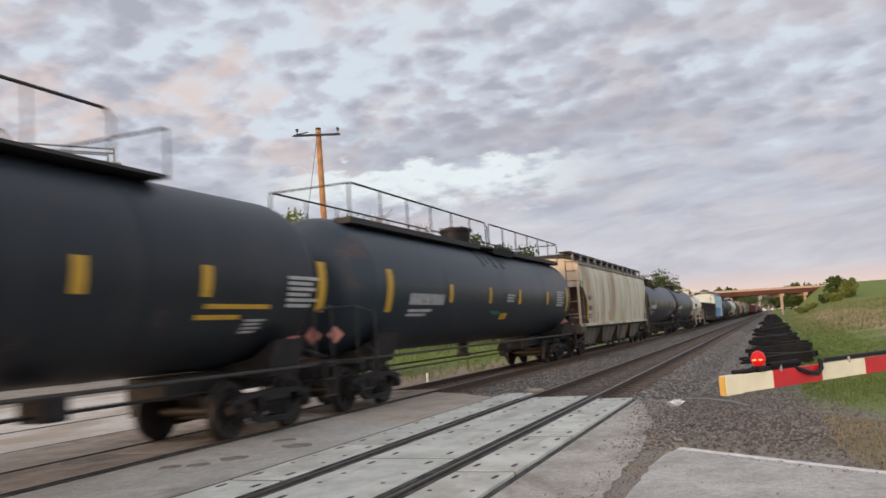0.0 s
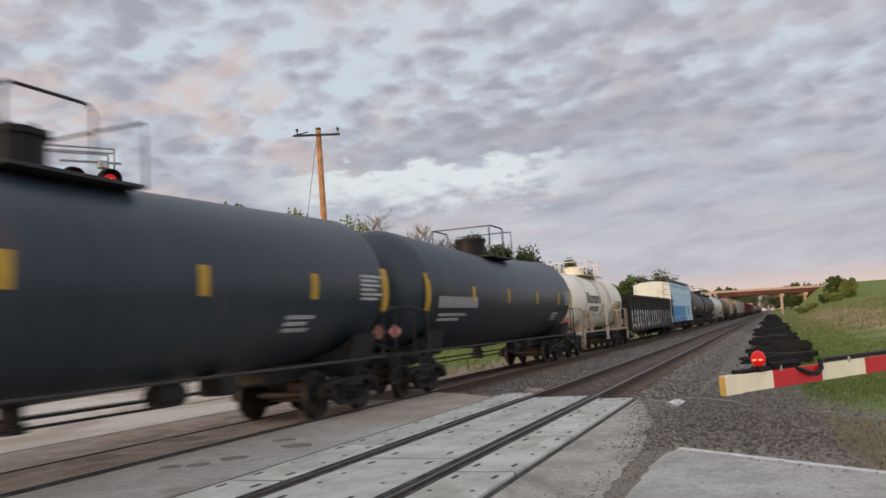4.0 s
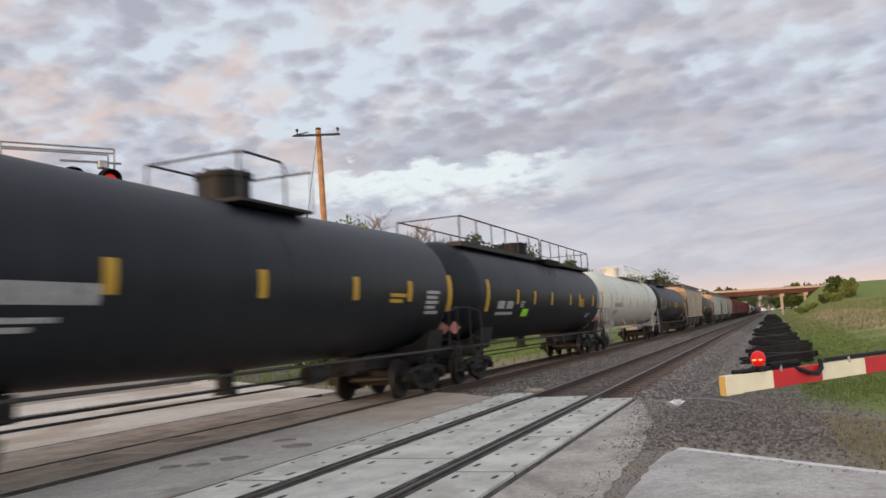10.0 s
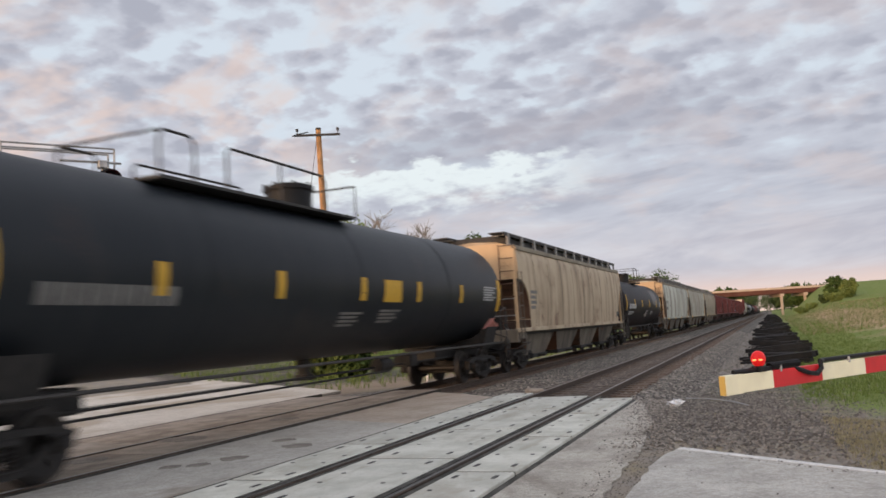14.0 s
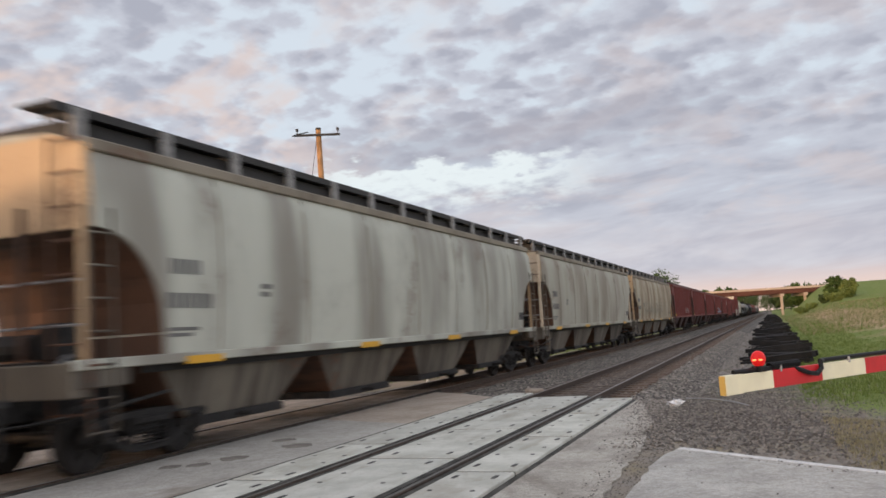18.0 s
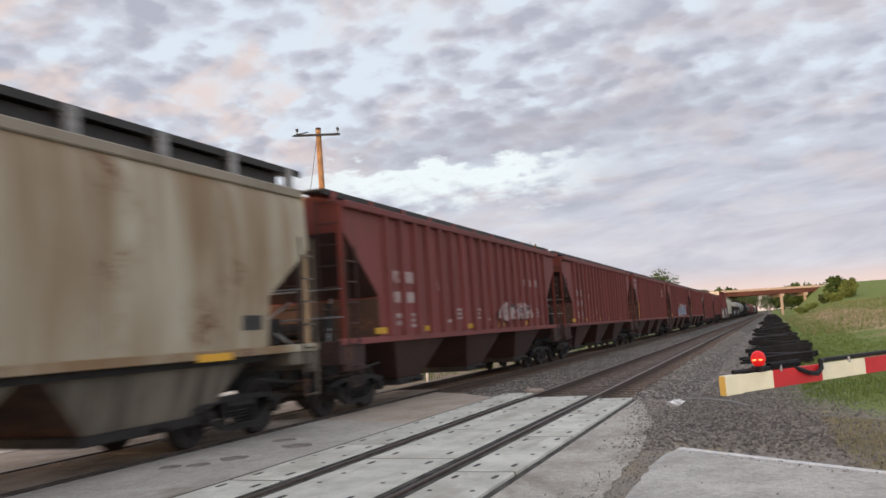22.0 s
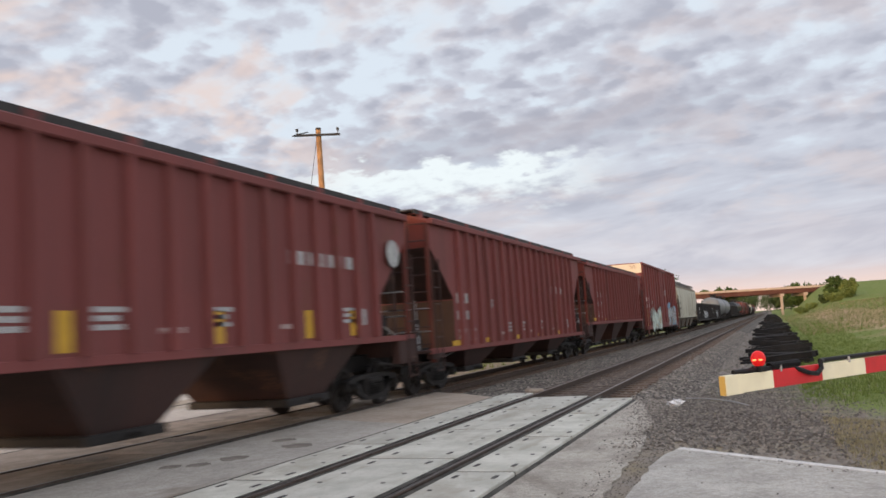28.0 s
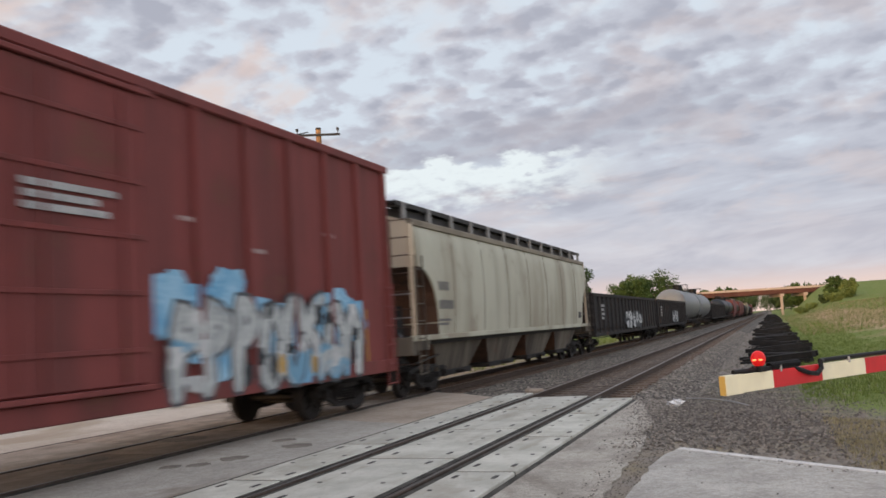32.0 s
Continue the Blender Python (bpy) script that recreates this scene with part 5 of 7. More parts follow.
            part("side_ladder", bm, mat, car)
    bm = B()
    box(bm, -0.4, 0.4, 0.45, length - 0.45, 0.72, z0 + 0.2)
    part("centre_sill", bm, UNDER, car)
    running_gear(car, length, 2.0, near)
    return car, xf


# ---------------------------------------------------------------- train: painted letters
def blot(bm, xs, yc, zc_, ry, rz, rng, n=14, rough=0.22):
    """An irregular sprayed shape on the plane x = xs."""
    pts = []
    for k in range(n):
        a = 2 * math.pi * k / n
        f = 1 + rng.uniform(-rough, rough)
        pts.append((yc + ry * f * math.copysign(abs(math.cos(a)) ** 0.8, math.cos(a)), zc_ + rz * f * math.copysign(abs(math.sin(a)) ** 0.8, math.sin(a))))
    front = [bm.verts.new((xs, y, z)) for y, z in pts]
    back = [bm.verts.new((xs - 0.004, y, z)) for y, z in pts]
    bm.faces.new(front)
    for k in range(n):
        bm.faces.new((front[k], back[k], back[(k + 1) % n], front[(k + 1) % n]))


def graffiti(car, y0, y1, z0, z1, x, fill, halo, seed, label, count=6, line=None):
    """Bubble shapes that nobody can read: halo, outline, pale body, dark counters, pale shine."""
    rng = random.Random(seed)
    wide = (y1 - y0) / count
    line = line or GRAF_DARK
    layers = [(halo, 0.72, 0.52, 0.30, 4), (line, 0.50, 0.40, 0.14, 2), (fill, 0.40, 0.33, 0.14, 3), (line, 0.10, 0.10, 0.34, 4), (fill, 0.15, 0.08, 0.34, 2)]
    tops = [rng.uniform(0.55, 1.0) for _ in range(count)]
    for k, (mat, fy, fz, jit, per) in enumerate(layers):
        bm = B()
        for i in range(count):
            zc_ = z0 + (z1 - z0) * 0.48
            for q in range(per):
                ry, rz = wide * fy * rng.uniform(0.6, 1.05), (z1 - z0) * fz * tops[i] * rng.uniform(0.6, 1.0)
                zq = min(z1 - rz, max(z0 + rz, zc_ + (z1 - z0) * rng.uniform(-0.3, 0.3)))
                blot(bm, x + 0.094 + 0.004 * k + 0.0001 * (i * per + q), y0 + wide * (i + 0.5 + rng.uniform(-jit, jit)), zq, ry, rz, rng, 12, 0.30)
        tagged(part("graffiti", bm, mat, car, label if k == 2 else ""), kind="stuff")


def block_letters(car, y0, y1, z0, z1, x, mat, seed, n):
    """Silver paint filling the panels between the ribs, each with the dark bars and slits of a wide block shape."""
    rng = random.Random(seed)
    step = (y1 - y0) / n
    dark = B()
    h = z1 - z0
    for i in range(n):
        a, b = y0 + step * (i + 0.04), y0 + step * (i + 0.96)
        t, l = z1 - rng.uniform(0, 0.07), z0 + rng.uniform(0, 0.06)
        bm = B()
        box(bm, x + 0.002, x + 0.008, a, b, l, t)
        part("graffiti_panel", bm, mat if rng.random() < 0.75 else GRAF_GREY, car, "silver graffiti across the side, unreadable" if i == 0 else "")
        w = b - a
        for f in rng.sample((0.30, 0.36, 0.62, 0.68), rng.choice((1, 1, 2))):
            u, v = sorted((rng.choice((0.0, 0.25)), rng.choice((0.8, 1.0))))
            z = z0 + h * f
            box(dark, x + 0.0085, x + 0.012, a + w * u, a + w * v, z, z + rng.uniform(0.07, 0.13))
        if rng.random() < 0.55:
            u = rng.choice((0.0, 0.45, 0.8))
            f = rng.choice((0.0, 0.1, 0.45))
            box(dark, x + 0.0085, x + 0.012, a + w * u, a + w * (u + 0.18), z0 + h * f, z0 + h * (f + rng.uniform(0.25, 0.5)))
        for _ in range(2):
            blot(dark, x + 0.0135 + 0.0002 * (2 * i + _), rng.uniform(a, b), rng.uniform(l + 0.1, t - 0.1), w * rng.uniform(0.04, 0.12), rng.uniform(0.03, 0.10), rng, 10, 0.35)
    tagged(part("graffiti_shade", dark, GRAF_SHADE, car), kind="stuff")
    for i in range(n + 1):
        if rng.random() < 0.55:
            yy = y0 + step * i
            rib = B()
            box(rib, x + 0.081, x + 0.086, yy - 0.065, yy + 0.065, z0 + rng.uniform(0, 0.4), z1 - rng.uniform(0, 0.35))
            part("graffiti_on_rib", rib, GRAF_GREY, car)


def ribbon(bm, x, pts, half):
    """A fat sprayed stroke with round ends along pts on the plane x."""
    pts = [Vector((0, p[0], p[1])) for p in pts]
    left, right = [], []
    for i, p in enumerate(pts):
        d = (pts[min(i + 1, len(pts) - 1)] - pts[max(i - 1, 0)]).normalized()
        nrm = Vector((0, -d.z, d.y))
        f = half * (0.72 if i in (0, len(pts) - 1) else 1.0)
        left.append(p + nrm * f)
        right.append(p - nrm * f)
    # each piece a hair above the last, so that none lie in one plane
    for k, (a, b, c, d) in enumerate(zip(left, left[1:], right[1:], right)):
        bm.faces.new([bm.verts.new((x + 0.0002 * k, v.y, v.z)) for v in (a, b, c, d)])
    for p, lift in ((pts[0], -0.0002), (pts[-1], 0.0002 * len(pts))):
        bm.faces.new([bm.verts.new((x + lift, p.y + half * 0.8 * math.cos(q), p.z + half * 0.8 * math.sin(q))) for q in (2 * math.pi * k / 10 for k in range(10))])


def bubble_shapes(car, y0, y1, z0, z1, x, fill, line, halo, seed, count, label, half=0.15, accents=()):
    """A row of looping fat strokes that spell nothing: a cloud of colour behind, a dark outline, a pale body, a few accents."""
    rng = random.Random(seed)
    step, h = (y1 - y0) / count, z1 - z0
    cloud, outline, body = B(), B(), B()
    for i in range(count):
        c = y0 + step * (i + 0.5)
        w = step * 0.46
        tall = h * rng.uniform(0.72, 1.0)
        kind = rng.choice((0, 1, 2, 3))
        base = z0 + half
        if kind == 0:      # a ring
            pts = [(c + w * 0.8 * math.cos(a), base + (tall * 0.5 - half) * (1 + math.sin(a))) for a in (0.4 + 5.8 * k / 14 for k in range(15))]
        elif kind == 1:    # a double bend
            pts = [(c + w * 0.8 * math.sin(6.3 * k / 14 + 0.6), base + (tall - 2 * half) * k / 14) for k in range(15)]
        elif kind == 2:    # an arch
            pts = [(c - w * 0.8 * math.cos(math.pi * k / 14), base + (tall - 2 * half) * math.sin(math.pi * k / 14) ** 0.6) for k in range(15)]
        else:              # a stem with a bowl
            pts = [(c - w * 0.6, base + (tall - 2 * half) * k / 7) for k in range(8)] + [(c - w * 0.6 + w * 1.2 * math.sin(math.pi * k / 8), base + (tall - 2 * half) * (1 - 0.5 * k / 8)) for k in range(1, 9)]
        pts = [(y + 0.10 * (z - z0) + rng.uniform(-0.03, 0.03), z + rng.uniform(-0.03, 0.03)) for y, z in pts]
        ribbon(outline, x + 0.096 + 0.0035 * (i % 2), pts, half * 1.5)
        ribbon(body, x + 0.104 + 0.0035 * (i % 2), pts, half)
        for q in range(3):
            rz = h * rng.uniform(0.20, 0.34)
            blot(cloud, x + 0.084 + 0.0004 * (3 * i + q), c + rng.uniform(-0.6, 0.6) * step, max(z0 + rz * 1.1, z0 + h * rng.uniform(0.2, 0.9)), step * rng.uniform(0.45, 0.75), rz, rng, 14, 0.22)
    tagged(part("graffiti", cloud, halo, car), kind="stuff")
    tagged(part("graffiti", outline, line, car), kind="stuff")
    tagged(part("graffiti", body, fill, car, label), kind="stuff")
    for mat, n in accents:
        bm = B()
        for q in range(n):
            blot(bm, x + 0.112 + 0.0003 * q, rng.uniform(y0, y1), z0 + h * rng.uniform(0.1, 0.8), 0.07 + 0.10 * rng.random(), 0.08 + 0.14 * rng.random(), rng, 10, 0.35)
        tagged(part("graffiti", bm, mat, car), kind="stuff")


# ---------------------------------------------------------------- the train, from its leading car to its far end
TRAIN = []     # (car, y of its leading coupler at the start, length)
GAPS = [-6.3, 14.0, 34.3, 55.4, 73.6, 91.0, 104.3, 125.8, 145.7, 162.75, 182.6, 203.7, 223.95, 244.95, 262.95, 284.0, 305.2, 326.5]
GAPS += [326.5 + 18.05 * k for k in range(1, 8)] + [473.15, 493.45, 516.2, 538.05]
rng = random.Random(3)


def hook(car, k):
    car.location = (X2, GAPS[k], 0)
    TRAIN.append((car, GAPS[k], GAPS[k + 1] - GAPS[k]))
    return car


def ln(k):
    return GAPS[k + 1] - GAPS[k]


def mark(car, name, mat, where, xf, label="", proud=0.007):
    y0, y1, z0, z1 = where
    return patch(car, name, mat, y0, y1, z0, z1, xf, label, proud, 1, 4)


def rows_of(car, mat, y0, y1, z0, z1, n, xf):
    """A small block of text as n thin bars, one under the other."""
    h = (z1 - z0) / (n * 1.6)
    for k in range(n):
        z = z1 - h * (1 + 1.6 * k)
        mark(car, "lettering", mat, (y0, y1 - (y1 - y0) * (0.0, 0.22, 0.1, 0.3)[k % 4], z, z + h), xf)


def letters(car, mat, y0, y1, z0, z1, n, xf):
    """A line of n letters as separate blocks."""
    w = (y1 - y0) / n
    for k in range(n):
        mark(car, "lettering", mat, (y0 + w * k, y0 + w * (k + 0.74), z0, z1), xf)


def drips(car, xf, yc):
    """Dark spills that have run down from the manway."""
    rng = random.Random(12)
    for k in range(5):
        y = yc - 1.3 + 0.62 * k + rng.uniform(-0.15, 0.15)
        w = rng.uniform(0.05, 0.14)
        patch(car, "spill_stain", BLACKPAINT, y - w, y + w, 3.95 - rng.uniform(0.35, 0.75), 3.96, xf, "", 0.004, 1, 6)


# two long tank cars with railed walkways
car, xf = tank_car(ln(0), BLACK_TANK, "black tank car with yellow strips and a long walkway", top=(7.0, 15.9, [(7.0, 10.4), (10.7, 14.8)], 4.80), hatch=0.52, strip=[(1.9, True), (5.9, False), (8.9, False), (11.4, False), (13.68, False), (16.07, False), (19.35, True)])
rows_of(car, WHITE_MARK, 18.24, 19.2, 2.05, 2.62, 6, xf)
mark(car, "reflective_panel", YELLOW, (16.1, 17.75, 2.06, 2.13), xf)
mark(car, "reflective_panel", YELLOW, (15.95, 17.0, 1.90, 1.97), xf)
rows_of(car, WHITE_MARK, 17.2, 17.75, 1.66, 1.9, 4, xf)
mark(car, "placard", PLACARD, (18.8, 19.15, 1.34, 1.6), xf, "pink and white placard")
hook(car, 0)
car, xf = tank_car(ln(1), BLUEBLACK_TANK, "blue-black tank car with a long railed walkway", top="long", strip=[(1.95, True), (5.6, False), (8.78, False), (11.77, False), (15.35, False), (18.45, True)])
letters(car, WHITE_MARK, 3.05, 5.15, 2.16, 2.42, 9, xf)
rows_of(car, WHITE_MARK, 3.05, 4.4, 1.86, 2.06, 2, xf)
bm = B()
blot(bm, xf(1.98) + 0.012, 9.45, 1.98, 0.42, 0.10, random.Random(4), 16, 0.3)
part("green_mark", bm, GREEN_SPRAY, car, "dull green sprayed scribble", m=pose(0, 0, 0))
mark(car, "yellow_panel", YELLOW, (10.05, 10.7, 1.76, 1.95), xf)
drips(car, xf, 10.2)
rows_of(car, WHITE_MARK, 10.4, 11.2, 2.26, 2.52, 3, xf)
rows_of(car, WHITE_MARK, 16.7, 17.9, 2.15, 2.75, 6, xf)
hook(car, 1)

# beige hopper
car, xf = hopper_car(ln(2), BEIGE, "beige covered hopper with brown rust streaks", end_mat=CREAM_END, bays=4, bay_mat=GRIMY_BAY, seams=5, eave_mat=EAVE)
letters(car, GREY_MARK, 2.02, 2.68, 2.46, 2.68, 5, xf)
letters(car, GREY_MARK, 1.97, 2.82, 2.02, 2.23, 7, xf)
mark(car, "reflective_strip", YELLOW, (1.70, 1.93, 1.58, 2.42), xf, "yellow reflective strip")
for y in (4.2, 6.9, 11.0, 15.2):
    mark(car, "reflective_strip", YELLOW, (y - 0.09, y + 0.09, 1.56, 1.98), xf)
rows_of(car, GREY_MARK, 1.9, 2.8, 1.62, 1.86, 2, xf)
hook(car, 2)

# two tank cars bent at the middle
for k in (3, 4):
    car, xf = tank_car(ln(k), BLUEBLACK_TANK, "blue-black tank car bent at its middle, yellow strips", bend=0.22, strip=[(1.26, True), (4.5, False), (7.75, False), (11.1, False), (14.2, False), (ln(k) - 1.1, True)])
    letters(car, WHITE_MARK, 1.97, 4.9, 2.1, 2.38, 10, xf)
    rows_of(car, WHITE_MARK, 2.1, 4.0, 1.72, 1.96, 2, xf)
    rows_of(car, WHITE_MARK, 11.0, 11.9, 1.5, 1.95, 5, xf)
    rows_of(car, WHITE_MARK, 13.4, 14.3, 1.62, 1.95, 3, xf)
    rows_of(car, WHITE_MARK, ln(k) - 2.2, ln(k) - 1.25, 2.2, 2.75, 6, xf)
    hook(car, k)

# short cream tank car
car, xf = tank_car(ln(5), CREAM_TANK, "short cream tank car on a pale frame, rust-stained", d=2.72, zc=2.50, pale=GRIMY_CREAM, sill=True, top=(4.3, 8.6, [(5.0, 6.9), (7.6, 8.6)], 4.46), hatch=0.50)
mark(car, "emblem", GREY_MARK, (2.85, 3.37, 2.36, 2.86), xf, "grey square emblem")
for q in range(6):
    y = 3.46 + 0.44 * q
    mark(car, "lettering", DARK_MARK, (y, y + 0.34, 2.60, 2.72), xf)
    mark(car, "lettering", DARK_MARK, (y, y + 0.11, 2.36, 2.60), xf)
    mark(car, "lettering", DARK_MARK, (y + 0.24, y + 0.34, 2.47, 2.60), xf)
    mark(car, "lettering", DARK_MARK, (y + 0.11, y + 0.34, 2.36, 2.45), xf)
letters(car, GREY_MARK, 3.44, 5.6, 1.98, 2.22, 9, xf)
mark(car, "orange_panel", ORANGE, (9.85, 10.6, 2.07, 2.48), xf, "orange square panel")
rows_of(car, DARK_MARK, 10.7, 11.8, 2.06, 2.5, 7, xf)
rows_of(car, DARK_MARK, 10.5, 11.1, 1.55, 1.85, 4, xf)
rows_of(car, GREY_MARK, 3.0, 5.2, 1.68, 1.86, 2, xf)
for y in (6.2, 6.7, 9.0, 9.5):
    mark(car, "rust_run", RUST_STEEL if y > 99 else ORANGE if y > 98 else TAN, (y, y + 0.22, 1.75, 2.35), xf)
for s in (1, -1):
    for q in (2.1, 3.5):
        bm = B()
        y = q if s > 0 else ln(5) - q
        loft(bm, [[(1.24, y - w, z), (1.40, y - w, z), (1.40, y + w, z), (1.24, y + w, z)] for z, w in ((1.02, 0.05), (2.0, 0.13))])
        part("saddle_brace", bm, GRIMY_CREAM, car)
bm = B()
loft(bm, [[(1.375 * math.sin(a), y, 2.50 + 1.375 * math.cos(a)) for a in (2 * math.pi * k / 40 for k in range(40))] for y in (2.55, 2.62)], True, False)
part("weld_band", bm, TAN, car, "brown weld seam")
for y in (5.6, 8.2):
    bm = B()
    loft(bm, [[(1.372 * math.sin(a), yy, 2.50 + 1.372 * math.cos(a)) for a in (0.15 + 1.5 * k / 12 for k in range(13))] for yy in (y, y + 0.18, y + 0.3)], False, False)
    part("rust_band", bm, TAN, car, "brown stain running down the tank")
hook(car, 5)

# gondola with silver graffiti
car, xf = gondola(ln(6), GON_BLACK, "black ribbed gondola covered in silver graffiti")
block_letters(car, 0.70, ln(6) - 0.70, 0.84, 2.06, 1.48, GRAF_PANEL, 5, 19)
for y in (1.0, 3.1, 7.5, 12.0):
    mark(car, "reflective_panel", ORANGE, (y, y + 0.5, 1.08, 1.22), lambda z: 1.575)
hook(car, 6)

# light blue hopper
car, xf = hopper_car(ln(7), SKY_HOP, "light blue covered hopper with deep blue panels", end_mat=WHITE_END, bays=3, top=4.28, cut=(2.95, 1.75, 1.55), sill_h=0.40, board=0.42, bay_mat=RUST_STEEL, bulge=0.03, bay_z=0.58)
mark(car, "blue_panel", DEEP_BLUE, (1.75, 12.45, 1.48, 2.40), xf, "deep blue painted panel")
mark(car, "blue_panel", DULL_BLUE, (14.2, 15.9, 1.48, 2.44), xf, "deep blue painted square", 0.006)
mark(car, "blue_sill", DEEP_BLUE, (1.6, 12.45, 1.03, 1.44), lambda z: xf(1.42) + 0.036, "deep blue sill")
mark(car, "warning_panel", ORANGE, (9.4, 10.3, 1.65, 1.97), lambda z: xf(z) + 0.005, "yellow warning panel")
for y0, y1 in ((1.69, 2.7), (5.6, 6.4), (9.6, 10.2), (13.2, 14.1), (17.2, 18.2)):
    mark(car, "reflective_panel", ORANGE, (y0, y1, 1.22, 1.34), lambda z: xf(1.42) + 0.045)
rows_of(car, WHITE_MARK, 1.92, 3.1, 2.56, 2.90, 1, xf)
rows_of(car, WHITE_MARK, 1.92, 3.0, 2.2, 2.43, 1, lambda z: xf(z) + 0.005)
mark(car, "dark_label", DARK_MARK, (16.7, 17.15, 1.68, 1.95), xf)
for q in range(22):
    y = 3.6 + q * 0.66
    mark(car, "peeled_lettering", PEEL, (y, y + rng.uniform(0.35, 0.62), 3.22 + rng.uniform(0, 0.10), 3.46 + rng.uniform(0, 0.14)), xf, "", 0.004)
mark(car, "blue_panel", DULL_BLUE, (16.0, 16.55, 1.05, 1.40), lambda z: xf(1.42) + 0.036, "", 0.006)
for z in (3.95, 4.02, 4.10):
    bm = B()
    box(bm, xf(z) - 0.01, xf(z) + 0.018, 0.8, ln(7) - 0.8, z, z + 0.03)
    part("roof_seam", bm, SKY_HOP, car)
hook(car, 7)

# black tank cars
car, xf = tank_car(ln(8), JET_TANK, "black tank car bent at its middle, yellow strips", bend=0.08, hatch=0.51, strip=[(1.2, True), (4.3, False), (7.6, False), (10.8, False), (13.4, False), (15.9, True)])
letters(car, WHITE_MARK, 1.9, 4.2, 2.1, 2.36, 10, xf)
rows_of(car, WHITE_MARK, 2.0, 3.6, 1.75, 1.96, 2, xf)
rows_of(car, YELLOW, 12.4, 13.2, 2.15, 2.4, 2, xf)
rows_of(car, WHITE_MARK, 14.4, 15.2, 1.9, 2.5, 5, xf)
hook(car, 8)
car, xf = tank_car(ln(9), JET_TANK, "long black tank car with railed walkway and lime card", top="long", strip=[(1.92, True), (4.94, False), (7.0, False), (9.4, False), (12.45, False), (14.2, False), (17.0, False), (19.33, True)])
letters(car, WHITE_MARK, 2.91, 4.7, 2.08, 2.31, 2, xf)
rows_of(car, WHITE_MARK, 2.88, 4.55, 1.84, 1.98, 1, xf)
drips(car, xf, 10.4)
mark(car, "card", LIME, (5.68, 6.36, 1.83, 2.07), xf, "lime green card")
rows_of(car, WHITE_MARK, 5.3, 5.75, 2.1, 2.32, 3, xf)
rows_of(car, WHITE_MARK, 17.95, 19.0, 2.1, 2.9, 8, xf)
rows_of(car, YELLOW, 14.3, 15.1, 2.15, 2.5, 5, xf)
mark(car, "placard", PLACARD, (18.6, 18.95, 1.3, 1.55), xf, "pink and white placard")
rows_of(car, WHITE_MARK, 16.0, 16.8, 1.7, 1.9, 2, xf)
hook(car, 9)

# pale grey tank car
car, xf = tank_car(ln(10), PALE_TANK, "pale grey tank car with a pale frame and ladder", d=3.06, zc=2.64, pale=GRIMY_GREY, strip_mat=PALE_YELLOW, hatch=0.515, top=(9.5, 18.2, [(9.7, 11.3), (12.0, 16.4)], 4.75), ladder=15.8, strip=[(1.9, True), (4.9, False), (7.83, False), (10.6, False), (13.4, False), (19.6, True)])
letters(car, SOFT_GREY, 2.9, 5.4, 2.2, 2.42, 10, xf)
rows_of(car, SOFT_GREY, 2.7, 4.4, 1.81, 2.01, 2, xf)
rows_of(car, ORANGE, 16.55, 17.4, 2.2, 2.48, 3, xf)
rows_of(car, WHITE_MARK, 18.4, 19.3, 2.15, 2.65, 4, xf)
mark(car, "label", DARK_MARK, (18.0, 18.5, 1.72, 1.9), xf)
for k in range(5):
    bm = B()
    y = 3.0 + 3.6 * k
    tube(bm, [(1.22, y - 0.2, 1.55), (1.39, y, 1.10)], 0.022, 5)
    part("sill_bracket", bm, PALE_TANK, car)
hook(car, 10)
car, xf = tank_car(ln(11), JET_TANK, "black tank car with yellow strips and a yellow panel", top=(4.8, 10.9, [(4.8, 5.6), (6.42, 9.6)], 4.75), hatch=0.485, strip=[(1.5, True), (4.2, False), (7.1, False), (10.1, False), (12.9, False), (15.7, False), (18.9, True)])
mark(car, "reflective_panel", YELLOW, (11.06, 11.92, 2.21, 2.68), xf, "yellow warning panel")
letters(car, GREY_MARK, 2.2, 4.6, 2.1, 2.36, 9, xf)
rows_of(car, GREY_MARK, 9.3, 10.2, 1.7, 2.0, 4, xf)
rows_of(car, GREY_MARK, 11.0, 12.0, 1.75, 2.05, 4, xf)
rows_of(car, WHITE_MARK, 17.5, 18.6, 2.28, 2.7, 6, xf)
mark(car, "placard", PLACARD, (18.6, 19.0, 1.5, 1.8), xf, "pink and white placard")
hook(car, 11)

# tan hopper, rusty tank car
car, xf = hopper_car(ln(12), TAN, "tan covered hopper with dark vertical streaks", end_mat=TAN_END, bays=4, bay_mat=GRIMY_BAY, seams=9, eave_mat=EAVE)
rows_of(car, GREY_MARK, 2.0, 2.8, 2.0, 2.7, 4, xf)
mark(car, "dark_label", DARK_MARK, (18.5, 19.0, 1.7, 1.95), xf)
hook(car, 12)
car, xf = tank_car(ln(13), RUSTBLACK, "rusty black tank car with a grey repaint patch", zc=2.44, d=3.0, strip=[(1.4, True), (4.33, False), (7.35, False), (10.71, False), (14.14, False), (16.6, True)])
letters(car, WHITE_MARK, 2.3, 4.85, 2.12, 2.40, 9, xf)
rows_of(car, WHITE_MARK, 2.3, 4.1, 1.73, 1.95, 2, xf)
mark(car, "repaint_patch", GREY_MARK, (12.5, 14.7, 2.4, 3.4), xf, "grey repainted patch")
rows_of(car, WHITE_MARK, 15.6, 16.4, 2.2, 2.6, 5, xf)
rows_of(car, WHITE_MARK, 9.0, 9.9, 1.6, 2.0, 5, xf)
rows_of(car, WHITE_MARK, 11.6, 12.4, 1.7, 1.95, 2, xf)
hook(car, 13)

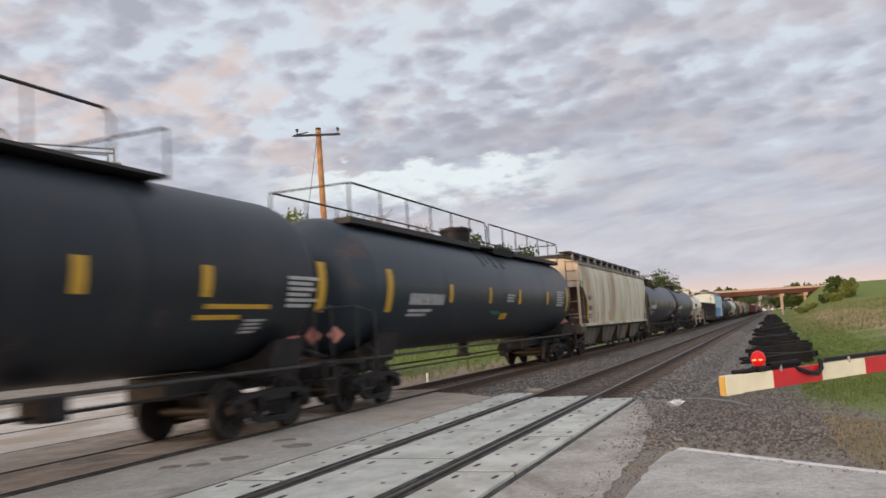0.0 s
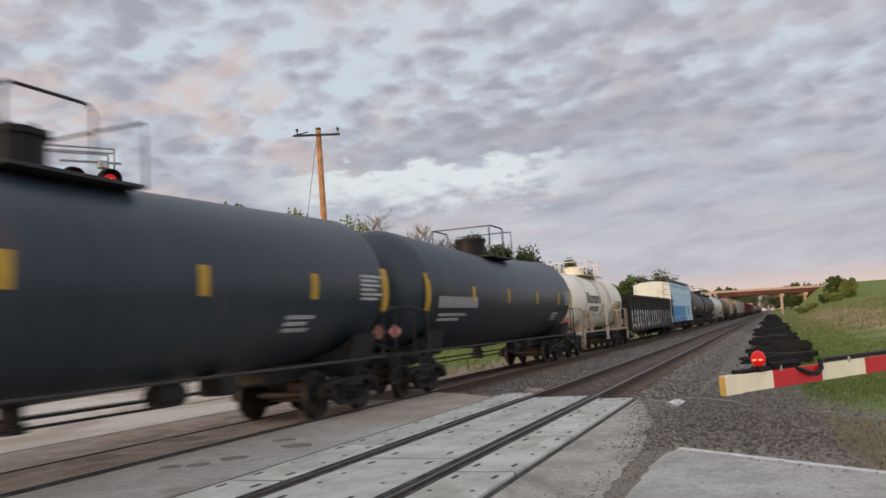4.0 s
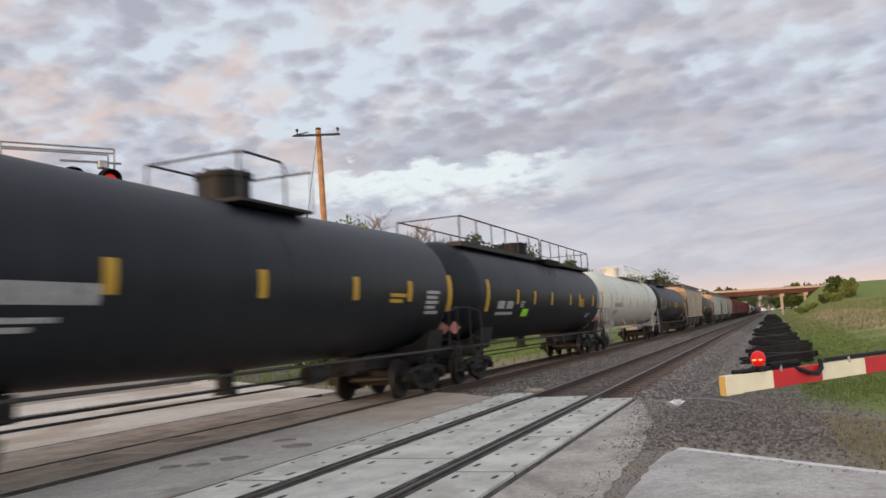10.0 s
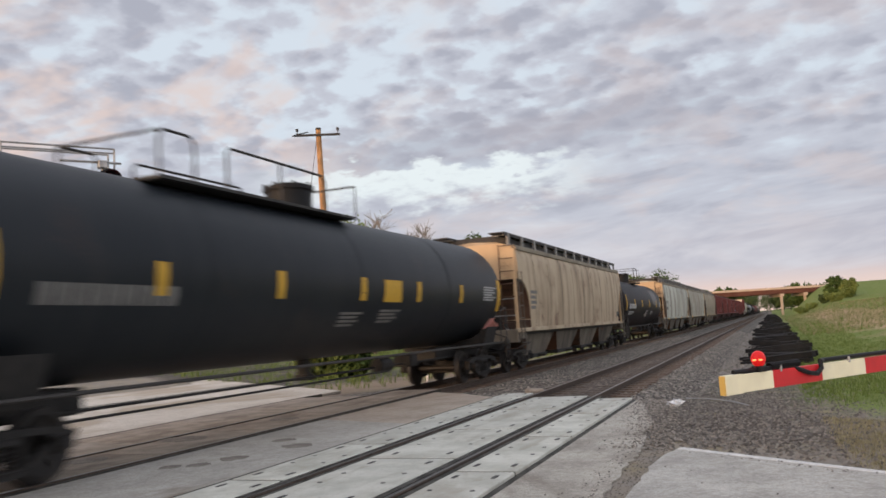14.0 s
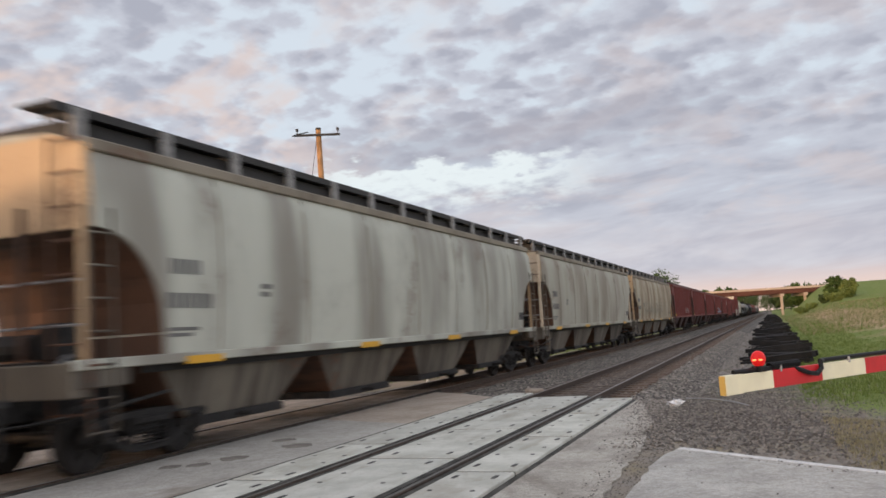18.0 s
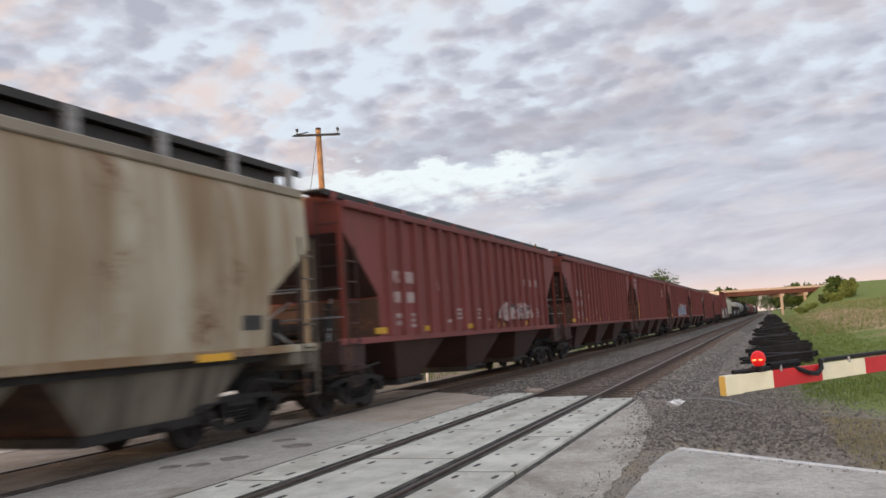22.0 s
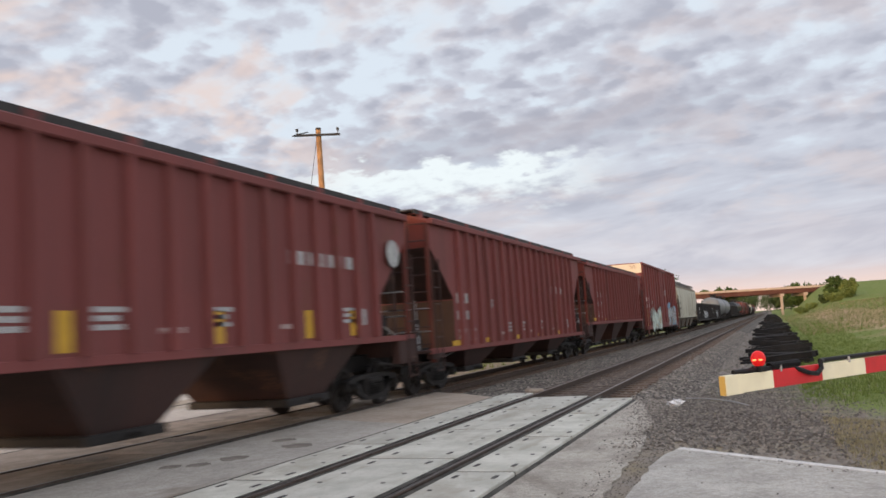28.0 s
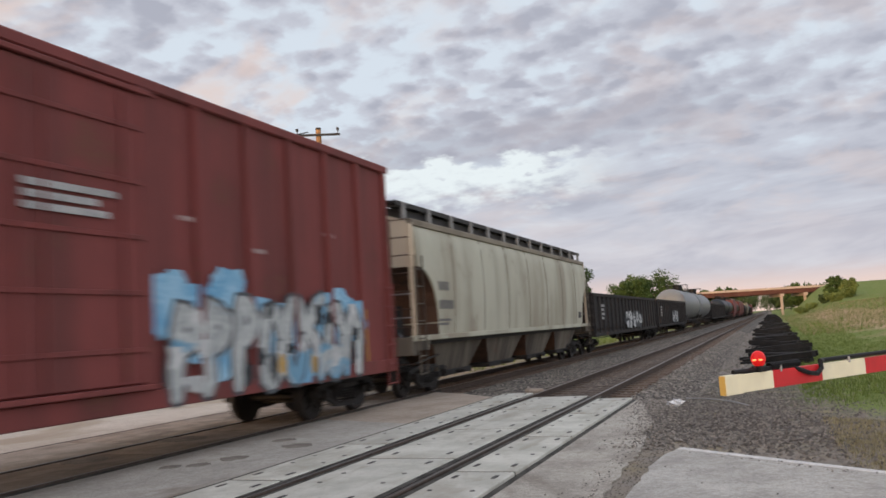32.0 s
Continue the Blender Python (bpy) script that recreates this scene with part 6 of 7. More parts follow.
# three grey hoppers
for k, mat, lab in ((14, GREY_HOP, "grey covered hopper with long dark streaks"), (15, GREY_OLIVE, "grimy grey covered hopper with soft dark streaks"), (16, GREY_RUST, "grey covered hopper stained brown with rust")):
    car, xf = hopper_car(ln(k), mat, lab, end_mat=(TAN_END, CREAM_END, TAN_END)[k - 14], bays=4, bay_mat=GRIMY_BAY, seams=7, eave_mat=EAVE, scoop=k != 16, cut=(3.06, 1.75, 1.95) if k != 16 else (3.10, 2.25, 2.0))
    letters(car, GREY_MARK, 2.07, 2.75, 2.53, 2.74, 5, xf)
    letters(car, GREY_MARK, 2.0, 3.0, 2.06, 2.27, 7, xf)
    rows_of(car, GREY_MARK, 2.05, 2.69, 1.64, 1.80, 2, xf)
    rows_of(car, GREY_MARK, 4.2, 4.5, 2.2, 2.45, 2, xf)
    for y in (2.4, 7.6, 12.3, 17.5):
        mark(car, "reflective_panel", ORANGE, (y, y + 0.8, 1.29, 1.40), lambda z: xf(1.42) + 0.036)
    mark(car, "dark_label", DARK_MARK, (18.6, 19.1, 1.72, 1.95), xf)
    if k == 16:
        # old painted-over graffiti
        bm, ghost = B(), random.Random(8)
        for q in range(9):
            y = 4.8 + 1.05 * q
            ribbon(bm, xf(2.2) + 0.012 + 0.0001 * q, [(y + 0.34 * math.cos(a), 2.25 + 0.42 * math.sin(a)) for a in (ghost.uniform(0, 3) + 4.2 * i / 10 for i in range(11))], 0.10)
        tagged(part("graffiti", bm, GHOST, car, "faded grey graffiti, painted over"), kind="stuff")
    hook(car, k)

# seven ribbed red hoppers
for k in range(17, 24):
    deep = k in (19, 22)
    lab = {18: "oxide-red ribbed hopper with white tags and lettering", 19: "oxide-red ribbed hopper with deep sides and a scrawl", 20: "dark red ribbed hopper with turquoise graffiti", 21: "oxide-red ribbed hopper with a round white emblem",
           22: "oxide-red ribbed hopper with deep sides and white letters"}.get(k, "oxide-red ribbed covered hopper with white lettering")
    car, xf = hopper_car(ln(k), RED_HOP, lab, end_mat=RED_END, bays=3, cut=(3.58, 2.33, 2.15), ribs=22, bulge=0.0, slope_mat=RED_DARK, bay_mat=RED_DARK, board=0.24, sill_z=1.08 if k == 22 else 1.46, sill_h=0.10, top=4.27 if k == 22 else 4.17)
    q = -0.42 if k == 22 else 0.0
    side = xf
    dy = {19: 1.55, 22: 0.0}.get(k, 0.55)
    hue = FADED if k in (17, 19) else WHITE_MARK
    letters(car, hue, 2.35 + dy, 3.65 + dy, 2.64 + q, 2.90 + q, 2, side)
    letters(car, hue, 2.35 + dy, 3.70 + dy, 2.20 + q, 2.44 + q, 2, side)
    rows_of(car, hue, 2.40 + dy, 2.90 + dy, 1.64 + q, 1.96 + q, 2, side)
    rows_of(car, hue, 3.20 + dy, 3.70 + dy, 1.60 + q, 1.96 + q, 3, side)
    rows_of(car, hue, 5.0 + dy * 0.8, 5.4 + dy * 0.8, 2.50 + q, 2.76 + q, 4, side)
    if k != 19:
        letters(car, hue, 11.7 + dy * 1.3, 14.5 + dy * 1.2, 2.83 + q * 0.4, 3.07 + q * 0.4, 4, side)
    for y in (1.9, 4.5, 7.3, 10.1, 13.0):
        if k in (19, 21):
            break
        mark(car, "reflective_panel", YELLOW, (y, y + 0.55, 1.54 + q, 1.67 + q), lambda z: xf(2.0) + 0.002, "", 0.012)
    for y in (6.6, 8.0, 10.2, 14.2):
        rows_of(car, hue, y, y + 0.6, 1.75 + q, 2.08 + q, 3, side)
    mark(car, "card", hue, (14.7, 15.2, 1.74 + q, 2.06 + q), side)
    for y in (6.0, 9.2, 12.1):
        mark(car, "chalk_mark", FADED, (y, y + 0.5, 1.72 + q, 1.80 + q), side)
    if k in (19, 21):
        bm = B()
        disc(bm, (xf(3) + 0.094, 16.45 if k == 21 else 13.6, 3.25), (1, 0, 0), 0.30, 0.006, 24)
        part("emblem", bm, FADED if k == 19 else WHITE_MARK, car, "round white emblem")
        mark(car, "reflective_strip", YELLOW, (2.27, 2.5, 1.53, 2.47), lambda z: xf(z) + 0.0)
    if k == 19:
        for y in (5.55, 8.13, 11.08):
            mark(car, "reflective_strip", YELLOW, (y - 0.10, y + 0.10, 1.53, 1.98), xf)
        rows_of(car, FADED, 1.36, 2.0, 3.76, 3.88, 1, side)
    if k == 21:
        for y in (7.6, 10.45, 13.0, 14.65):
            mark(car, "reflective_strip", YELLOW, (y - 0.12, y + 0.12, 1.54, 2.03), xf)
    if k == 20:
        graffiti(car, 6.6, 13.6, 1.5, 2.5, xf(2) - 0.005, GRAF_BLUE, GRAF_MINT, 21, "turquoise graffiti", 7)
    if k == 17:
        graffiti(car, 10.3, 13.5, 1.72, 2.25, xf(2) - 0.005, FADED, FADED, 22, "pale scrawled tag", 5)
    if k == 19:
        rows_of(car, FADED, 1.22, 2.0, 3.12, 3.6, 4, side)
    hook(car, k)

# tall boxcar with graffiti
car, xf = boxcar(ln(24), RED_BOX, "tall red boxcar with graffiti along its lower side")
bubble_shapes(car, 3.2, 8.3, 0.66, 2.15, 1.46, GRAF_MINT, GRAF_SAGE, GRAF_SAGE, 31, 5, "pale mint bubble graffiti", 0.22, ((GRAF_GOLD, 5), (GRAF_SAGE, 6), (RED_BOX, 3)))
bubble_shapes(car, 12.5, 18.0, 0.76, 2.35, 1.46, GRAF_SILVER, GRAF_SLATE, GRAF_BLUE, 38, 8, "silver graffiti with a blue halo", 0.14, ((GRAF_WHITE, 12), (GRAF_DARK, 8), (GRAF_GOLD, 2)))
letters(car, PINK_MARK, 1.4, 3.1, 2.55, 2.86, 2, xf)
letters(car, PINK_MARK, 1.4, 3.1, 2.18, 2.45, 2, xf)
rows_of(car, WHITE_MARK, 1.9, 2.9, 1.2, 1.95, 5, xf)
rows_of(car, WHITE_MARK, 10.2, 11.6, 3.1, 3.5, 3, lambda z: 1.615)
mark(car, "reflective_strip", YELLOW, (1.3, 1.55, 0.9, 2.05), xf, "yellow reflective strip")
mark(car, "reflective_strip", YELLOW, (18.25, 18.5, 0.9, 2.05), xf, "yellow reflective strip")
rows_of(car, WHITE_MARK, 4.2, 4.7, 2.4, 2.62, 2, xf)
for y, z in ((5.6, 2.35), (7.9, 2.9), (10.6, 2.2), (12.9, 3.3), (14.6, 2.95), (16.9, 3.4)):
    mark(car, "chalk_mark", FADED, (y, y + 0.42, z, z + 0.07), xf)
hook(car, 24)

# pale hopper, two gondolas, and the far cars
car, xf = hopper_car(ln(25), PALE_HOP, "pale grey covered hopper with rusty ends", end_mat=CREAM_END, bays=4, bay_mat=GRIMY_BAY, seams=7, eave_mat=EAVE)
letters(car, GREY_MARK, 2.0, 2.7, 2.52, 2.74, 5, xf)
letters(car, GREY_MARK, 2.0, 3.0, 2.06, 2.28, 7, xf)
rows_of(car, GREY_MARK, 2.0, 2.8, 1.62, 1.82, 2, xf)
mark(car, "dark_label", DARK_MARK, (17.6, 18.1, 1.7, 1.95), xf)
hook(car, 25)
for k in (26, 27):
    car, xf = gondola(ln(k), GON_BLACK, "black ribbed gondola with white graffiti tags", top=2.80)
    graffiti(car, *((9.0, 15.0) if k == 26 else (9.5, 13.5)), 1.0, 2.0, 1.475, GRAF_WHITE, GRAF_DARK, 40 + k, "white graffiti tag", 5)
    rows_of(car, WHITE_MARK, 2.2, 3.0, 1.5, 2.3, 4, lambda z: 1.565)
    hook(car, k)
FAR = [("tank", GREY_TANK), ("tank", GREY_TANK), ("gon", GON_BLACK), ("gon", GON_BLACK), ("tank", BLACK_TANK), ("tank", BLACK_TANK), ("hop", RED_HOP), ("tank", RUSTBLACK), ("hop", RED_HOP), ("hop", RED_HOP),
       ("gon", GON_BLACK), ("tank", BLACK_TANK), ("hop", GREY_HOP), ("tank", BLACK_TANK), ("gon", GON_BLACK), ("tank", BLACK_TANK), ("hop", RED_HOP), ("tank", BLACK_TANK)]
for kind, mat in FAR:
    GAPS.append(GAPS[-1] + 18.0)
    if kind == "tank":
        car, xf = tank_car(18.0, mat, "grey tank car far along the train" if mat is GREY_TANK else "dark tank car far along the train", near=False, d=3.1 if mat is GREY_TANK else 2.9)
    elif kind == "gon":
        car, xf = gondola(18.0, mat, "black gondola far along the train", near=False, ribs=12)
    else:
        car, xf = hopper_car(18.0, mat, "covered hopper far along the train", near=False, bays=3)
    hook(car, len(GAPS) - 2)


# ---------------------------------------------------------------- crossing gate
def crossing_gate():
    tip = Vector((-0.27, 4.23, 1.17))
    d = Vector((math.sin(radians(33.5)), math.cos(radians(33.5)), 0.0))
    yaw = 90 - 33.5
    gate = thing("crossing_gate", (0, 0, 0), "lowered red and cream crossing gate arm with lit red lamp", "barrier")
    gate.matrix_basis = pose(tip.x, tip.y, 0, 0, 0, yaw)
    h = 0.045
    z = tip.z
    s, k = 0.03, 0
    while s < 7.2:
        ln = 0.45 if k else 0.40
        bm = B()
        box(bm, s, s + ln, -0.015, 0.015, z - h, z + h, 0.003)
        part("arm_stripe", bm, GATE_RED if k % 2 else GATE_WHITE, gate, "red reflective stripe" if k % 2 else "cream reflective stripe")
        s += ln
        k += 1
    bm = B()
    box(bm, 0.024, 0.030, -0.016, 0.016, z - h - 0.002, z + h + 0.002)
    part("end_cap", bm, AMBER, gate, "thin amber strip on the arm's tip")
    bm = B()
    box(bm, 0.031, 0.17, -0.018, 0.018, z - h - 0.004, z + h + 0.004, 0.004)
    part("tip_sleeve", bm, GATE_WHITE, gate, "cream sleeve over the arm's tip")
    for q in (0.50, 1.16, 1.62, 2.3):
        bm = B()
        box(bm, q - 0.008, q + 0.008, -0.020, 0.014, z + h - 0.012, z + h + 0.022, 0.003)
        part("cable_clip", bm, STEEL, gate)
    bm = B()
    tube(bm, [(0.42 + 0.0022 * k, 0.018 * math.cos(k * 0.9), z + h + 0.022 + 0.016 * math.sin(k * 0.9)) for k in range(120)], 0.005, 4)
    part("coiled_wire", bm, BLACKPAINT, gate, "black wire coiled round the cable")
    bm = B()
    tube(bm, [(0.12, 0.0, z + h + 0.012), (0.30, 0.0, z + h + 0.014), (0.62, 0, z + h + 0.004), (0.72, -0.036, z + h - 0.035), (0.80, -0.034, z + h - 0.045), (0.85, -0.03, z + h - 0.02), (0.86, -0.02, z + h + 0.02), (0.92, 0, z + h + 0.018), (7.0, 0, z + h + 0.018)], 0.013, 8)
    part("cable", bm, BLACKPAINT, gate, "black cable along the arm")
    for q in (0.335, 2.6, 4.9):
        bm = B()
        box(bm, q - 0.034, q + 0.034, -0.028, 0.028, z + h, z + h + 0.03, 0.006)
        lamp = part("lamp", bm, BLACKPAINT, gate, "round red gate lamp")
        bm = B()
        bmesh.ops.create_uvsphere(bm, u_segments=20, v_segments=12, radius=0.042)
        for v in bm.verts:
            v.co = Vector((v.co.x + q, v.co.y * 0.8, v.co.z + z + h + 0.066))
        part("lens", bm, LAMP_RED, lamp, "lit red lens", smooth=True)
        bm = B()
        for o in (-0.016, 0.016):
            c = Vector((q - 0.036 + o * 0.55, -0.020 - o * 0.75, z + h + 0.062))
            bmesh.ops.create_uvsphere(bm, u_segments=10, v_segments=6, radius=0.011, matrix=Matrix.Translation(c) @ Matrix.Diagonal((1, 1, 0.45, 1)))
        part("led", bm, LAMP_HOT, lamp, "two bright lamp elements")
        bm = B()
        tube(bm, [(q - 0.09, 0.0, z + h + 0.012), (q - 0.05, 0.0, z + h + 0.015)], 0.014, 6)
        part("cable_gland", bm, BLACKPAINT, lamp)
    bm = B()
    box(bm, 7.0, 7.35, -0.13, 0.13, 0.75, 1.45, 0.02)
    part("gate_mechanism", bm, STEEL, gate)
    bm = B()
    tube(bm, [(7.5, 0, -0.4), (7.5, 0, 3.6)], 0.06, 12)
    box(bm, 7.3, 7.7, -0.2, 0.2, -0.4, -0.0, 0.02)
    part("mast", bm, STEEL, gate)
    return gate


crossing_gate()


# ---------------------------------------------------------------- cantilever signal
def cantilever_signal():
    tip = Vector((-13.45, 13.95, 0))
    yaw = 90 - 34
    sig = thing("cantilever_signal", (0, 0, 0), "cantilever crossing signal with two lit red lamps over the road", "traffic signal")
    sig.matrix_basis = pose(tip.x, tip.y, 0, 0, 0, yaw)
    z = 4.90
    for y in (-0.28, 0.28):
        bm = B()
        box(bm, -9.0, 0.30, y - 0.05, y + 0.05, z, z + 0.11, 0.01)
        part("boom", bm, STEEL, sig)
    bm = B()
    box(bm, -9.0, 0.25, -0.24, 0.24, z + 0.10, z + 0.13)
    part("walkway", bm, GRATING, sig)
    for y in (-0.30, 0.30):
        bm = B()
        tube(bm, [(-9.0, y, z + 1.07), (0.12, y, z + 1.07)], 0.022, 6)
        tube(bm, [(-9.0, y, z + 0.97), (0.10, y, z + 0.97)], 0.018, 6) if y < 0 else None
        for x in (0.12, -2.1, -4.3, -6.5, -8.7):
            tube(bm, [(x, y, z + 0.1), (x, y, z + 1.07)], 0.022, 6)
        part("handrail", bm, STEEL, sig)
    bm = B()
    tube(bm, [(-1.0, -0.36, z + 0.74), (0.25, -0.36, z + 0.74)], 0.028, 6)
    box(bm, -0.24, -0.04, -0.44, -0.28, z + 0.60, z + 0.78, 0.02)
    tube(bm, [(-0.14, -0.36, z + 0.1), (-0.14, -0.36, z + 0.7)], 0.03, 6)
    part("lamp_bracket", bm, STEEL, sig)
    for x in (-0.76, -0.02):
        bm = B()
        disc(bm, (x, -0.46, z + 0.33), (0, 1, 0), 0.265, 0.03, 28)
        lamp = part("signal_lamp", bm, BLACKPAINT, sig, "black round signal lamp, lit red")
        bm = B()
        disc(bm, (x, -0.49, z + 0.33), (0, 1, 0), 0.135, 0.05, 24)
        part("lens", bm, LAMP_RED, lamp, "lit red lens")
        bm = B()
        disc(bm, (x, -0.512, z + 0.325), (0, 1, 0), 0.05, 0.012, 14)
        part("bulb", bm, LAMP_HOT, lamp, "bright core of the lamp")
        bm = B()
        rows = []
        for yy in (-0.47, -0.74):
            rows.append([(x + 0.20 * math.cos(a), yy, z + 0.33 + 0.20 * math.sin(a)) for a in (math.pi * (0.02 + 0.96 * k / 14) for k in range(15))])
        loft(bm, rows, False, False)
        bmesh.ops.solidify(bm, geom=bm.faces[:], thickness=0.006)
        part("hood", bm, BLACKPAINT, lamp)
        bm = B()
        disc(bm, (x, -0.36, z + 0.33), (0, 1, 0), 0.17, 0.2, 16)
        part("lamp_back", bm, BLACKPAINT, lamp)
    bm = B()
    tube(bm, [(-9.0, 0, -0.4), (-9.0, 0, z + 1.3)], 0.13, 14)
    part("mast", bm, STEEL, sig)
    return sig


cantilever_signal()


# ---------------------------------------------------------------- utility pole
def utility_pole():
    pole = thing("utility_pole", (0, 0, 0), "sunlit wooden utility pole with a single crossarm", "utility pole")
    lean = Vector((0, 0, 1)).rotation_difference(Vector((-0.153, -0.087, 11.9))).to_matrix().to_4x4()
    pole.matrix_basis = Matrix.Translation((-19.11, 33.68, -0.4)) @ lean @ pose(0, 0, 0, 0, 0, 30.3)
    bm = B()
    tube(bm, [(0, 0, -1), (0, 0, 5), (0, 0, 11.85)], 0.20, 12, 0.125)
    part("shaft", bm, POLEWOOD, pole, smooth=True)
    bm = B()
    disc(bm, (0, 0, 11.88), (0, 0, 1), 0.135, 0.10, 12)
    part("cap", bm, DARKSTEEL, pole)
    bm = B()
    box(bm, -1.16, 1.02, -0.16, -0.06, 11.52, 11.62, 0.01)
    part("crossarm", bm, DARKSTEEL, pole, "dark crossarm")
    for x in (-1.0, 0.92):
        bm = B()
        tube(bm, [(x, -0.11, 11.62), (x, -0.11, 11.78)], 0.025, 6)
        disc(bm, (x, -0.11, 11.83), (0, 0, 1), 0.07, 0.12, 10)
        part("insulator", bm, DARKSTEEL, pole)
    bm = B()
    tube(bm, [(-1.22, -0.5, 11.45), (-0.98, 0.0, 11.66), (-0.50, 0.6, 11.90)], 0.03, 6)
    part("brace", bm, DARKSTEEL, pole)
    bm = B()
    tube(bm, [(-0.12, 0, 11.3), (-2.2, 0.3, -0.3)], 0.013, 5)
    part("guy_wire", bm, DARKSTEEL, pole)
    return pole


utility_pole()


# ---------------------------------------------------------------- overpass
def overpass():
    br = thing("overpass", (0, 0, 0), "rusty steel girder overpass with pale concrete parapet", "bridge")
    a, b = Vector((-70, 270.3, 0)), Vector((34, 306.7, 0))
    d = (b - a).normalized()
    n = Vector((-d.y, d.x, 0))
    L = (b - a).length

    def P(s, o, z):
        return a + d * s + n * o + Vector((0, 0, z))

    def zb(s):
        return 6.75 - 0.004 * (s - 60)

    def beam(name, o0, o1, z0, z1, mat, label=""):
        bm = B()
        loft(bm, [[P(s, o0, zb(s) + z0), P(s, o1, zb(s) + z0), P(s, o1, zb(s) + z1), P(s, o0, zb(s) + z1)] for s in (0, L)])
        part(name, bm, mat, br, label)

    for o in (0.4, 3.0, 5.6, 8.2, 10.8):
        beam("girder", o, o + 0.35, 0.0, 1.45, BRIDGE_STEEL, "brown weathering-steel girder")
    beam("deck", 0, 11.6, 1.45, 1.72, BRIDGE_CONC)
    beam("parapet", -0.05, 0.25, 1.6, 2.15, BRIDGE_CONC, "pale concrete parapet")
    beam("parapet", 11.35, 11.65, 1.6, 2.15, BRIDGE_CONC, "pale concrete parapet")
    for s in (38.0, 78.4, 86.2):
        for o in (1.2,):
            bm = B()
            c = P(s, o, 0)
            tube(bm, [(c.x, c.y, -1.5), (c.x, c.y, zb(s) - 0.7)], 0.46, 14)
            part("pier_column", bm, BRIDGE_CONC, br, "pale concrete column")
        bm = B()
        loft(bm, [[P(s - 0.6, 0.1, zb(s) + z), P(s + 0.6, 0.1, zb(s) + z), P(s + 0.6, 11.5, zb(s) + z), P(s - 0.6, 11.5, zb(s) + z)] for z in (-0.95, -0.01)])
        part("pier_cap", bm, BRIDGE_CONC, br)


overpass()


# ---------------------------------------------------------------- trees
def tree(name, x, y, h, w, mat, seed, label, leaf=0.45, count=1500, base=0.25, bare=False):
    rng = random.Random(seed)
    g = ground_z(x, y)
    t = thing(name, (x, y, g), label, "tree")
    bm = B()
    tips = []
    tube(bm, [(0, 0, -0.3), (rng.uniform(-.1, .1), 0, h * 0.25), (rng.uniform(-.3, .3), rng.uniform(-.3, .3), h * 0.6), (rng.uniform(-.4, .4), rng.uniform(-.4, .4), h * 0.93)], h * 0.022 + 0.05, 7, 0.03)
    n = 26 if bare else 11
    for k in range(n):
        a = 2.4 * k + rng.uniform(-.4, .4)
        z = h * (base + (0.85 - base) * k / n)
        r = w * 0.5 * (0.55 + 0.45 * math.sin(math.pi * min(1, (z / h - base) / (1.02 - base)))) * rng.uniform(0.75, 1.1)
        end = Vector((math.cos(a) * r, math.sin(a) * r, z + r * rng.uniform(0.35, 0.75)))
        mid = Vector((math.cos(a) * r * 0.5, math.sin(a) * r * 0.5, z + r * 0.22))
        tube(bm, [(0, 0, z), mid, end], h * 0.008 + 0.02, 5, 0.015)
        tips.append((mid, end))
        if bare:
            for q in range(9):
                f = rng.uniform(0.3, 1.0)
                p = mid.lerp(end, f)
                e = p + Vector((rng.uniform(-1, 1), rng.uniform(-1, 1), rng.uniform(0.3, 1.4))) * h * 0.10
                tube(bm, [p, p.lerp(e, 0.5) + Vector((rng.uniform(-.1, .1), 0, 0)), e], 0.045, 3, 0.02)
                for _ in range(3):
                    e2 = p.lerp(e, 0.6) + Vector((rng.uniform(-1, 1), rng.uniform(-1, 1), rng.uniform(0.2, 1.2))) * h * 0.06
                    tube(bm, [p.lerp(e, 0.4), e2], 0.03, 3, 0.015)
    part("trunk", bm, BARK_PALE if bare else BARK, t)
    if bare:
        return t
    # crown: clumps of leaf cards about the limbs, with gaps between
    vs, fs = [], []
    clumps = []
    for mid_, end in tips:
        clumps += [(end, w * rng.uniform(0.11, 0.19)), (mid_.lerp(end, 0.6), w * rng.uniform(0.11, 0.18))]
    for _ in range(34):
        a, rr = rng.uniform(0, 6.28), w * 0.42 * math.sqrt(rng.random())
        zz = h * (base + (0.97 - base) * rng.random() ** 0.7)
        lim = math.sqrt(max(0.05, 1 - ((zz / h - 0.58) / 0.44) ** 2))
        clumps.append((Vector((math.cos(a) * rr * lim, math.sin(a) * rr * lim, zz)), w * rng.uniform(0.10, 0.17)))
    for k in range(count):
        c, r = clumps[k % len(clumps)]
        d = Vector((rng.gauss(0, 1), rng.gauss(0, 1), rng.gauss(0, 0.8))).normalized() * r * rng.uniform(0.35, 1.05)
        p = c + d
        s = leaf * rng.uniform(0.55, 1.25)
        u = Vector((rng.gauss(0, 1), rng.gauss(0, 1), rng.gauss(0, 1))).normalized()
        v = u.cross(Vector((rng.gauss(0, 1), rng.gauss(0, 1), rng.gauss(0, 1)))).normalized()
        i = len(vs)
        vs += [p - u * s * 0.6, p + v * s * 0.35 - u * s * 0.1, p + u * s * 0.6, p - v * s * 0.35 + u * s * 0.05]
        fs.append((i, i + 1, i + 2, i + 3))
    me = bpy.data.meshes.new("crown")
    me.from_pydata(vs, [], fs)
    me.materials.append(mat)
    inst("crown", me, t)
    return t


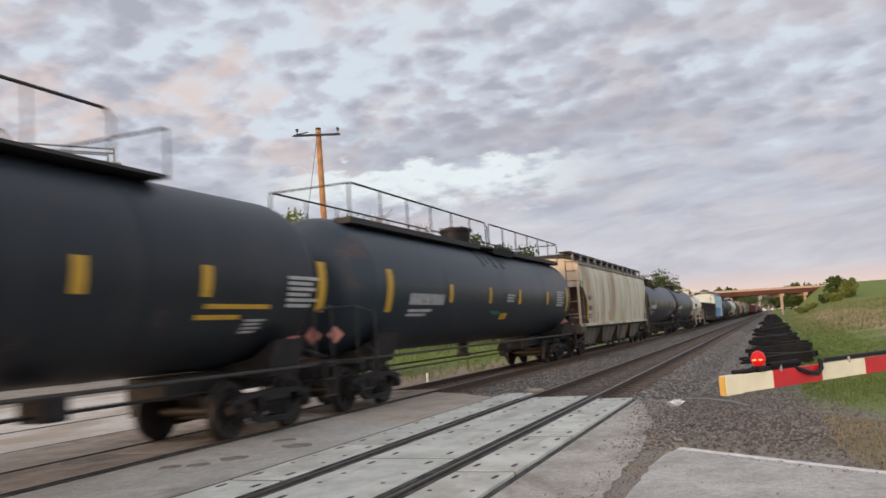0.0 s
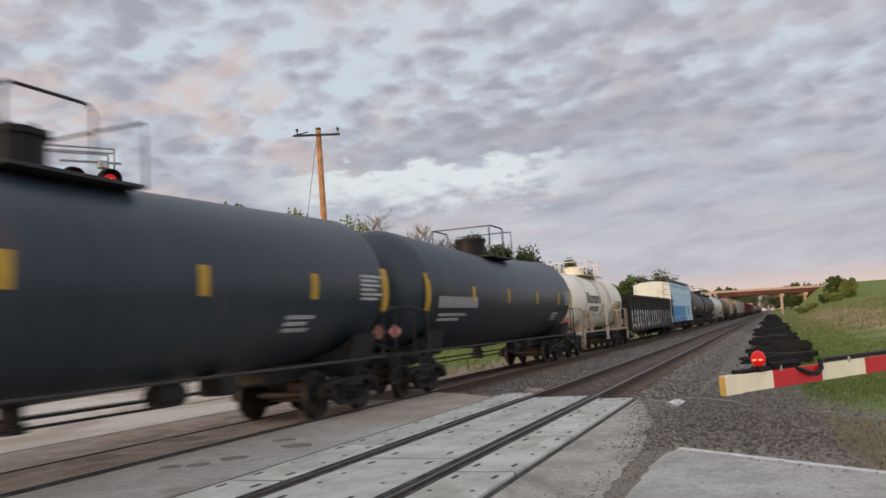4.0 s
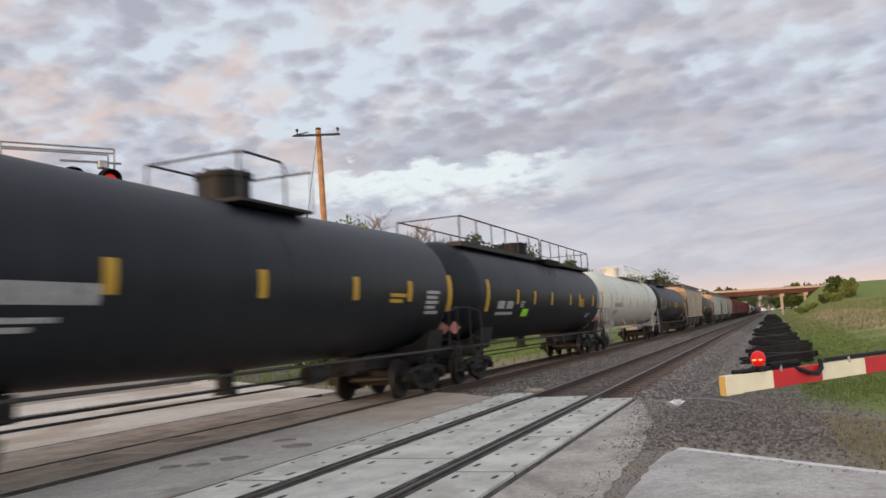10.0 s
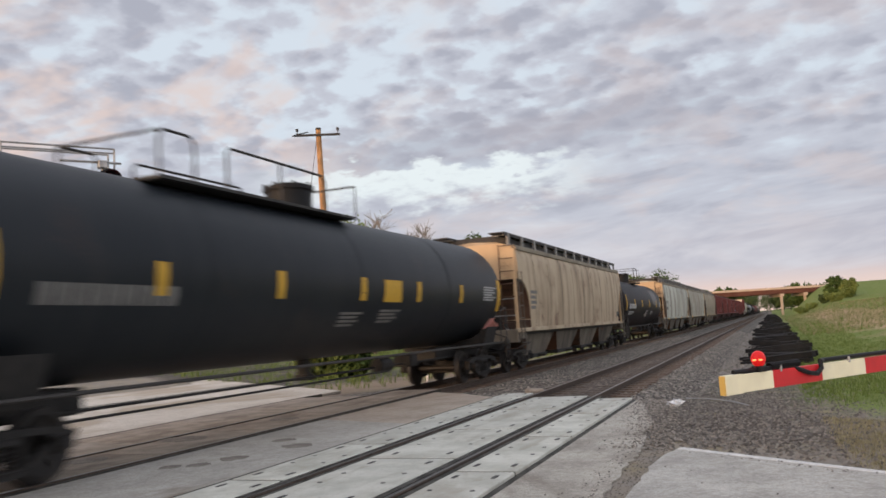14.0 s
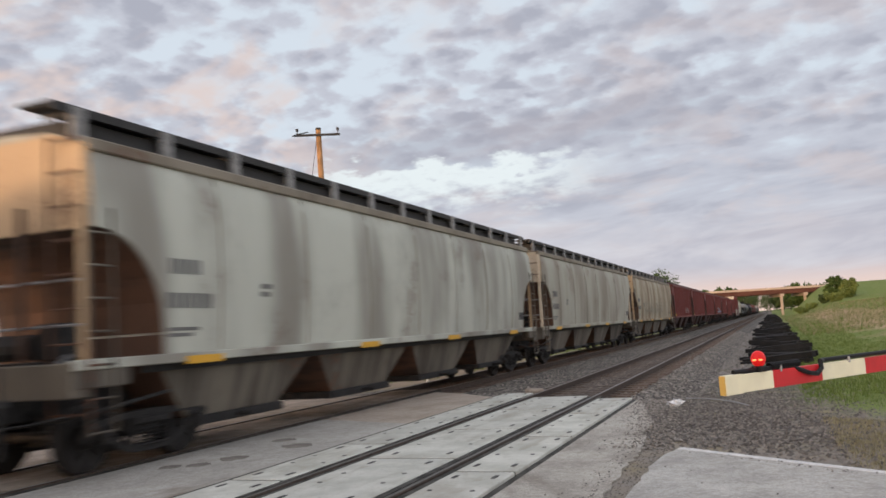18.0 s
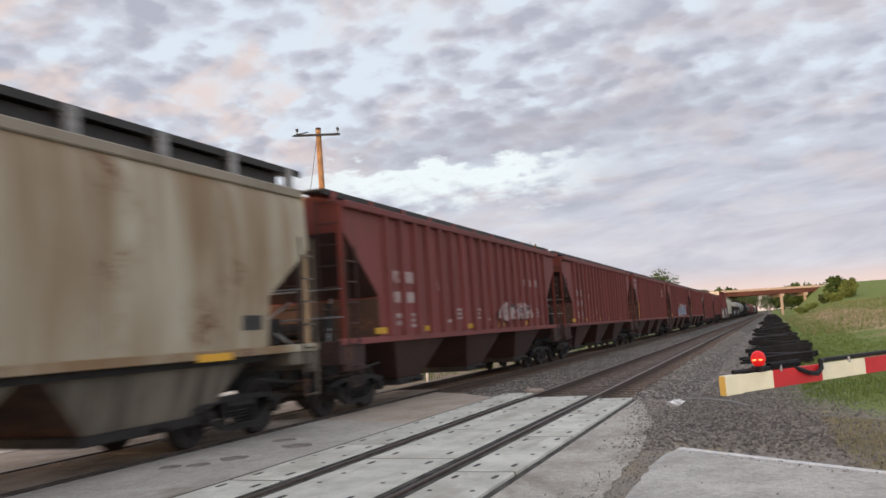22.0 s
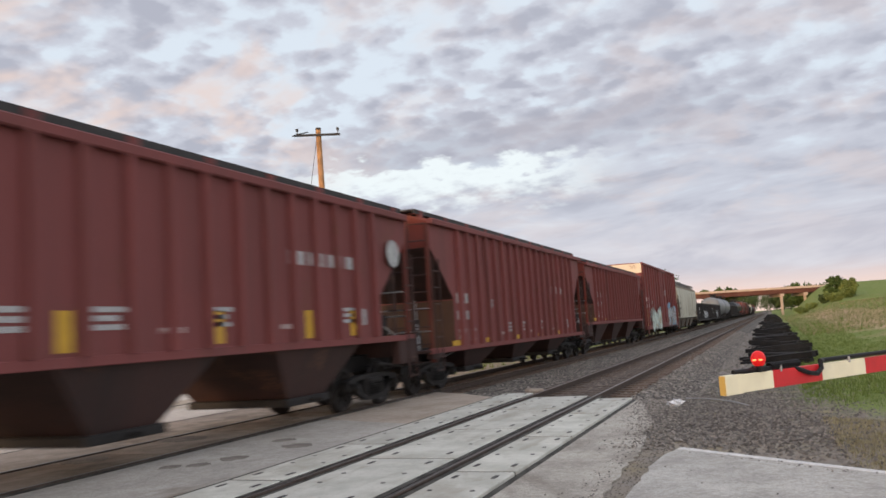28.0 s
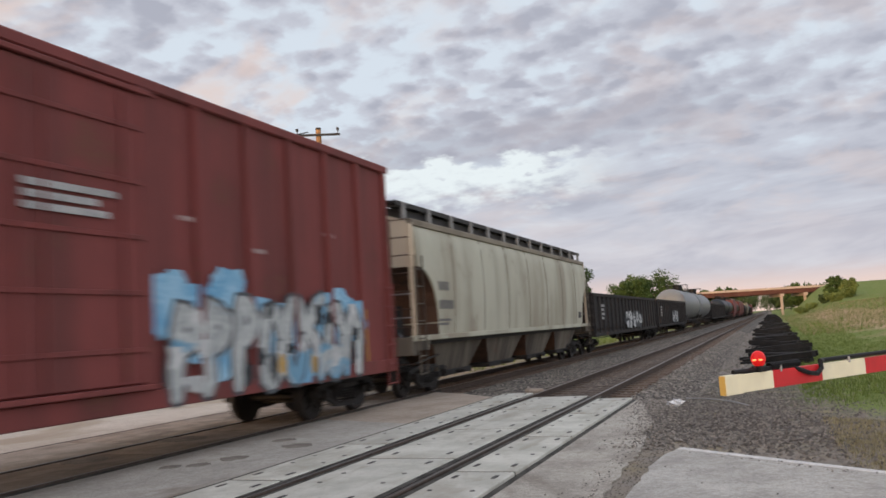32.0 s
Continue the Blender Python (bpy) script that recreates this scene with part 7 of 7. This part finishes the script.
TREES = [
    # x, y, height, width, leaves, label
    (-52, 55, 9.4, 9, LEAF_A, "bushy green tree beyond the road"), (-47, 58, 10.4, 10, LEAF_A, "leafy green tree beyond the tracks"), (-42.5, 61, 11.8, 11, LEAF_A, "tall leafy green tree beyond the tracks"),
    (-38.2, 63.5, 11.4, 9, LEAF_C, "light green tree behind the pole"), (-35.6, 65, 11.0, 8, LEAF_A, "green tree behind the utility pole"), (-33.4, 66.5, 8.6, 5.5, LEAF_A, "small green tree beyond the tracks"),
    (-34.6, 88, 9.6, 7, LEAF_B, "dark green tree beyond the tracks"), (-32.4, 88.6, 11.0, 8, LEAF_B, "dark rounded tree beyond the tracks"), (-31.3, 94.5, 11.0, 9, LEAF_B, "dark green tree beyond the tracks"),
    (-30.3, 100, 9.6, 9, LEAF_B, "dark green tree beyond the tracks"), (-28.5, 106, 9.0, 9, LEAF_A, "green tree along the railway line"), (-27, 114, 8.8, 8, LEAF_A, "low green tree along the line"),
    (-26, 168, 9.0, 9, LEAF_A, "broad green tree along the line"), (-22.5, 173, 9.6, 10, LEAF_A, "broad green tree along the line"), (-19.6, 188, 8.0, 7, LEAF_A, "green tree along the line"),
    (-17, 300, 9.4, 9, LEAF_A, "tree near the overpass"), (-16, 420, 12.4, 8, LEAF_B, "dark tree beyond the overpass"), (9.0, 430, 8.4, 14, LEAF_B, "dark tree beyond the overpass"),
    (14, 400, 7.6, 14, LEAF_A, "green tree beyond the overpass"), (21, 390, 7.4, 13, LEAF_B, "dark tree beyond the overpass"), (-15, 600, 12.0, 20, LEAF_B, "distant tree by the line"),
    (8, 640, 10.0, 20, LEAF_B, "distant tree by the line"), (0, 900, 14.0, 26, LEAF_B, "distant tree where the line ends"),
    (-19.3, 33.0, 1.7, 2.6, LEAF_C, "weedy shrub at the foot of the pole"), (-18.4, 33.6, 1.3, 2.2, LEAF_A, "weedy shrub at the foot of the pole"),
    (16.2, 238, 5.2, 4.6, LEAF_A, "tree by the bridge end"), (19.4, 238, 4.2, 4.6, LEAF_C, "light green tree by the bridge end"), (14.6, 236, 2.4, 3.2, LEAF_A, "dark bush on the bank"),
    (12.6, 226, 2.0, 2.6, LEAF_B, "dark bush on the bank"), (9.4, 222, 0.9, 3.0, LEAF_C, "low bush on the bank"),
     (6.8, 205, 0.8, 3.0, LEAF_C, "low bush at the foot of the bank"), (18.4, 232, 2.0, 4.0, LEAF_C, "light green bush on the bank"), (14.6, 222, 1.8, 4.0, LEAF_C, "light green bush on the bank"),
]
for k, (x, y, h, w_, mat, lab) in enumerate(TREES):
    dist = math.hypot(x, y)
    tree("tree" if h > 7 else "bush", x, y, h, w_, mat, 100 + k, lab, leaf=0.34 if dist < 130 else (0.40 if dist < 250 else 1.1), count=15000 if dist < 130 else (9000 if dist < 200 else 3600), base=0.2 if h > 7 else 0.02)
tree("bare_tree", -35.2, 76.5, 12.6, 8.5, BARK_PALE, 77, "bare pale tree without leaves", bare=True)
tree("bare_tree", -33.8, 80.5, 11.6, 7.0, BARK_PALE, 78, "bare pale tree without leaves", bare=True)


# ---------------------------------------------------------------- discarded ties, litter and stones beside the track
def tie_heap():
    rng = random.Random(11)
    bm = B()
    box(bm, -1.28, 1.28, -0.115, 0.115, 0.0, 0.18, 0.012)
    me = mesh_of(bm, "old_tie", TIE_OLD)
    y = 32.5
    far = B()
    while y < 330:
        # a loose bundle, its ties fanned and slipped over one another
        skew = rng.gauss(0, 8)
        for layer in range(rng.choice((1, 2)) if y < 75 else rng.choice((1, 2, 2))):
            for _ in range(rng.choice((1, 2, 2))):
                m = pose(0.04 + rng.gauss(0, 0.22), y + rng.gauss(0, 0.35), ground_z(0.1, y) - 0.03 + 0.14 * layer, rng.uniform(-6, 6), rng.gauss(-1, 3.5), skew + rng.gauss(0, 19))
                if y < 125:
                    tagged(inst("railway_tie", me, None, m), "black creosoted railway tie dumped beside the track", "railway tie", "discarded ties")
                else:
                    for v in box(far, -1.28, 1.28, -0.115, 0.115, 0.0, 0.18):
                        v.co = m @ v.co
        y += rng.uniform(1.2, 2.3) * (0.6 + y / 90)
    solid("far_ties", far, TIE_OLD, "black dumped railway ties farther along the track", "railway ties", kind="stuff")


tie_heap()


def stones(name, n, area, size, mat, label, seed):
    """Loose stones, each a rough lump."""
    rng = random.Random(seed)
    vs, fs = [], []
    for _ in range(n):
        x, y, z = area(rng)
        s = size * rng.uniform(0.5, 1.3)
        i = len(vs)
        a = rng.uniform(0, 6.28)
        for k in range(4):
            r = s * rng.uniform(0.7, 1.1)
            vs.append((x + math.cos(a + k * 1.57) * r, y + math.sin(a + k * 1.57) * r, z + s * rng.uniform(-0.15, 0.25)))
        vs.append((x + rng.uniform(-.3, .3) * s, y + rng.uniform(-.3, .3) * s, z + s * rng.uniform(0.5, 0.9)))
        fs += [(i, i + 1, i + 4), (i + 1, i + 2, i + 4), (i + 2, i + 3, i + 4), (i + 3, i, i + 4)]
    me = bpy.data.meshes.new(name)
    me.from_pydata(vs, [], fs)
    me.materials.append(mat)
    tagged(new(name, me), label, "stones", kind="stuff")


def shoulder(rng):
    while True:
        y = 14.5 + 61 * rng.random() ** 1.6
        x = rng.uniform(-3.3, 0.3)
        if x < -2.4 + (y - 16.0) * 0.12 + rng.gauss(0, 0.45):
            return x, y, max(ground_z(x, y), -0.17 if x < -2.6 else -0.17 - 0.30 * (x + 2.6))


def between(rng):
    return rng.uniform(-7.7, -5.2), 17.5 + 50 * rng.random() ** 1.7, -0.165


def verge(rng):
    while True:
        x, y = rng.uniform(-2.6, 2.2), rng.uniform(8.0, 25)
        if rng.random() < (y - 14.0) / 11.0 + 0.15 * math.sin(3.1 * x) or x < -2.4 + (y - 16.0) * 0.12 - abs(rng.gauss(0, 0.3)):
            continue
        if x > 0.3 + rng.gauss(0, 0.35) and rng.random() < 0.6 or y < edge_y(x) + 0.5 + rng.gauss(0, 0.25) and rng.random() < 0.75:
            continue
        if y > edge_y(x) + 0.05 and (x > -1.0 or rng.random() < 0.9) and rng.random() < 1.2 - 0.35 * max(0, x):
            return x, y, max(ground_z(x, y), -0.5)


def joint(rng):
    return rng.uniform(-1.60, -1.30), rng.uniform(5.5, 11.2), -0.078


stones("ballast_stones", 8000, shoulder, 0.045, STONES, "loose grey ballast stones", 1)
stones("ballast_stones", 3600, between, 0.045, STONES, "loose grey ballast stones between the tracks", 2)
stones("verge_stones", 9000, verge, 0.034, STONES_DARK, "dark oily stones on the verge", 3)
OIL = mat_mottled("old_oil_stain", (0.13, 0.112, 0.095), (0.25, 0.225, 0.19), 3.0, bump=0.2)
rng4 = random.Random(9)
for x, y, z, r in ((-9.35, 9.2, -0.012, 0.36), (-7.51, 8.8, -0.03, 0.17), (-7.18, 8.96, -0.03, 0.17), (-6.99, 9.5, -0.03, 0.22), (-9.34, 11.3, -0.012, 0.45), (-9.1, 13.99, -0.012, 0.30), (-7.3, 11.2, -0.03, 0.2), (-6.7, 10.6, -0.03, 0.25)):
    bm = B()
    rim = [(r * rng4.uniform(0.75, 1.1) * math.cos(a), r * rng4.uniform(0.75, 1.1) * math.sin(a)) for a in (2 * math.pi * k / 16 for k in range(16))]
    loft(bm, [[(px, py, h) for px, py in rim] for h in (-0.002, 0.003)])
    solid("oil_stain", bm, OIL, "dark oil stain on the crossing", "stain", kind="structure", m=pose(x, y, z))


def debris(rng):
    if rng.random() < 0.55:
        y = rng.uniform(6.5, 15.0)
        x = (-1.66 - 0.11 * max(0.0, y - 10.8)) - abs(rng.gauss(0, 0.14))
    elif rng.random() < 0.5:
        x = rng.uniform(-1.1, 3.2)
        y = edge_y(x) - abs(rng.gauss(0, 0.10))
    else:
        x, y = rng.uniform(-2.6, 0.6), rng.uniform(6.5, 13.0)
        if y > edge_y(x):
            y = edge_y(x) - 0.3
    return x, y, -0.014 if x > -1.33 else -0.047


def rubble(rng):
    y = rng.uniform(10.2, 16.4)
    mid = -1.62 - 0.16 * max(0.0, y - 11.5)
    x = rng.gauss(mid, 0.22)
    return max(-2.5, x), y, -0.05


stones("edge_rubble", 1100, rubble, 0.026, STONES, "broken stone over the worn road edge", 15)
stones("road_debris", 520, debris, 0.014, STONES_DARK, "grit and small stones on the worn asphalt", 14)
stones("joint_stones", 1500, joint, 0.020, STONES_DARK, "gravel in the pavement joint", 4)

bm = B()
rng2 = random.Random(5)
bmesh.ops.create_icosphere(bm, subdivisions=3, radius=0.14)
for v in bm.verts:
    f = 0.8 + 0.7 * noise.noise(v.co * 14.0)
    v.co = Vector((v.co.x * 1.25 * f, v.co.y * 0.7 * f, v.co.z * 0.55 * f + 0.03))
solid("litter_bag", bm, LITTER, "crumpled white plastic litter on the gravel", "litter", m=pose(-1.85, 16.3, ground_z(-1.85, 16.3) + 0.05))
bm = B()
box(bm, -0.22, 0.22, -0.16, 0.16, 0.0, 0.20, 0.04)
solid("concrete_block", bm, PANEL_OLD, "rough grey concrete lump between the tracks", "concrete block", m=pose(-5.35, 18.9, -0.17, 0, 3, 25))
bm = B()
tube(bm, [(-1.75, 17.2, -0.13), (-1.3, 16.9, -0.12), (-0.8, 16.4, -0.14), (-0.55, 16.0, -0.17)], 0.012, 5)
solid("loose_cable", bm, STEEL, "pale loose cable lying on the gravel", "cable")


def tufts(name, n, area, h, mat, label, seed):
    rng = random.Random(seed)
    vs, fs = [], []
    for _ in range(n):
        x, y = area(rng)
        z = ground_z(x, y)
        for b in range(5):
            a = rng.uniform(0, 6.28)
            l = h * rng.uniform(0.5, 1.2)
            dx, dy = math.cos(a) * l * 0.45, math.sin(a) * l * 0.45
            w = 0.008 + 0.02 * h
            i = len(vs)
            px, py = x + rng.uniform(-.08, .08), y + rng.uniform(-.08, .08)
            vs += [(px - dy * w / l * 2, py + dx * w / l * 2, z - 0.02), (px + dy * w / l * 2, py - dx * w / l * 2, z - 0.02), (px + dx, py + dy, z + l)]
            fs.append((i, i + 1, i + 2))
    me = bpy.data.meshes.new(name)
    me.from_pydata(vs, [], fs)
    me.materials.append(mat)
    tagged(new(name, me), label, "grass", kind="stuff")


def bank(rng):
    while True:
        y = 15 + 90 * rng.random() ** 1.6
        x = rng.uniform(0.5, 3 + 0.16 * y)
        if 0.602 * x + 0.799 * y > 14.0 + rng.uniform(0, 4) and (x < 4.5 or y < 45 or rng.random() < 0.25):
            return x, y


def far_bank(rng):
    y = 60 + 180 * rng.random()
    return rng.uniform(2.0, 4 + 0.14 * y), y


def dry_verge(rng):
    x = rng.uniform(0.6, 3.0)
    return x, edge_y(x) + 0.4 + rng.random() * 5


def beyond(rng):
    x = rng.uniform(-40, -12.5)
    return x, max(22.0, edge_y(x) + 3.0) + 60 * rng.random()


tufts("grass", 15000, bank, 0.10, GRASS_GREEN, "green grass on the bank", 6)
tufts("bank_grass", 5000, far_bank, 0.30, GRASS_GREEN, "tall green grass on the far bank", 16)
tufts("bank_dry_grass", 5000, far_bank, 0.30, GRASS_DRY, "dry stalks on the far bank", 17)
tufts("dry_grass", 2600, dry_verge, 0.045, GRASS_DRY, "dry grass tufts on the verge", 7)
tufts("grass_beyond", 4500, beyond, 0.30, GRASS_GREEN, "grass beyond the tracks", 8)


# ---------------------------------------------------------------- sky sheet
def sky_sheet():
    m, n = material("cloud_sheet")
    d = n.vmath("NORMALIZE", n.coords("Object"))
    c = cloud_colour(n, d)
    e, o = n.add("ShaderNodeEmission"), n.add("ShaderNodeOutputMaterial")
    n.link(c, e.inputs[0])
    n.link(e.outputs[0], o.inputs[0])
    bm = B()
    R = 4300
    rings = []
    for i in range(41):
        az = radians(-80 + 140 * i / 40)
        rings.append([(R * math.sin(az) * math.cos(el), R * math.cos(az) * math.cos(el), R * math.sin(el)) for el in (radians(-3 + 55 * j / 16) for j in range(17))])
    loft(bm, rings, False, False)
    return solid("sky_backdrop", bm, m, "grey evening sky of broken clouds, pink low down", "sky", kind="structure", smooth=True)


clouds_sheet = sky_sheet()


# ---------------------------------------------------------------- movement
def run(t):
    """How far the train has gone."""
    return 14.199 * t + 0.00099 * t * t + 0.0000359 * t ** 3


def motions():
    radius = 0.457
    for car, y, length in TRAIN:
        walk(car, [(t, pose(X2, y - run(t), 0)) for t in (0, 4, 8, 12, 16, 20, 24, 28, 32)])
    # wheels turn while their car is near
    start = {car.name: (y, length) for car, y, length in TRAIN}
    for ws, dy, car in WHEELS:
        y, length = start[car.name]
        a = max(0, round(30 * (y - 45) / 14.25))
        b = min(960, round(30 * (y + length + 2) / 14.25))
        if a >= 960 or b <= 0 or a >= b:
            continue
        rows = [(k / 30, pose(0, dy, radius, math.degrees(run(k / 30) / radius) % 360)) for k in range(a, b + 1)]
        if a > 0:
            rows.insert(0, (0.0, rows[0][1]))
        if b < 960:
            rows.append((32.0, rows[-1][1]))
        walk(ws, rows)
    walk(clouds_sheet, [(t, pose(0, 0, 0, 0, 0, -1.45 * t / 32)) for t in (0, 8, 16, 24, 32)])


motions()
